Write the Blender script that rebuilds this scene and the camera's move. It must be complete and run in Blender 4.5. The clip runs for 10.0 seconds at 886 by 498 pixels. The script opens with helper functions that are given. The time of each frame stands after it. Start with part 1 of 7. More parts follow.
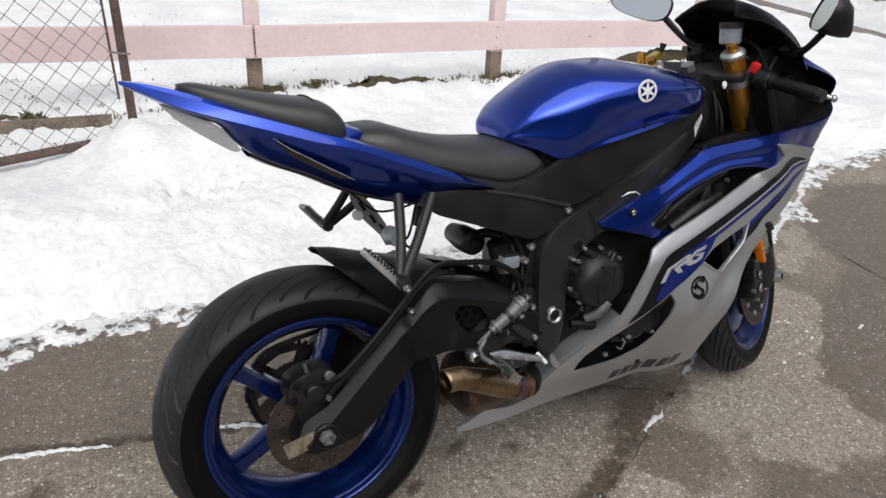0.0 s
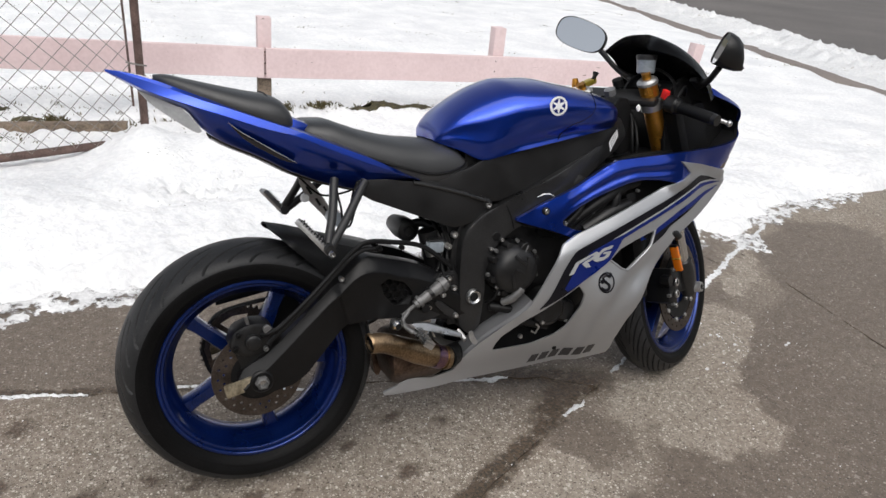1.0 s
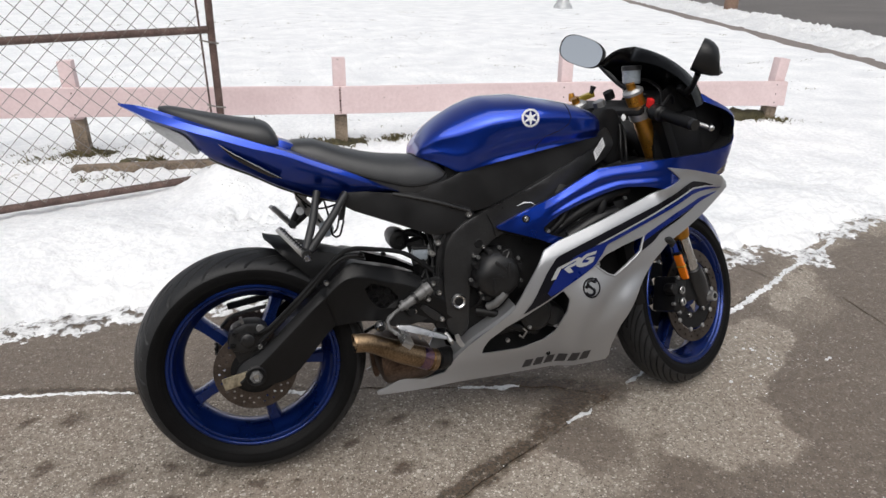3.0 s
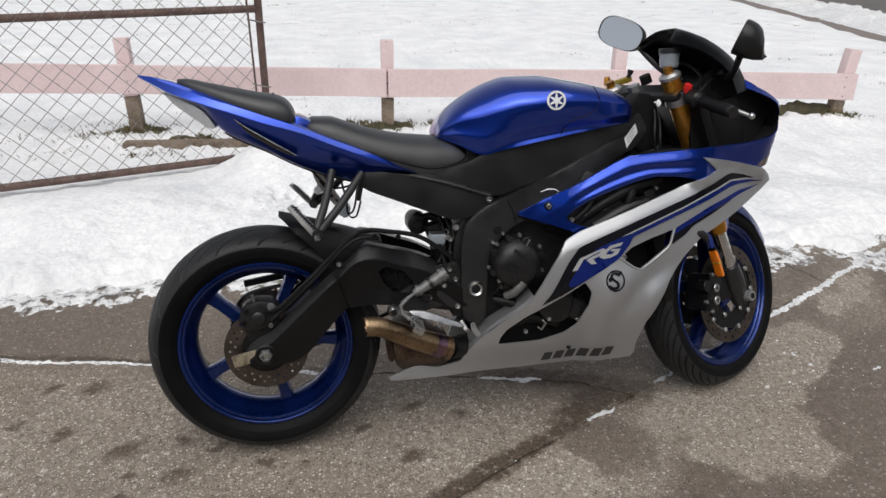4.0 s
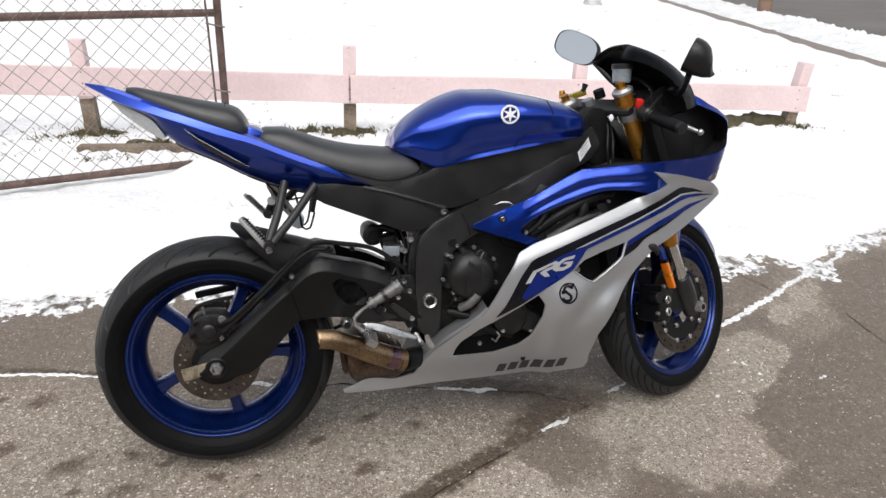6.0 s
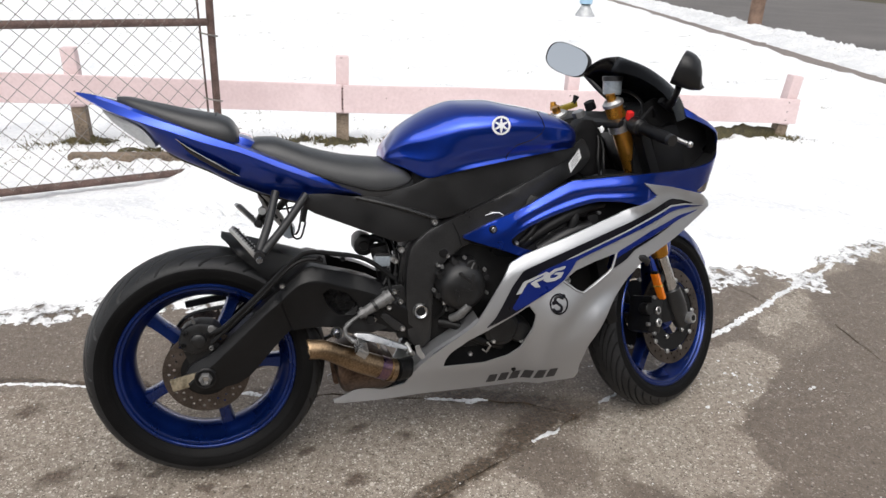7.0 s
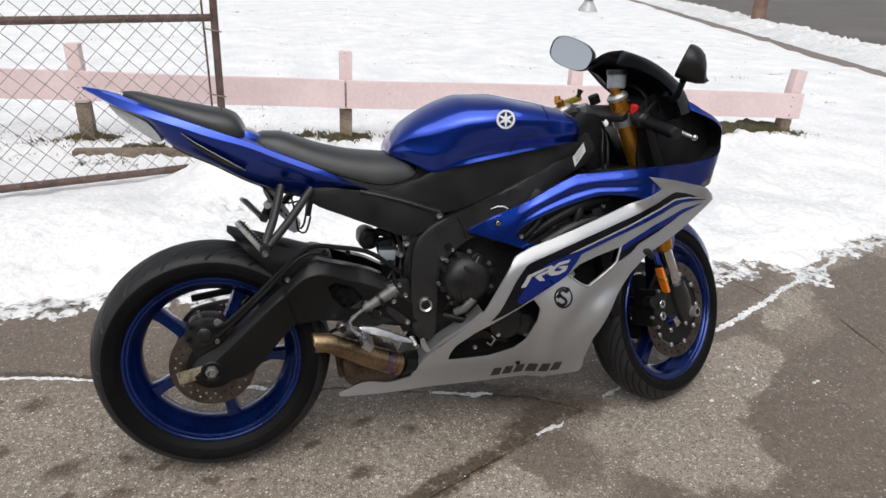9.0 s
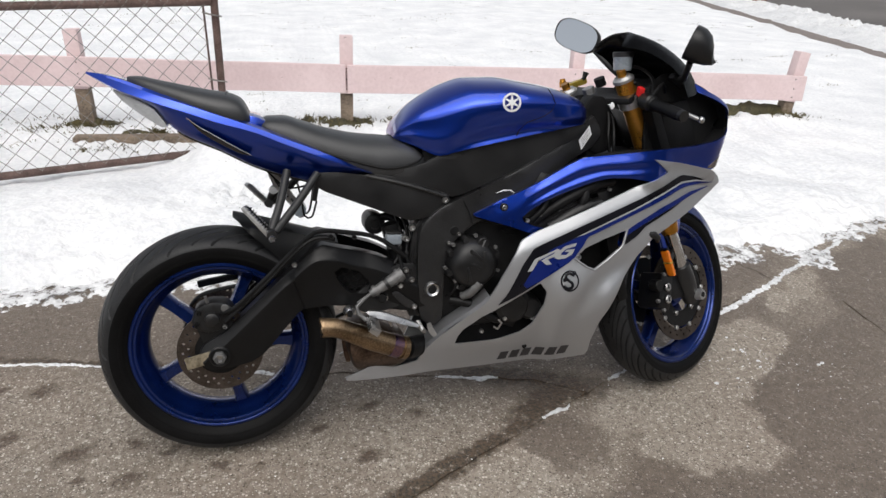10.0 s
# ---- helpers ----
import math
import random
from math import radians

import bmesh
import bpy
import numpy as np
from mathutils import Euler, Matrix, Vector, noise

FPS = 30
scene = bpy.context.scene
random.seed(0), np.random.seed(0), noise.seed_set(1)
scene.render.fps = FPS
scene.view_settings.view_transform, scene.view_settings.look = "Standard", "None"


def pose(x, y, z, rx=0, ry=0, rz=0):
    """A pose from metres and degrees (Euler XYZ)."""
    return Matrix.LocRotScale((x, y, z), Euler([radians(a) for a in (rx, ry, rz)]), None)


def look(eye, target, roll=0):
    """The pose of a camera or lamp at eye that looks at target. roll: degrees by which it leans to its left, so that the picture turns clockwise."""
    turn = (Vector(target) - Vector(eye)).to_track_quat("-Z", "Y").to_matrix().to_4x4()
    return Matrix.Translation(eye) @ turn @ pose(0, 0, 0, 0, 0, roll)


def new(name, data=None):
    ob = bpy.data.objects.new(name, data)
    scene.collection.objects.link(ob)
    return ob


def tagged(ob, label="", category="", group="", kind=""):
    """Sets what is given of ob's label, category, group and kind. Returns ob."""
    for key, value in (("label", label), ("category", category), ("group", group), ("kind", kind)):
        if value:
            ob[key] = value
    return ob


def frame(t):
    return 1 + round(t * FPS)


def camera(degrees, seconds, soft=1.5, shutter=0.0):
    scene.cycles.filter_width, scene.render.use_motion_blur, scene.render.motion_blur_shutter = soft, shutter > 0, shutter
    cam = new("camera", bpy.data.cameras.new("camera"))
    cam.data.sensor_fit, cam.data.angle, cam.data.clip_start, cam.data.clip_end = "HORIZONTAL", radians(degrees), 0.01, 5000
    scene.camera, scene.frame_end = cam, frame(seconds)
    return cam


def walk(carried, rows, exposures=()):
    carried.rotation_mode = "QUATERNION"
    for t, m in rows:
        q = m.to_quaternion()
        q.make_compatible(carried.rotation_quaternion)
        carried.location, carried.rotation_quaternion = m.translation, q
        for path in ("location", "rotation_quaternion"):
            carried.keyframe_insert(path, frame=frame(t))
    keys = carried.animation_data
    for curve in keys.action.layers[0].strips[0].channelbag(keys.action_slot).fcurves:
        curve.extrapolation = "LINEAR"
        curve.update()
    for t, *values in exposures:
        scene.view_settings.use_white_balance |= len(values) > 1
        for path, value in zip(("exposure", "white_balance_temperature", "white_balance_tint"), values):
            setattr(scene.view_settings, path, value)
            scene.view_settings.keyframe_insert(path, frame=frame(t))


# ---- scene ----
# The camera and its walk round the motorcycle.
cam = camera(63.8, 10.0, soft=1.5)
PATH = [
    (0, (-0.341, -1.16, 1.353), (0.513, 0.395, 0.429), 2.8),
    (0.5, (-0.324, -1.367, 1.348), (0.536, 0.235, 0.516), 4.5),
    (1, (-0.273, -1.508, 1.365), (0.549, 0.112, 0.529), 5.3),
    (1.5, (-0.115, -1.584, 1.357), (0.567, 0.117, 0.555), 3.8),
    (2, (0.022, -1.64, 1.331), (0.488, 0.11, 0.481), 0.5),
    (2.5, (0.037, -1.723, 1.362), (0.539, 0.035, 0.55), -0.6),
    (2.7, (0.01, -1.768, 1.365), (0.548, -0.005, 0.589), 0.3),
    (3.8, (0.116, -1.76, 1.341), (0.497, 0.051, 0.583), 0.4),
    (4, (0.136, -1.743, 1.333), (0.498, 0.056, 0.539), 0.6),
    (4.5, (0.157, -1.747, 1.33), (0.495, 0.02, 0.455), -0.2),
    (5, (0.166, -1.752, 1.339), (0.512, 0.007, 0.453), -0.6),
    (5.5, (0.165, -1.741, 1.343), (0.55, 0.023, 0.483), 0.2),
    (6, (0.169, -1.741, 1.354), (0.624, 0.042, 0.572), 2.0),
    (6.2, (0.172, -1.739, 1.347), (0.651, 0.042, 0.574), 2.6),
    (7.5, (0.173, -1.749, 1.362), (0.645, 0.044, 0.61), 2.3),
    (8, (0.167, -1.755, 1.355), (0.627, 0.037, 0.595), 2.4),
    (8.5, (0.167, -1.75, 1.36), (0.637, 0.039, 0.599), 2.5),
    (9, (0.166, -1.749, 1.353), (0.635, 0.037, 0.586), 2.3),
    (9.5, (0.162, -1.745, 1.349), (0.635, 0.025, 0.546), 2.3),
    (10, (0.149, -1.744, 1.349), (0.616, 0.026, 0.544), 2.0),
]
STOPS = [(0, 0.33), (0.5, 0.35), (1.5, 0.40), (2.5, 0.40), (4.0, 0.19), (4.5, 0.28), (5.0, 0.56), (5.5, 0.66), (6.0, 0.65), (7.5, 0.58), (8.5, 0.50), (9.0, 0.38), (10.0, 0.36)]
walk(cam, [(t, look(eye, target, roll)) for t, eye, target, roll in PATH], exposures=STOPS)

# ---- daylight: a bright overcast sky over snow ----
sky_world = bpy.data.worlds.new("overcast_sky")
scene.world = sky_world
sky_world.use_nodes = True
wn, wl = sky_world.node_tree.nodes, sky_world.node_tree.links
sky = wn.new("ShaderNodeTexSky")
sky.sky_type, sky.sun_disc = "NISHITA", False
sky.sun_elevation, sky.sun_rotation = radians(48), radians(200)
sky.air_density, sky.dust_density, sky.ozone_density = 1.0, 3.0, 0.6
grey = wn.new("ShaderNodeHueSaturation")
grey.inputs["Saturation"].default_value = 0.31
wl.new(sky.outputs[0], grey.inputs["Color"])
wl.new(grey.outputs[0], wn["Background"].inputs["Color"])
wn["Background"].inputs["Strength"].default_value = 0.10

sun = new("sun", bpy.data.lights.new("sun", "SUN"))
sun.data.energy, sun.data.angle, sun.data.color = 1.5, radians(70), (1.0, 0.97, 0.93)
sun.matrix_world = look((0, 0, 10), (1.2, 3.4, 0))

# ---- materials ----
def material(name, colour, rough=0.5, metal=0.0, coat=0.0, spec=0.5, vary=0.12, scale=12.0, fine=160.0,
             bump=0.0, bump_scale=300.0, second=None, rough_vary=0.08, flake=0.0):
    """A principled surface with large and fine variation of colour, roughness and relief, at real-world size."""
    m = bpy.data.materials.new(name)
    m.use_nodes = True
    n, l = m.node_tree.nodes, m.node_tree.links
    b = n["Principled BSDF"]
    b.inputs["Metallic"].default_value = metal
    b.inputs["Coat Weight"].default_value = coat
    b.inputs["Coat Roughness"].default_value = 0.04
    b.inputs["Specular IOR Level"].default_value = spec
    co = n.new("ShaderNodeTexCoord")
    big, small = n.new("ShaderNodeTexNoise"), n.new("ShaderNodeTexNoise")
    for tex, s, d in ((big, scale, 5), (small, fine, 3)):
        tex.inputs["Scale"].default_value, tex.inputs["Detail"].default_value = s, d
        l.new(co.outputs["Object"], tex.inputs["Vector"])
    mix = n.new("ShaderNodeMix")
    mix.data_type = "FLOAT"
    mix.inputs[0].default_value = 0.45
    l.new(big.outputs["Fac"], mix.inputs[2])
    l.new(small.outputs["Fac"], mix.inputs[3])
    ramp = n.new("ShaderNodeValToRGB")
    lo = tuple(c * (1 - vary) for c in colour)
    hi = tuple(min(1.0, c * (1 + vary)) for c in (second or colour))
    ramp.color_ramp.elements[0].position, ramp.color_ramp.elements[1].position = 0.35, 0.65
    ramp.color_ramp.elements[0].color, ramp.color_ramp.elements[1].color = (*lo, 1), (*hi, 1)
    l.new(mix.outputs[0], ramp.inputs[0])
    l.new(ramp.outputs[0], b.inputs["Base Color"])
    rr = n.new("ShaderNodeMapRange")
    rr.inputs["From Min"].default_value, rr.inputs["From Max"].default_value = 0.3, 0.7
    rr.inputs["To Min"].default_value, rr.inputs["To Max"].default_value = max(0.02, rough - rough_vary), min(1, rough + rough_vary)
    l.new(big.outputs["Fac"], rr.inputs["Value"])
    l.new(rr.outputs[0], b.inputs["Roughness"])
    if bump:
        bt, bn = n.new("ShaderNodeTexNoise"), n.new("ShaderNodeBump")
        bt.inputs["Scale"].default_value, bt.inputs["Detail"].default_value = bump_scale, 4
        bn.inputs["Strength"].default_value, bn.inputs["Distance"].default_value = bump, 0.4 / bump_scale
        l.new(co.outputs["Object"], bt.inputs["Vector"])
        l.new(bt.outputs["Fac"], bn.inputs["Height"])
        l.new(bn.outputs["Normal"], b.inputs["Normal"])
    return m


BLUE = material("blue_pearl_paint", (0.002, 0.040, 0.39), 0.29, 0.92, coat=1.0, vary=0.06, scale=4, fine=900, rough_vary=0.02)
BLUE_RIM = material("blue_wheel_paint", (0.003, 0.020, 0.135), 0.30, 0.75, coat=0.5, vary=0.25, scale=9, fine=200)
SILVER = material("matt_silver_paint", (0.40, 0.409, 0.425), 0.40, 0.62, vary=0.05, scale=6, fine=1200, rough_vary=0.03)
BLACK_GLOSS = material("black_gloss", (0.008, 0.008, 0.010), 0.12, 0.0, coat=0.5, vary=0.3, scale=8)
BLACK_DECAL = material("black_decal", (0.004, 0.004, 0.007), 0.30, 0.0, vary=0.2, scale=8, spec=0.3)
BLUE_DECAL = material("blue_decal", (0.004, 0.017, 0.16), 0.33, 0.3, vary=0.1, scale=8)
WHITE_DECAL = material("white_decal", (0.80, 0.81, 0.82), 0.4, vary=0.03)
GREY_DECAL = material("dark_grey_lettering", (0.03, 0.03, 0.033), 0.45, vary=0.15)
PLASTIC = material("black_plastic", (0.008, 0.008, 0.0087), 0.40, vary=0.25, scale=10, fine=500, bump=0.25, bump_scale=900, second=(0.0135, 0.0135, 0.0142), spec=0.38)
FRAME = material("satin_black_frame", (0.012, 0.012, 0.0127), 0.33, 0.0, vary=0.3, scale=9, fine=300, bump=0.15, bump_scale=700, second=(0.020, 0.020, 0.0207), spec=0.45)
SWING = material("satin_black_swingarm", (0.0045, 0.0045, 0.005), 0.36, 0.0, vary=0.25, scale=12, fine=260, bump=0.2, bump_scale=500, second=(0.0065, 0.0065, 0.007), spec=0.26)
ENGINE = material("dark_engine_casting", (0.005, 0.005, 0.0056), 0.38, 0.1, vary=0.4, scale=22, fine=350, bump=0.3, bump_scale=450, second=(0.013, 0.013, 0.0137), spec=0.45)
# near-black of dark mechanics, also of the sheets that paint shade inside openings
DARK = material("dark_mechanics_and_shade", (0.0055, 0.0055, 0.006), 0.55, 0.0, vary=0.4, scale=20, fine=200, bump=0.2, spec=0.26)
SEAT = material("black_vinyl", (0.022, 0.023, 0.025), 0.42, vary=0.15, scale=8, fine=600, bump=0.5, bump_scale=750, second=(0.034, 0.035, 0.037), spec=0.6)
TYRE = material("worn_tyre_rubber", (0.012, 0.0125, 0.0135), 0.5, vary=0.22, scale=14, fine=240, bump=0.25, bump_scale=500, second=(0.018, 0.0185, 0.020), spec=0.30)
TYRE_WALL = material("tyre_sidewall_rubber", (0.0032, 0.0032, 0.0035), 0.55, vary=0.25, scale=10, fine=300, bump=0.15, bump_scale=700, second=(0.0055, 0.0055, 0.0058), spec=0.11)
SILVER_DECAL = material("silver_decal", (0.46, 0.47, 0.48), 0.4, 0.3, vary=0.05)
STEEL_DULL = material("dull_cast_steel", (0.17, 0.17, 0.17), 0.52, 0.6, vary=0.35, scale=40, fine=400, bump=0.2)
STEEL = material("brushed_steel", (0.52, 0.52, 0.52), 0.3, 1.0, vary=0.2, scale=30, fine=500)
PALE_ALLOY = material("weathered_pale_alloy", (0.46, 0.44, 0.43), 0.5, 0.25, vary=0.2, scale=60, fine=400, bump=0.2)
ALLOY = material("cast_aluminium", (0.44, 0.44, 0.44), 0.38, 0.8, vary=0.3, scale=30, fine=400, bump=0.25)
DISC = material("used_brake_disc", (0.075, 0.062, 0.054), 0.40, 0.9, vary=0.3, scale=20, fine=300, second=(0.11, 0.09, 0.078))
CHROME = material("chrome_tube", (0.62, 0.62, 0.62), 0.14, 1.0, vary=0.08)
GOLD = material("gold_anodised", (0.52, 0.24, 0.035), 0.3, 0.85, vary=0.12, scale=20)
TARNISH = material("tarnished_plate", (0.20, 0.17, 0.115), 0.42, 0.6, vary=0.3, scale=40, second=(0.30, 0.26, 0.19))
BRASS = material("yellow_alloy", (0.62, 0.46, 0.08), 0.3, 0.7, vary=0.15)
EXHAUST = material("heat_tinted_steel", (0.06, 0.040, 0.032), 0.38, 0.9, vary=0.4, scale=18, fine=120, second=(0.13, 0.09, 0.068))
PIPE = material("bronze_tinted_pipe", (0.16, 0.108, 0.064), 0.36, 1.0, vary=0.3, scale=14, fine=200, second=(0.29, 0.205, 0.125))
PURPLE = material("heat_blue_ring", (0.10, 0.07, 0.24), 0.3, 1.0, vary=0.4, scale=25, second=(0.22, 0.13, 0.13))
RED = material("red_switch", (0.65, 0.02, 0.02), 0.35, vary=0.08)
ORANGE = material("orange_reflector", (0.80, 0.20, 0.01), 0.2, coat=0.6, vary=0.12, fine=600)
LENS = material("pale_smoked_lens", (0.42, 0.43, 0.44), 0.25, coat=0.4, vary=0.12)
CUP = material("cloudy_fluid_cup", (0.22, 0.25, 0.28), 0.3, coat=0.3, vary=0.15)
LENS_DARK = material("dark_headlamp_lens", (0.05, 0.045, 0.045), 0.18, coat=0.5, vary=0.5, scale=30, fine=120, second=(0.13, 0.11, 0.11))
GREY_PRINT = material("faint_grey_print", (0.42, 0.42, 0.43), 0.5, vary=0.1)
LABEL = material("white_sticker", (0.82, 0.83, 0.84), 0.4, vary=0.05)
MIRROR = material("mirror_glass", (0.86, 0.88, 0.90), 0.02, 1.0, vary=0.0, rough_vary=0.0)
SMOKE = material("dark_smoked_screen", (0.004, 0.004, 0.0045), 0.14, 0.0, vary=0.2, spec=0.25)
CABLE = material("black_hose", (0.005, 0.005, 0.0055), 0.45, vary=0.25, spec=0.25)
PINK = material("weathered_pink_paint", (0.66, 0.51, 0.51), 0.62, vary=0.05, scale=3, fine=45, bump=0.25, bump_scale=140, second=(0.70, 0.56, 0.56))

BARE = material("weathered_brown_wood", (0.12, 0.090, 0.062), 0.8, vary=0.4, scale=9, fine=90, bump=0.6, bump_scale=160, second=(0.20, 0.155, 0.115))
PIPE_BROWN = material("rusty_brown_pipe", (0.085, 0.050, 0.042), 0.6, 0.2, vary=0.35, scale=16, fine=140, bump=0.4, bump_scale=220, second=(0.13, 0.085, 0.072))
WIRE = material("galvanised_wire", (0.19, 0.18, 0.175), 0.5, 0.5, vary=0.3, scale=30, second=(0.26, 0.24, 0.22))
GRASS = material("winter_grass", (0.055, 0.060, 0.018), 0.8, vary=0.5, scale=12, fine=60, second=(0.12, 0.095, 0.04))
SOIL = material("wet_soil", (0.034, 0.028, 0.018), 0.85, vary=0.4, scale=14, fine=90, bump=0.8, bump_scale=60, second=(0.070, 0.062, 0.030))
ROAD = material("salted_asphalt", (0.10, 0.092, 0.088), 0.8, vary=0.2, scale=0.5, fine=40, bump=0.4, bump_scale=90, second=(0.135, 0.125, 0.12))
WALKWAY = material("wet_walkway", (0.20, 0.17, 0.155), 0.7, vary=0.2, scale=1.2, fine=30, bump=0.3)
# surface of the added wall that holds back low sky light
LIGHT_BLOCK = material("grey_brown_light_block", (0.24, 0.22, 0.20), 0.7, vary=0.2, scale=1.5, fine=30, bump=0.3, bump_scale=60)
POLE_WOOD = material("utility_pole_wood", (0.20, 0.13, 0.095), 0.85, vary=0.4, scale=5, fine=60, bump=0.6, bump_scale=80)
PALE_BLUE = material("pale_blue_post_paint", (0.33, 0.50, 0.66), 0.5, vary=0.12, scale=6)


def snow_material(name, dirt, pale=0.72):
    m = material(name, (pale, pale * 1.02, pale * 1.055), 0.75, vary=0.05, scale=2.2, fine=34, bump=0.85, bump_scale=38, second=(pale + 0.14, pale + 0.145, pale + 0.15))
    n, l = m.node_tree.nodes, m.node_tree.links
    b = n["Principled BSDF"]
    b.inputs["Subsurface Weight"].default_value = 0.0
    co = n.new("ShaderNodeTexCoord")
    a, c = n.new("ShaderNodeTexNoise"), n.new("ShaderNodeTexNoise")
    for tex, s in ((a, 1.1), (c, 17.0)):
        tex.inputs["Scale"].default_value, tex.inputs["Detail"].default_value, tex.inputs["Roughness"].default_value = s, 6, 0.65
        l.new(co.outputs["Object"], tex.inputs["Vector"])
    mul = n.new("ShaderNodeMath")
    mul.operation = "MULTIPLY"
    l.new(a.outputs["Fac"], mul.inputs[0])
    l.new(c.outputs["Fac"], mul.inputs[1])
    rng = n.new("ShaderNodeMapRange")
    rng.inputs["From Min"].default_value, rng.inputs["From Max"].default_value = 0.36, 0.44
    rng.inputs["To Max"].default_value = dirt
    l.new(mul.outputs[0], rng.inputs["Value"])
    mx = n.new("ShaderNodeMix")
    mx.data_type = "RGBA"
    old = b.inputs["Base Color"].links[0].from_socket
    l.new(rng.outputs[0], mx.inputs[0])
    l.new(old, mx.inputs[6])
    mx.inputs[7].default_value = (0.20, 0.17, 0.12, 1)
    l.new(mx.outputs[2], b.inputs["Base Color"])
    return m


def chipped(m):
    """Old paint with small chips and scratches down to brown wood."""
    n, l = m.node_tree.nodes, m.node_tree.links
    b = n["Principled BSDF"]
    co, mp, tex, rng, mx = (n.new(k) for k in ("ShaderNodeTexCoord", "ShaderNodeMapping", "ShaderNodeTexNoise", "ShaderNodeMapRange", "ShaderNodeMix"))
    mp.inputs["Scale"].default_value = (2.0, 2.0, 9.0)
    tex.inputs["Scale"].default_value, tex.inputs["Detail"].default_value, tex.inputs["Roughness"].default_value = 5.0, 7, 0.7
    l.new(co.outputs["Object"], mp.inputs["Vector"])
    l.new(mp.outputs[0], tex.inputs["Vector"])
    rng.inputs["From Min"].default_value, rng.inputs["From Max"].default_value = 0.665, 0.70
    l.new(tex.outputs["Fac"], rng.inputs["Value"])
    mx.data_type = "RGBA"
    l.new(rng.outputs[0], mx.inputs[0])
    l.new(b.inputs["Base Color"].links[0].from_socket, mx.inputs[6])
    mx.inputs[7].default_value = (0.20, 0.14, 0.11, 1)
    l.new(mx.outputs[2], b.inputs["Base Color"])


chipped(PINK)
SNOW = snow_material("trodden_snow", 0.55)
BANK = snow_material("ploughed_dirty_snow", 0.85, 0.60)


def slush_material(name, lo, hi, scale, dark, pale):
    """Thin grey slush with wet gaps between its grains."""
    m = material(name, dark, 0.55, vary=0.12, scale=8, fine=60, bump=0.7, bump_scale=90, second=pale)
    n, l = m.node_tree.nodes, m.node_tree.links
    co, tex, rng = n.new("ShaderNodeTexCoord"), n.new("ShaderNodeTexNoise"), n.new("ShaderNodeMapRange")
    tex.inputs["Scale"].default_value, tex.inputs["Detail"].default_value, tex.inputs["Roughness"].default_value = scale, 7, 0.72
    l.new(co.outputs["Object"], tex.inputs["Vector"])
    rng.inputs["From Min"].default_value, rng.inputs["From Max"].default_value = lo, hi
    l.new(tex.outputs["Fac"], rng.inputs["Value"])
    l.new(rng.outputs[0], n["Principled BSDF"].inputs["Alpha"])
    return m


SLUSH = slush_material("wet_grey_slush", 0.43, 0.50, 16.0, (0.55, 0.55, 0.56), (0.78, 0.785, 0.79))
PACKED = slush_material("packed_joint_snow", 0.34, 0.42, 60.0, (0.60, 0.61, 0.62), (0.80, 0.81, 0.82))


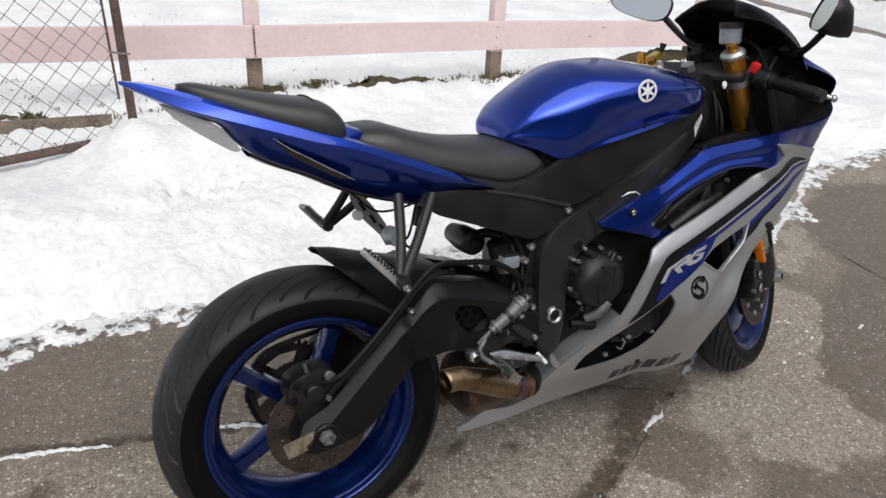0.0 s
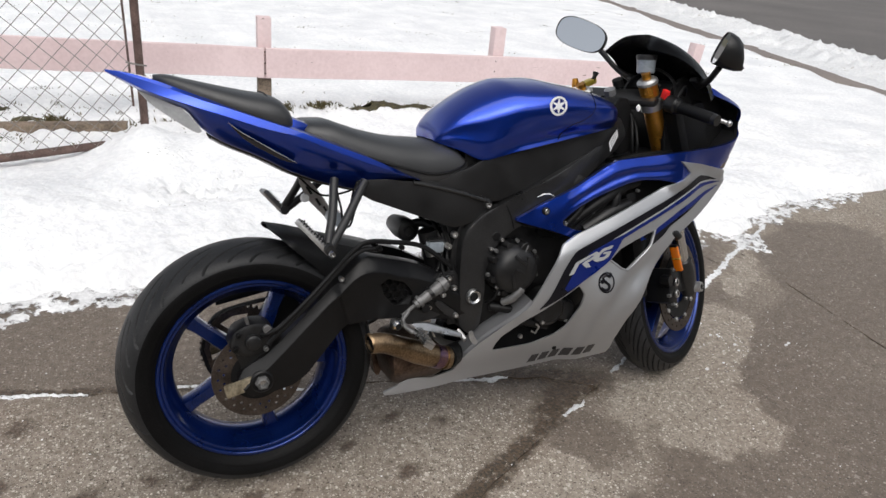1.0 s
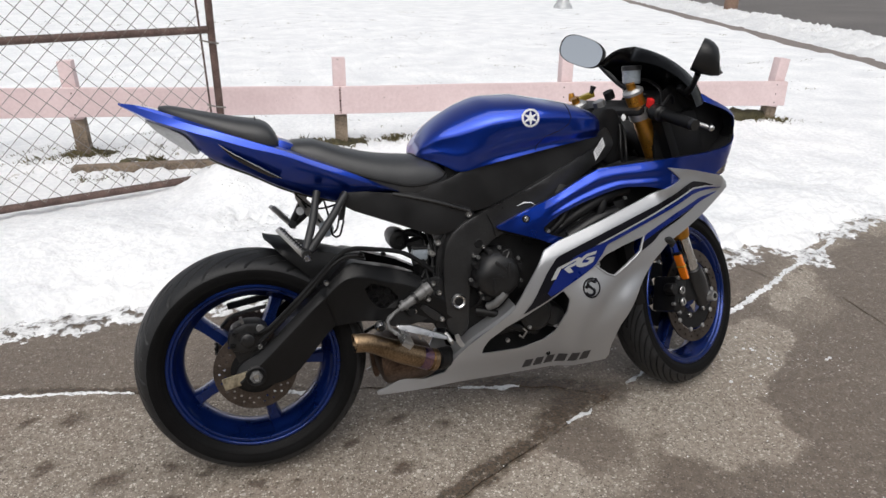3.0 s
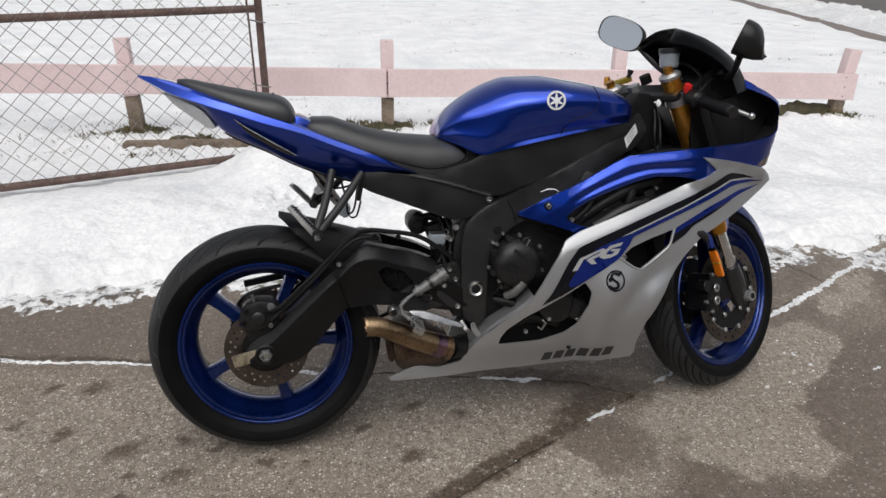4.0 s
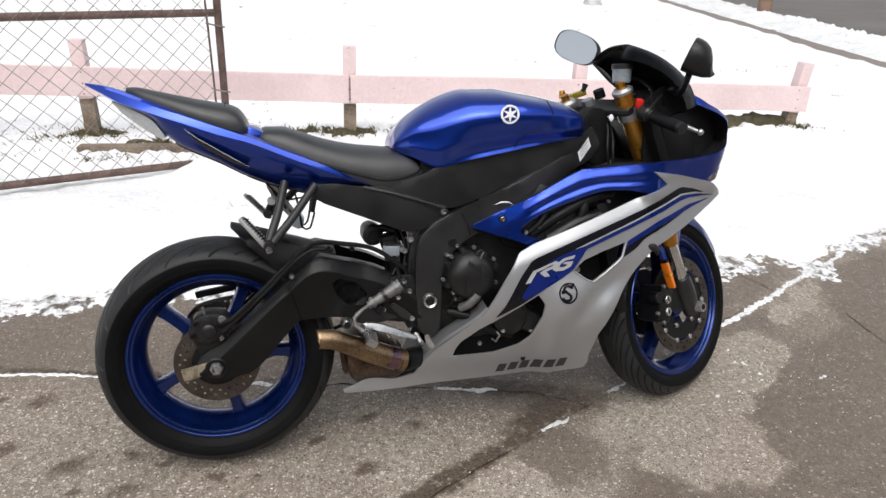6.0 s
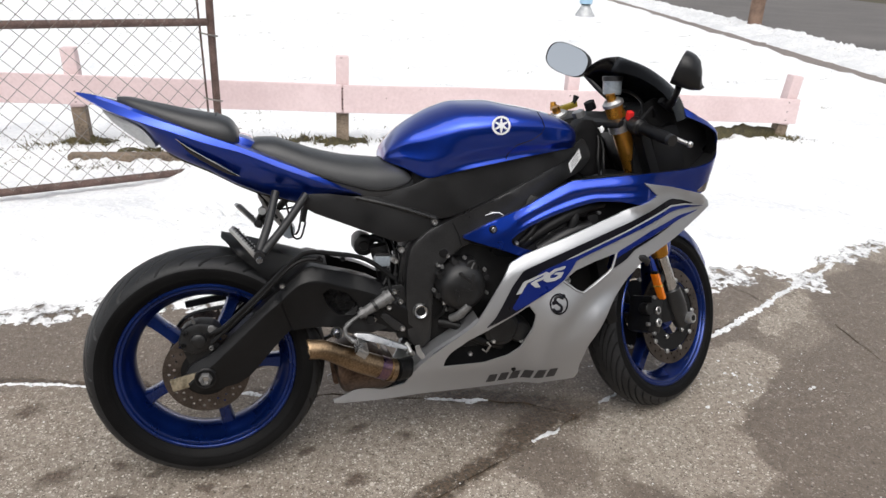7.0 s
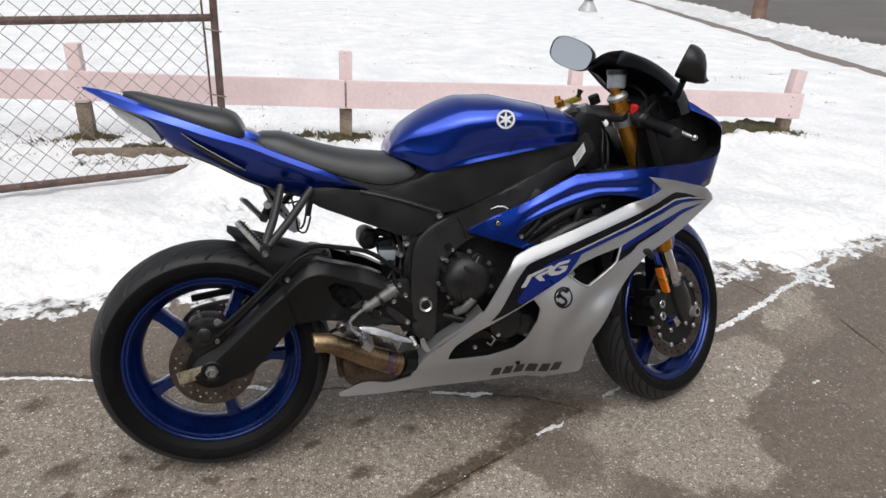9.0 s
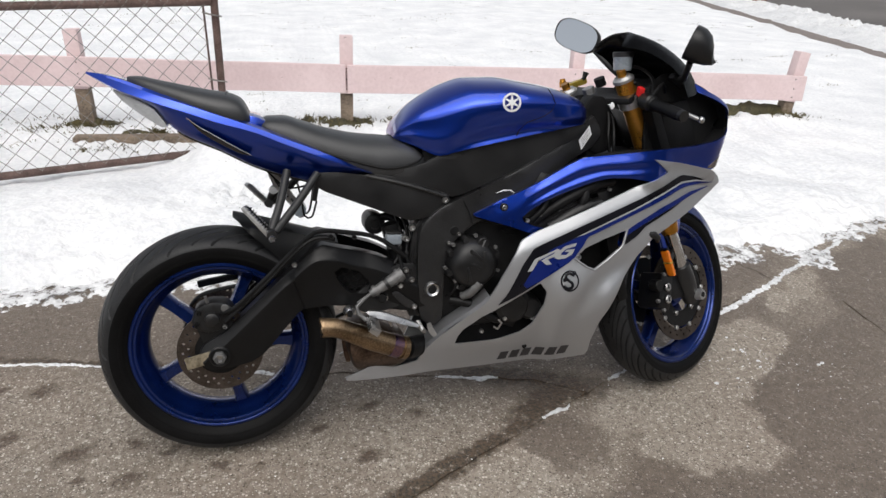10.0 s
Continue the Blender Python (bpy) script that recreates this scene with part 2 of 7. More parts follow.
def concrete_material():
    """Old exposed-aggregate concrete with damp patches, brown spots and grit."""
    m = bpy.data.materials.new("old_concrete")
    m.use_nodes = True
    n, l = m.node_tree.nodes, m.node_tree.links
    b = n["Principled BSDF"]
    co = n.new("ShaderNodeTexCoord")

    def noise(scale, detail=5, rough=0.6):
        t = n.new("ShaderNodeTexNoise")
        t.inputs["Scale"].default_value, t.inputs["Detail"].default_value, t.inputs["Roughness"].default_value = scale, detail, rough
        l.new(co.outputs["Object"], t.inputs["Vector"])
        return t.outputs["Fac"]

    def math(op, a, c):
        t = n.new("ShaderNodeMath")
        t.operation = op
        for k, v in enumerate((a, c)):
            if isinstance(v, (int, float)):
                t.inputs[k].default_value = v
            else:
                l.new(v, t.inputs[k])
        return t.outputs[0]

    def span(v, a, c, lo=0.0, hi=1.0):
        t = n.new("ShaderNodeMapRange")
        t.inputs["From Min"].default_value, t.inputs["From Max"].default_value = a, c
        t.inputs["To Min"].default_value, t.inputs["To Max"].default_value = lo, hi
        l.new(v, t.inputs["Value"])
        return t.outputs[0]

    def mixed(fac, a, c):
        t = n.new("ShaderNodeMix")
        t.data_type = "RGBA"
        l.new(fac, t.inputs[0])
        for k, v in ((6, a), (7, c)):
            if isinstance(v, tuple):
                t.inputs[k].default_value = (*v, 1)
            else:
                l.new(v, t.inputs[k])
        return t.outputs[2]

    warp = n.new("ShaderNodeTexNoise")
    warp.inputs["Scale"].default_value, warp.inputs["Detail"].default_value = 6.0, 7
    l.new(co.outputs["Object"], warp.inputs["Vector"])
    shift = n.new("ShaderNodeVectorMath")
    shift.operation = "MULTIPLY_ADD"
    l.new(warp.outputs["Color"], shift.inputs[0])
    shift.inputs[1].default_value = (0.26, 0.26, 0.0)
    l.new(co.outputs["Object"], shift.inputs[2])
    back = n.new("ShaderNodeVectorMath")
    back.operation = "SUBTRACT"
    l.new(shift.outputs[0], back.inputs[0])
    back.inputs[1].default_value = (0.13, 0.13, 0.0)

    def patch(x, y, rx, ry, turn, soft):
        """A damp patch: an ellipse with an uneven outline."""
        mp = n.new("ShaderNodeMapping")
        mp.vector_type = "TEXTURE"
        mp.inputs["Location"].default_value = (x, y, 0)
        mp.inputs["Rotation"].default_value = (0, 0, radians(turn))
        mp.inputs["Scale"].default_value = (rx, ry, 1000)
        l.new(back.outputs[0], mp.inputs["Vector"])
        ln = n.new("ShaderNodeVectorMath")
        ln.operation = "LENGTH"
        l.new(mp.outputs[0], ln.inputs[0])
        return span(ln.outputs["Value"], 1.0 + soft, 1.0 - soft)

    # damp areas, and the dry islands in them
    DAMP = [(2.15, -0.95, 2.0, 1.12, 27, 0.03), (2.95, 0.45, 0.62, 0.42, 40, 0.06), (2.02, 0.44, 0.14, 0.07, 20, 0.2), (1.02, 0.08, 0.26, 0.09, -15, 0.35), (0.95, -0.20, 0.16, 0.12, 28, 0.15),
            (-1.0, 1.02, 3.4, 0.42, -13, 0.16), (2.1, 0.72, 0.5, 0.16, 25, 0.3), (0.50, 0.36, 0.75, 0.16, -15, 0.5), (0.45, -0.48, 0.30, 0.07, 28, 0.3), (3.9, -2.3, 1.3, 0.6, 50, 0.08), (-0.4, -3.2, 1.5, 0.5, 20, 0.12), (-2.6, -2.2, 0.6, 0.9, 10, 0.1), (2.2, -3.6, 0.9, 0.5, -20, 0.1), (4.3, -0.4, 0.7, 0.4, 15, 0.08)]
    DRY = [(1.56, 0.06, 0.52, 0.17, 30, 0.06), (1.38, -0.25, 0.22, 0.22, -10, 0.07), (1.88, 0.20, 0.18, 0.13, 40, 0.07), (0.71, -0.37, 0.16, 0.115, 15, 0.07), (2.25, 0.46, 0.15, 0.07, 15, 0.1),
           (2.42, 0.60, 0.16, 0.06, 30, 0.15), (2.9, -0.2, 0.35, 0.12, 60, 0.12), (0.95, -0.85, 0.35, 0.20, 10, 0.1), (2.0, -1.0, 0.4, 0.2, 30, 0.1), (3.3, -1.2, 0.8, 0.16, 75, 0.1), (1.4, -1.75, 0.7, 0.22, -10, 0.1), (3.6, 0.1, 0.3, 0.5, 20, 0.1)]

    def most(rows, cap=1.0):
        total = None
        for row in rows:
            p = patch(*row)
            total = p if total is None else math("MAXIMUM", total, p)
        return total

    dry = most(DRY)
    wet = math("MULTIPLY", most(DAMP), math("SUBTRACT", 1.0, dry))
    wet = math("MULTIPLY", wet, span(noise(2.2), 0.2, 0.5, 0.72, 1.0))
    # small brown oil and rust spots
    little = n.new("ShaderNodeVectorMath")
    little.operation = "MULTIPLY_ADD"
    fuzz = n.new("ShaderNodeTexNoise")
    fuzz.inputs["Scale"].default_value, fuzz.inputs["Detail"].default_value = 24.0, 4
    l.new(co.outputs["Object"], fuzz.inputs["Vector"])
    l.new(fuzz.outputs["Color"], little.inputs[0])
    little.inputs[1].default_value = (0.07, 0.07, 0.0)
    l.new(co.outputs["Object"], little.inputs[2])
    back = n.new("ShaderNodeVectorMath")
    back.operation = "SUBTRACT"
    l.new(little.outputs[0], back.inputs[0])
    back.inputs[1].default_value = (0.035, 0.035, 0.0)
    SPOT = [(-0.71, 0.38, 0.035), (-0.58, 0.36, 0.06), (-0.61, 0.13, 0.045), (-0.76, 0.19, 0.035), (-0.42, 0.02, 0.07), (-0.39, -0.08, 0.022), (-0.26, -0.11, 0.052), (-0.26, 0.03, 0.034),
            (-0.16, -0.01, 0.032), (-0.03, -0.10, 0.036), (-0.40, -0.18, 0.026), (-0.22, -0.24, 0.026), (0.0, -0.28, 0.030), (0.38, -0.15, 0.048), (0.41, 0.08, 0.040), (0.08, -0.12, 0.022),
            (-0.37, -0.29, 0.055), (0.55, 0.02, 0.03), (0.25, 0.0, 0.03)]
    spots = most([(x, y, r * 0.74, r * 0.54, 20, 0.45) for x, y, r in SPOT])
    vor = n.new("ShaderNodeTexVoronoi")
    vor.inputs["Scale"].default_value = 4.0
    l.new(back.outputs[0], vor.inputs["Vector"])
    spots = math("MAXIMUM", spots, math("MULTIPLY", span(vor.outputs["Distance"], 0.10, 0.03), span(noise(1.4, 2), 0.48, 0.60)))
    def grains(scale):
        """Single stones: a round mask and two random values for each."""
        v = n.new("ShaderNodeTexVoronoi")
        v.inputs["Scale"].default_value = scale
        l.new(co.outputs["Object"], v.inputs["Vector"])
        sep = n.new("ShaderNodeSeparateColor")
        l.new(v.outputs["Color"], sep.inputs[0])
        return span(v.outputs["Distance"], 0.52, 0.36), sep.outputs[0], sep.outputs[1], v.outputs["Distance"]

    def stones(colour, g, low, high, pale, deep, amount):
        round_, one, two, _ = g
        colour = mixed(math("MULTIPLY", math("MULTIPLY", span(one, low, low + 0.08), round_), amount), colour, pale)
        return mixed(math("MULTIPLY", math("MULTIPLY", span(two, high, high + 0.08), round_), amount), colour, deep)

    fine, coarse, rare = grains(210.0), grains(120.0), grains(60.0)
    base = mixed(span(noise(3.0), 0.35, 0.65), (0.245, 0.215, 0.180), (0.335, 0.302, 0.258))
    base = mixed(span(noise(45, 4, 0.7), 0.40, 0.66), base, (0.165, 0.140, 0.115))
    base = mixed(math("MULTIPLY", span(noise(0.9), 0.52, 0.66), 0.30), base, (0.17, 0.115, 0.085))
    base = mixed(math("MULTIPLY", dry, 0.45), base, mixed(span(noise(60, 3), 0.38, 0.62), (0.42, 0.385, 0.335), (0.26, 0.232, 0.198)))
    base = stones(base, fine, 0.68, 0.68, (0.54, 0.51, 0.46), (0.075, 0.062, 0.050), 0.85)
    base = stones(base, coarse, 0.84, 0.88, (0.62, 0.59, 0.54), (0.070, 0.055, 0.044), 0.85)
    base = stones(base, rare, 0.95, 0.95, (0.66, 0.63, 0.58), (0.060, 0.048, 0.038), 0.8)
    spots = math("MULTIPLY", spots, span(noise(48, 4, 0.75), 0.34, 0.56, 0.50, 1.0))
    base = mixed(math("MULTIPLY", spots, 0.88), base, mixed(span(noise(120, 3), 0.40, 0.60), (0.034, 0.024, 0.017), (0.092, 0.062, 0.042)))
    dark = mixed(span(noise(35, 4, 0.7), 0.40, 0.68), (0.112, 0.090, 0.072), (0.175, 0.146, 0.120))
    dark = stones(dark, fine, 0.76, 0.72, (0.29, 0.26, 0.22), (0.045, 0.036, 0.028), 0.85)
    dark = stones(dark, coarse, 0.91, 0.92, (0.45, 0.42, 0.38), (0.045, 0.036, 0.028), 0.8)
    dark = stones(dark, rare, 0.97, 0.98, (0.58, 0.55, 0.51), (0.040, 0.032, 0.025), 0.8)
    base = mixed(math("MULTIPLY", wet, 0.90), base, dark)
    # dark patches: moss along the joints, with the bike's shade painted in beneath it
    moss_and_shade = most([(0.58, -0.245, 0.46, 0.030, 28, 0.7), (0.96, -0.005, 0.16, 0.055, 35, 0.8), (1.06, 0.045, 0.10, 0.050, -35, 0.8), (0.90, 0.150, 0.26, 0.040, -20, 0.8), (0.15, -0.485, 0.30, 0.018, 28, 0.7), (1.85, 0.405, 0.30, 0.010, 28, 0.6), (2.26, 0.77, 0.12, 0.008, -72, 0.6), (-0.3, 0.455, 0.5, 0.018, -15, 0.6), (-1.1, 0.655, 0.4, 0.014, -15, 0.6)])
    moss_and_shade = math("MULTIPLY", moss_and_shade, span(noise(26, 5, 0.75), 0.32, 0.50, 0.08, 1.0))
    base = mixed(math("MULTIPLY", span(moss_and_shade, 0.15, 0.62), 0.92), base, mixed(span(noise(90, 3), 0.4, 0.6), (0.026, 0.021, 0.015), (0.095, 0.066, 0.042)))
    warm = n.new("ShaderNodeMix")
    warm.data_type, warm.blend_type = "RGBA", "MULTIPLY"
    warm.inputs[0].default_value = 1.0
    l.new(base, warm.inputs[6])
    warm.inputs[7].default_value = (1.03, 0.995, 0.965, 1)
    l.new(warm.outputs[2], b.inputs["Base Color"])
    l.new(math("SUBTRACT", span(noise(20), 0.3, 0.7, 0.74, 0.9), math("MULTIPLY", wet, 0.28)), b.inputs["Roughness"])
    bump = n.new("ShaderNodeBump")
    bump.inputs["Strength"].default_value, bump.inputs["Distance"].default_value = 0.7, 0.005
    l.new(math("ADD", noise(110, 5, 0.7), math("MULTIPLY", fine[3], -0.5)), bump.inputs["Height"])
    l.new(bump.outputs["Normal"], b.inputs["Normal"])
    return m


CONCRETE = concrete_material()

# ---- mesh helpers ----
def thing(name, label, category, group="", m=None):
    ob = new(name)
    ob.empty_display_size = 0.1
    if m is not None:
        ob.matrix_world = m
    return tagged(ob, label, category, group)


def finish(name, bm, mat, sharp=38.0):
    bmesh.ops.recalc_face_normals(bm, faces=bm.faces)
    me = bpy.data.meshes.new(name)
    bm.to_mesh(me)
    bm.free()
    me.polygons.foreach_set("use_smooth", [True] * len(me.polygons))
    me.set_sharp_from_angle(angle=radians(sharp))
    me.materials.append(mat)
    return new(name, me)


def part(name, bm, mat, parent, label="", sharp=38.0):
    """Links a bmesh as one mesh under a thing or under a part; its coordinates are those of the thing."""
    ob = finish(name, bm, mat, sharp)
    ob.parent = parent
    if label:
        ob["label"] = label
    return ob


def smoothed(pts, step=0.02, closed=False):
    """A Catmull-Rom curve through the points, in steps of about that length."""
    p = [Vector(q) for q in pts]
    n = len(p)
    out = []
    for i in range(n if closed else n - 1):
        a, b = p[i], p[(i + 1) % n]
        z = p[i - 1] if (i or closed) else a * 2 - b
        c = p[(i + 2) % n] if (closed or i + 2 < n) else b * 2 - a
        k = max(1, int((b - a).length / step))
        for j in range(k):
            t = j / k
            out.append(0.5 * (2 * a + (b - z) * t + (2 * z - 5 * a + 4 * b - c) * t * t + (3 * a - z - 3 * b + c) * t ** 3))
    if not closed:
        out.append(p[-1])
    return out


def along(xs, ys):
    """A smooth function of one number through the given pairs."""
    xs, ys = np.array(xs, float), np.array(ys, float)
    d = np.diff(ys) / np.diff(xs)
    m = np.r_[d[0], np.where(d[:-1] * d[1:] > 0, 2 * d[:-1] * d[1:] / (d[:-1] + d[1:] + 1e-12), 0), d[-1]]

    def f(x):
        x = min(max(x, xs[0]), xs[-1])
        i = min(int(np.searchsorted(xs, x, side="right")) - 1, len(xs) - 2)
        h = xs[i + 1] - xs[i]
        t = (x - xs[i]) / h
        return float(ys[i] * (1 + 2 * t) * (1 - t) ** 2 + m[i] * h * t * (1 - t) ** 2 + ys[i + 1] * t * t * (3 - 2 * t) + m[i + 1] * h * t * t * (t - 1))

    return f


def grid_faces(bm, rows, closed=False):
    """Quads between rows of points of one length; returns the rows of vertices."""
    vs = [[bm.verts.new(p) for p in row] for row in rows]
    for a, b in zip(vs, vs[1:]):
        k = len(a)
        for i in range(k if closed else k - 1):
            bm.faces.new((a[i], a[(i + 1) % k], b[(i + 1) % k], b[i]))
    return vs


def tube(pts, r, sides=10, step=0.015, bm=None, caps=True, smooth=True):
    """A round bar or hose along a smooth line; r is a radius or one radius for each given point."""
    bm = bm or bmesh.new()
    src = [Vector(p) for p in pts]
    line = smoothed(src, step) if smooth and len(src) > 2 else src
    if isinstance(r, (int, float)):
        radii = [r] * len(line)
    else:
        at = np.linspace(0, 1, len(r))
        radii = [float(np.interp(i / (len(line) - 1), at, r)) for i in range(len(line))]
    rows, up = [], None
    for i, p in enumerate(line):
        t = (line[min(i + 1, len(line) - 1)] - line[max(i - 1, 0)]).normalized()
        if up is None:
            up = t.orthogonal().normalized()
        up = (up - t * up.dot(t)).normalized()
        w = t.cross(up)
        rows.append([p + (up * math.cos(a) + w * math.sin(a)) * radii[i] for a in np.linspace(0, 2 * math.pi, sides, endpoint=False)])
    vs = grid_faces(bm, rows, closed=True)
    if caps:
        bm.faces.new(vs[0])
        bm.faces.new(vs[-1][::-1])
    return bm


def box(sx, sy, sz, m=None, bevel=0.004, bm=None, seg=2):
    """A box of that size, its edges rounded, at the pose m."""
    b = bmesh.new()
    bmesh.ops.create_cube(b, size=1.0, matrix=Matrix.Diagonal((sx, sy, sz, 1)))
    if bevel:
        bmesh.ops.bevel(b, geom=list(b.edges), offset=min(bevel, 0.45 * min(sx, sy, sz)), segments=seg, profile=0.6, affect="EDGES")
    if m is not None:
        b.transform(m)
    return joined(bm, b)


def joined(bm, b):
    if bm is None:
        return b
    me = bpy.data.meshes.new("piece")
    b.to_mesh(me)
    b.free()
    bm.from_mesh(me)
    bpy.data.meshes.remove(me)
    return bm


def revolve(profile, sides=64, bm=None, m=None, closed=False):
    """A body turned about the y axis from (radius, y) pairs."""
    b = bmesh.new()
    rows = [[(r * math.cos(a), y, r * math.sin(a)) for a in np.linspace(0, 2 * math.pi, sides, endpoint=False)] for r, y in profile]
    if closed:
        rows.append(rows[0])
    grid_faces(b, rows, closed=True)
    bmesh.ops.remove_doubles(b, verts=b.verts, dist=1e-5)
    if m is not None:
        b.transform(m)
    return joined(bm, b)


def disc(r, y0, y1, x=0.0, z=0.0, sides=32, bevel=0.0015, bm=None, m=None, inner=0.0):
    """A turned disc or ring with its axis along y."""
    lo, hi = min(y0, y1), max(y0, y1)
    prof = [(inner, lo), (r - bevel, lo), (r, lo + bevel), (r, hi - bevel), (r - bevel, hi), (inner, hi)]
    if inner:
        prof.append((inner, lo))
    b = revolve(prof, sides)
    b.transform(Matrix.Translation((x, 0, z)))
    if m is not None:
        b.transform(m)
    return joined(bm, b)


def bolt(x, y, z, r=0.008, h=0.006, side=-1, bm=None):
    """A round-headed socket bolt that looks out to one side."""
    prof = [(0, y - side * 0.004), (r, y - side * 0.004), (r, y + side * h * 0.6), (r * 0.82, y + side * h), (r * 0.45, y + side * h), (r * 0.42, y + side * h * 0.3), (0, y + side * h * 0.3)]
    return revolve(prof, 14, bm, Matrix.Translation((x, 0, z)))


def inside(pt, poly):
    x, y = pt
    hit = False
    for (x0, y0), (x1, y1) in zip(poly, poly[1:] + poly[:1]):
        if (y0 > y) != (y1 > y) and x < (x1 - x0) * (y - y0) / (y1 - y0) + x0:
            hit = not hit
    return hit


def rounded(poly, times=2, keep=0.18):
    """Corner cutting: softens a closed outline a little."""
    for _ in range(times):
        out = []
        for a, b in zip(poly, poly[1:] + poly[:1]):
            out += [(a[0] + (b[0] - a[0]) * keep, a[1] + (b[1] - a[1]) * keep), (b[0] + (a[0] - b[0]) * keep, b[1] + (a[1] - b[1]) * keep)]
        poly = out
    return poly


def stepped(poly, step):
    out = []
    for a, b in zip(poly, poly[1:] + poly[:1]):
        k = max(1, int(math.hypot(b[0] - a[0], b[1] - a[1]) / step))
        out += [(a[0] + (b[0] - a[0]) * j / k, a[1] + (b[1] - a[1]) * j / k) for j in range(k)]
    return out


SHEETS = {}


def cut_sheet(outline, holes=(), step=0.02, soft=True, lines=()):
    """Points and triangles that fill an outline less its holes; their edges follow the given fold lines."""
    from mathutils.geometry import delaunay_2d_cdt
    key = repr((outline, holes, step, soft, lines))
    if key in SHEETS:
        return SHEETS[key]
    loops = [stepped(rounded(list(p), 2, 0.18 if soft is True else soft) if soft else list(p), step) for p in (outline, *holes)]
    pts, edges = [], []
    for loop in loops:
        k = len(pts)
        pts += loop
        edges += [(k + i, k + (i + 1) % len(loop)) for i in range(len(loop))]
    for line in lines:
        run = [(a[0] + (b[0] - a[0]) * j / k, a[1] + (b[1] - a[1]) * j / k) for a, b in zip(line, line[1:]) for k in (max(1, int(math.hypot(b[0] - a[0], b[1] - a[1]) / step)),) for j in range(k)]
        run = [p for p in run if inside(p, loops[0]) and not any(inside(p, h) for h in loops[1:])]
        k = len(pts)
        pts += run
        edges += [(k + i, k + i + 1) for i in range(len(run) - 1) if math.hypot(run[i + 1][0] - run[i][0], run[i + 1][1] - run[i][1]) < 2.5 * step]
    rim = np.array(pts)
    lo, hi = rim.min(0), rim.max(0)
    for j, v in enumerate(np.arange(lo[1], hi[1], step * 0.87)):
        for u in np.arange(lo[0] + (j % 2) * step / 2, hi[0], step):
            if inside((u, v), loops[0]) and not any(inside((u, v), h) for h in loops[1:]) and np.hypot(*(rim - (u, v)).T).min() > step * 0.55:
                pts.append((float(u), float(v)))
    vs, _, fs, *_ = delaunay_2d_cdt([Vector(p) for p in pts], edges, [], 0, 1e-6)
    good = []
    for f in fs:
        c = sum((vs[i] for i in f), Vector((0, 0))) / len(f)
        if inside(c, loops[0]) and not any(inside(c, h) for h in loops[1:]):
            good.append(list(f))
    SHEETS[key] = [tuple(v) for v in vs], good
    return SHEETS[key]


def panel(outline, width, side=-1, thick=0.005, holes=(), step=0.02, lift=0.0, soft=True, edge=0.002, lines=()):
    """A shaped sheet seen from the side: its outline in x and z, its distance from the middle plane given by width(x, z)."""
    vs, fs = cut_sheet(outline, holes, step, soft, lines)
    bm = bmesh.new()
    used = sorted({i for f in fs for i in f})
    a = {i: bm.verts.new((vs[i][0], side * (width(*vs[i]) + lift), vs[i][1])) for i in used}
    b = {i: bm.verts.new((vs[i][0], side * max(0.0, width(*vs[i]) + lift - thick), vs[i][1])) for i in used}
    count = {}
    for f in fs:
        bm.faces.new([a[i] for i in f])
        bm.faces.new([b[i] for i in reversed(f)])
        for i, j in zip(f, f[1:] + f[:1]):
            key = (min(i, j), max(i, j))
            count.setdefault(key, []).append((i, j))
    rim = []
    for key, runs in count.items():
        if len(runs) == 1:
            i, j = runs[0]
            bm.faces.new((a[j], a[i], b[i], b[j]))
            rim.append(key)
    if edge:
        es = [e for i, j in rim if (e := bm.edges.get((a[i], a[j])))]
        bmesh.ops.bevel(bm, geom=es, offset=edge, segments=2, profile=0.5, affect="EDGES", clamp_overlap=True)
    return bm


# ---- the ground, the drive and the snow ----
def smoothstep(a, b, x):
    t = min(max((x - a) / (b - a), 0.0), 1.0)
    return t * t * (3 - 2 * t)


def nz(x, y, s, k=0.0):
    return noise.noise((x * s, y * s, k))


ground_bm = bmesh.new()
for p in ((-400, -400), (400, -400), (400, 400), (-400, 400)):
    ground_bm.verts.new((*p, -0.16))
ground_bm.faces.new(ground_bm.verts)
tagged(finish("ground", ground_bm, SOIL), "dark wet soil under the snow and the concrete", "ground", kind="structure")


def crack_line(a, b, wander, seed):
    """An uneven line from a to b."""
    a, b = Vector((*a, 0)), Vector((*b, 0))
    k = max(2, int((b - a).length / 0.03))
    across = Vector((-(b - a).y, (b - a).x, 0)).normalized()
    return [a.lerp(b, i / k) + across * wander * (nz(i * 0.03, seed, 3.0) + 0.5 * nz(i * 0.03, seed, 14.0)) for i in range(k + 1)]


MAIN = crack_line((-4.2, -2.79), (5.2, 2.16), 0.022, 1.0)
CROSS = crack_line((-4.2, 1.45), (0.97, 0.115), 0.030, 5.0) + crack_line((0.97, 0.115), (1.10, 0.012), 0.012, 6.0)[1:]
RIGHT = crack_line((2.50, 0.74), (1.76, -5.0), 0.006, 9.0)
slabs = tagged(new("drive"), "old concrete drive of cracked damp slabs with brown spots", "drive", kind="structure")


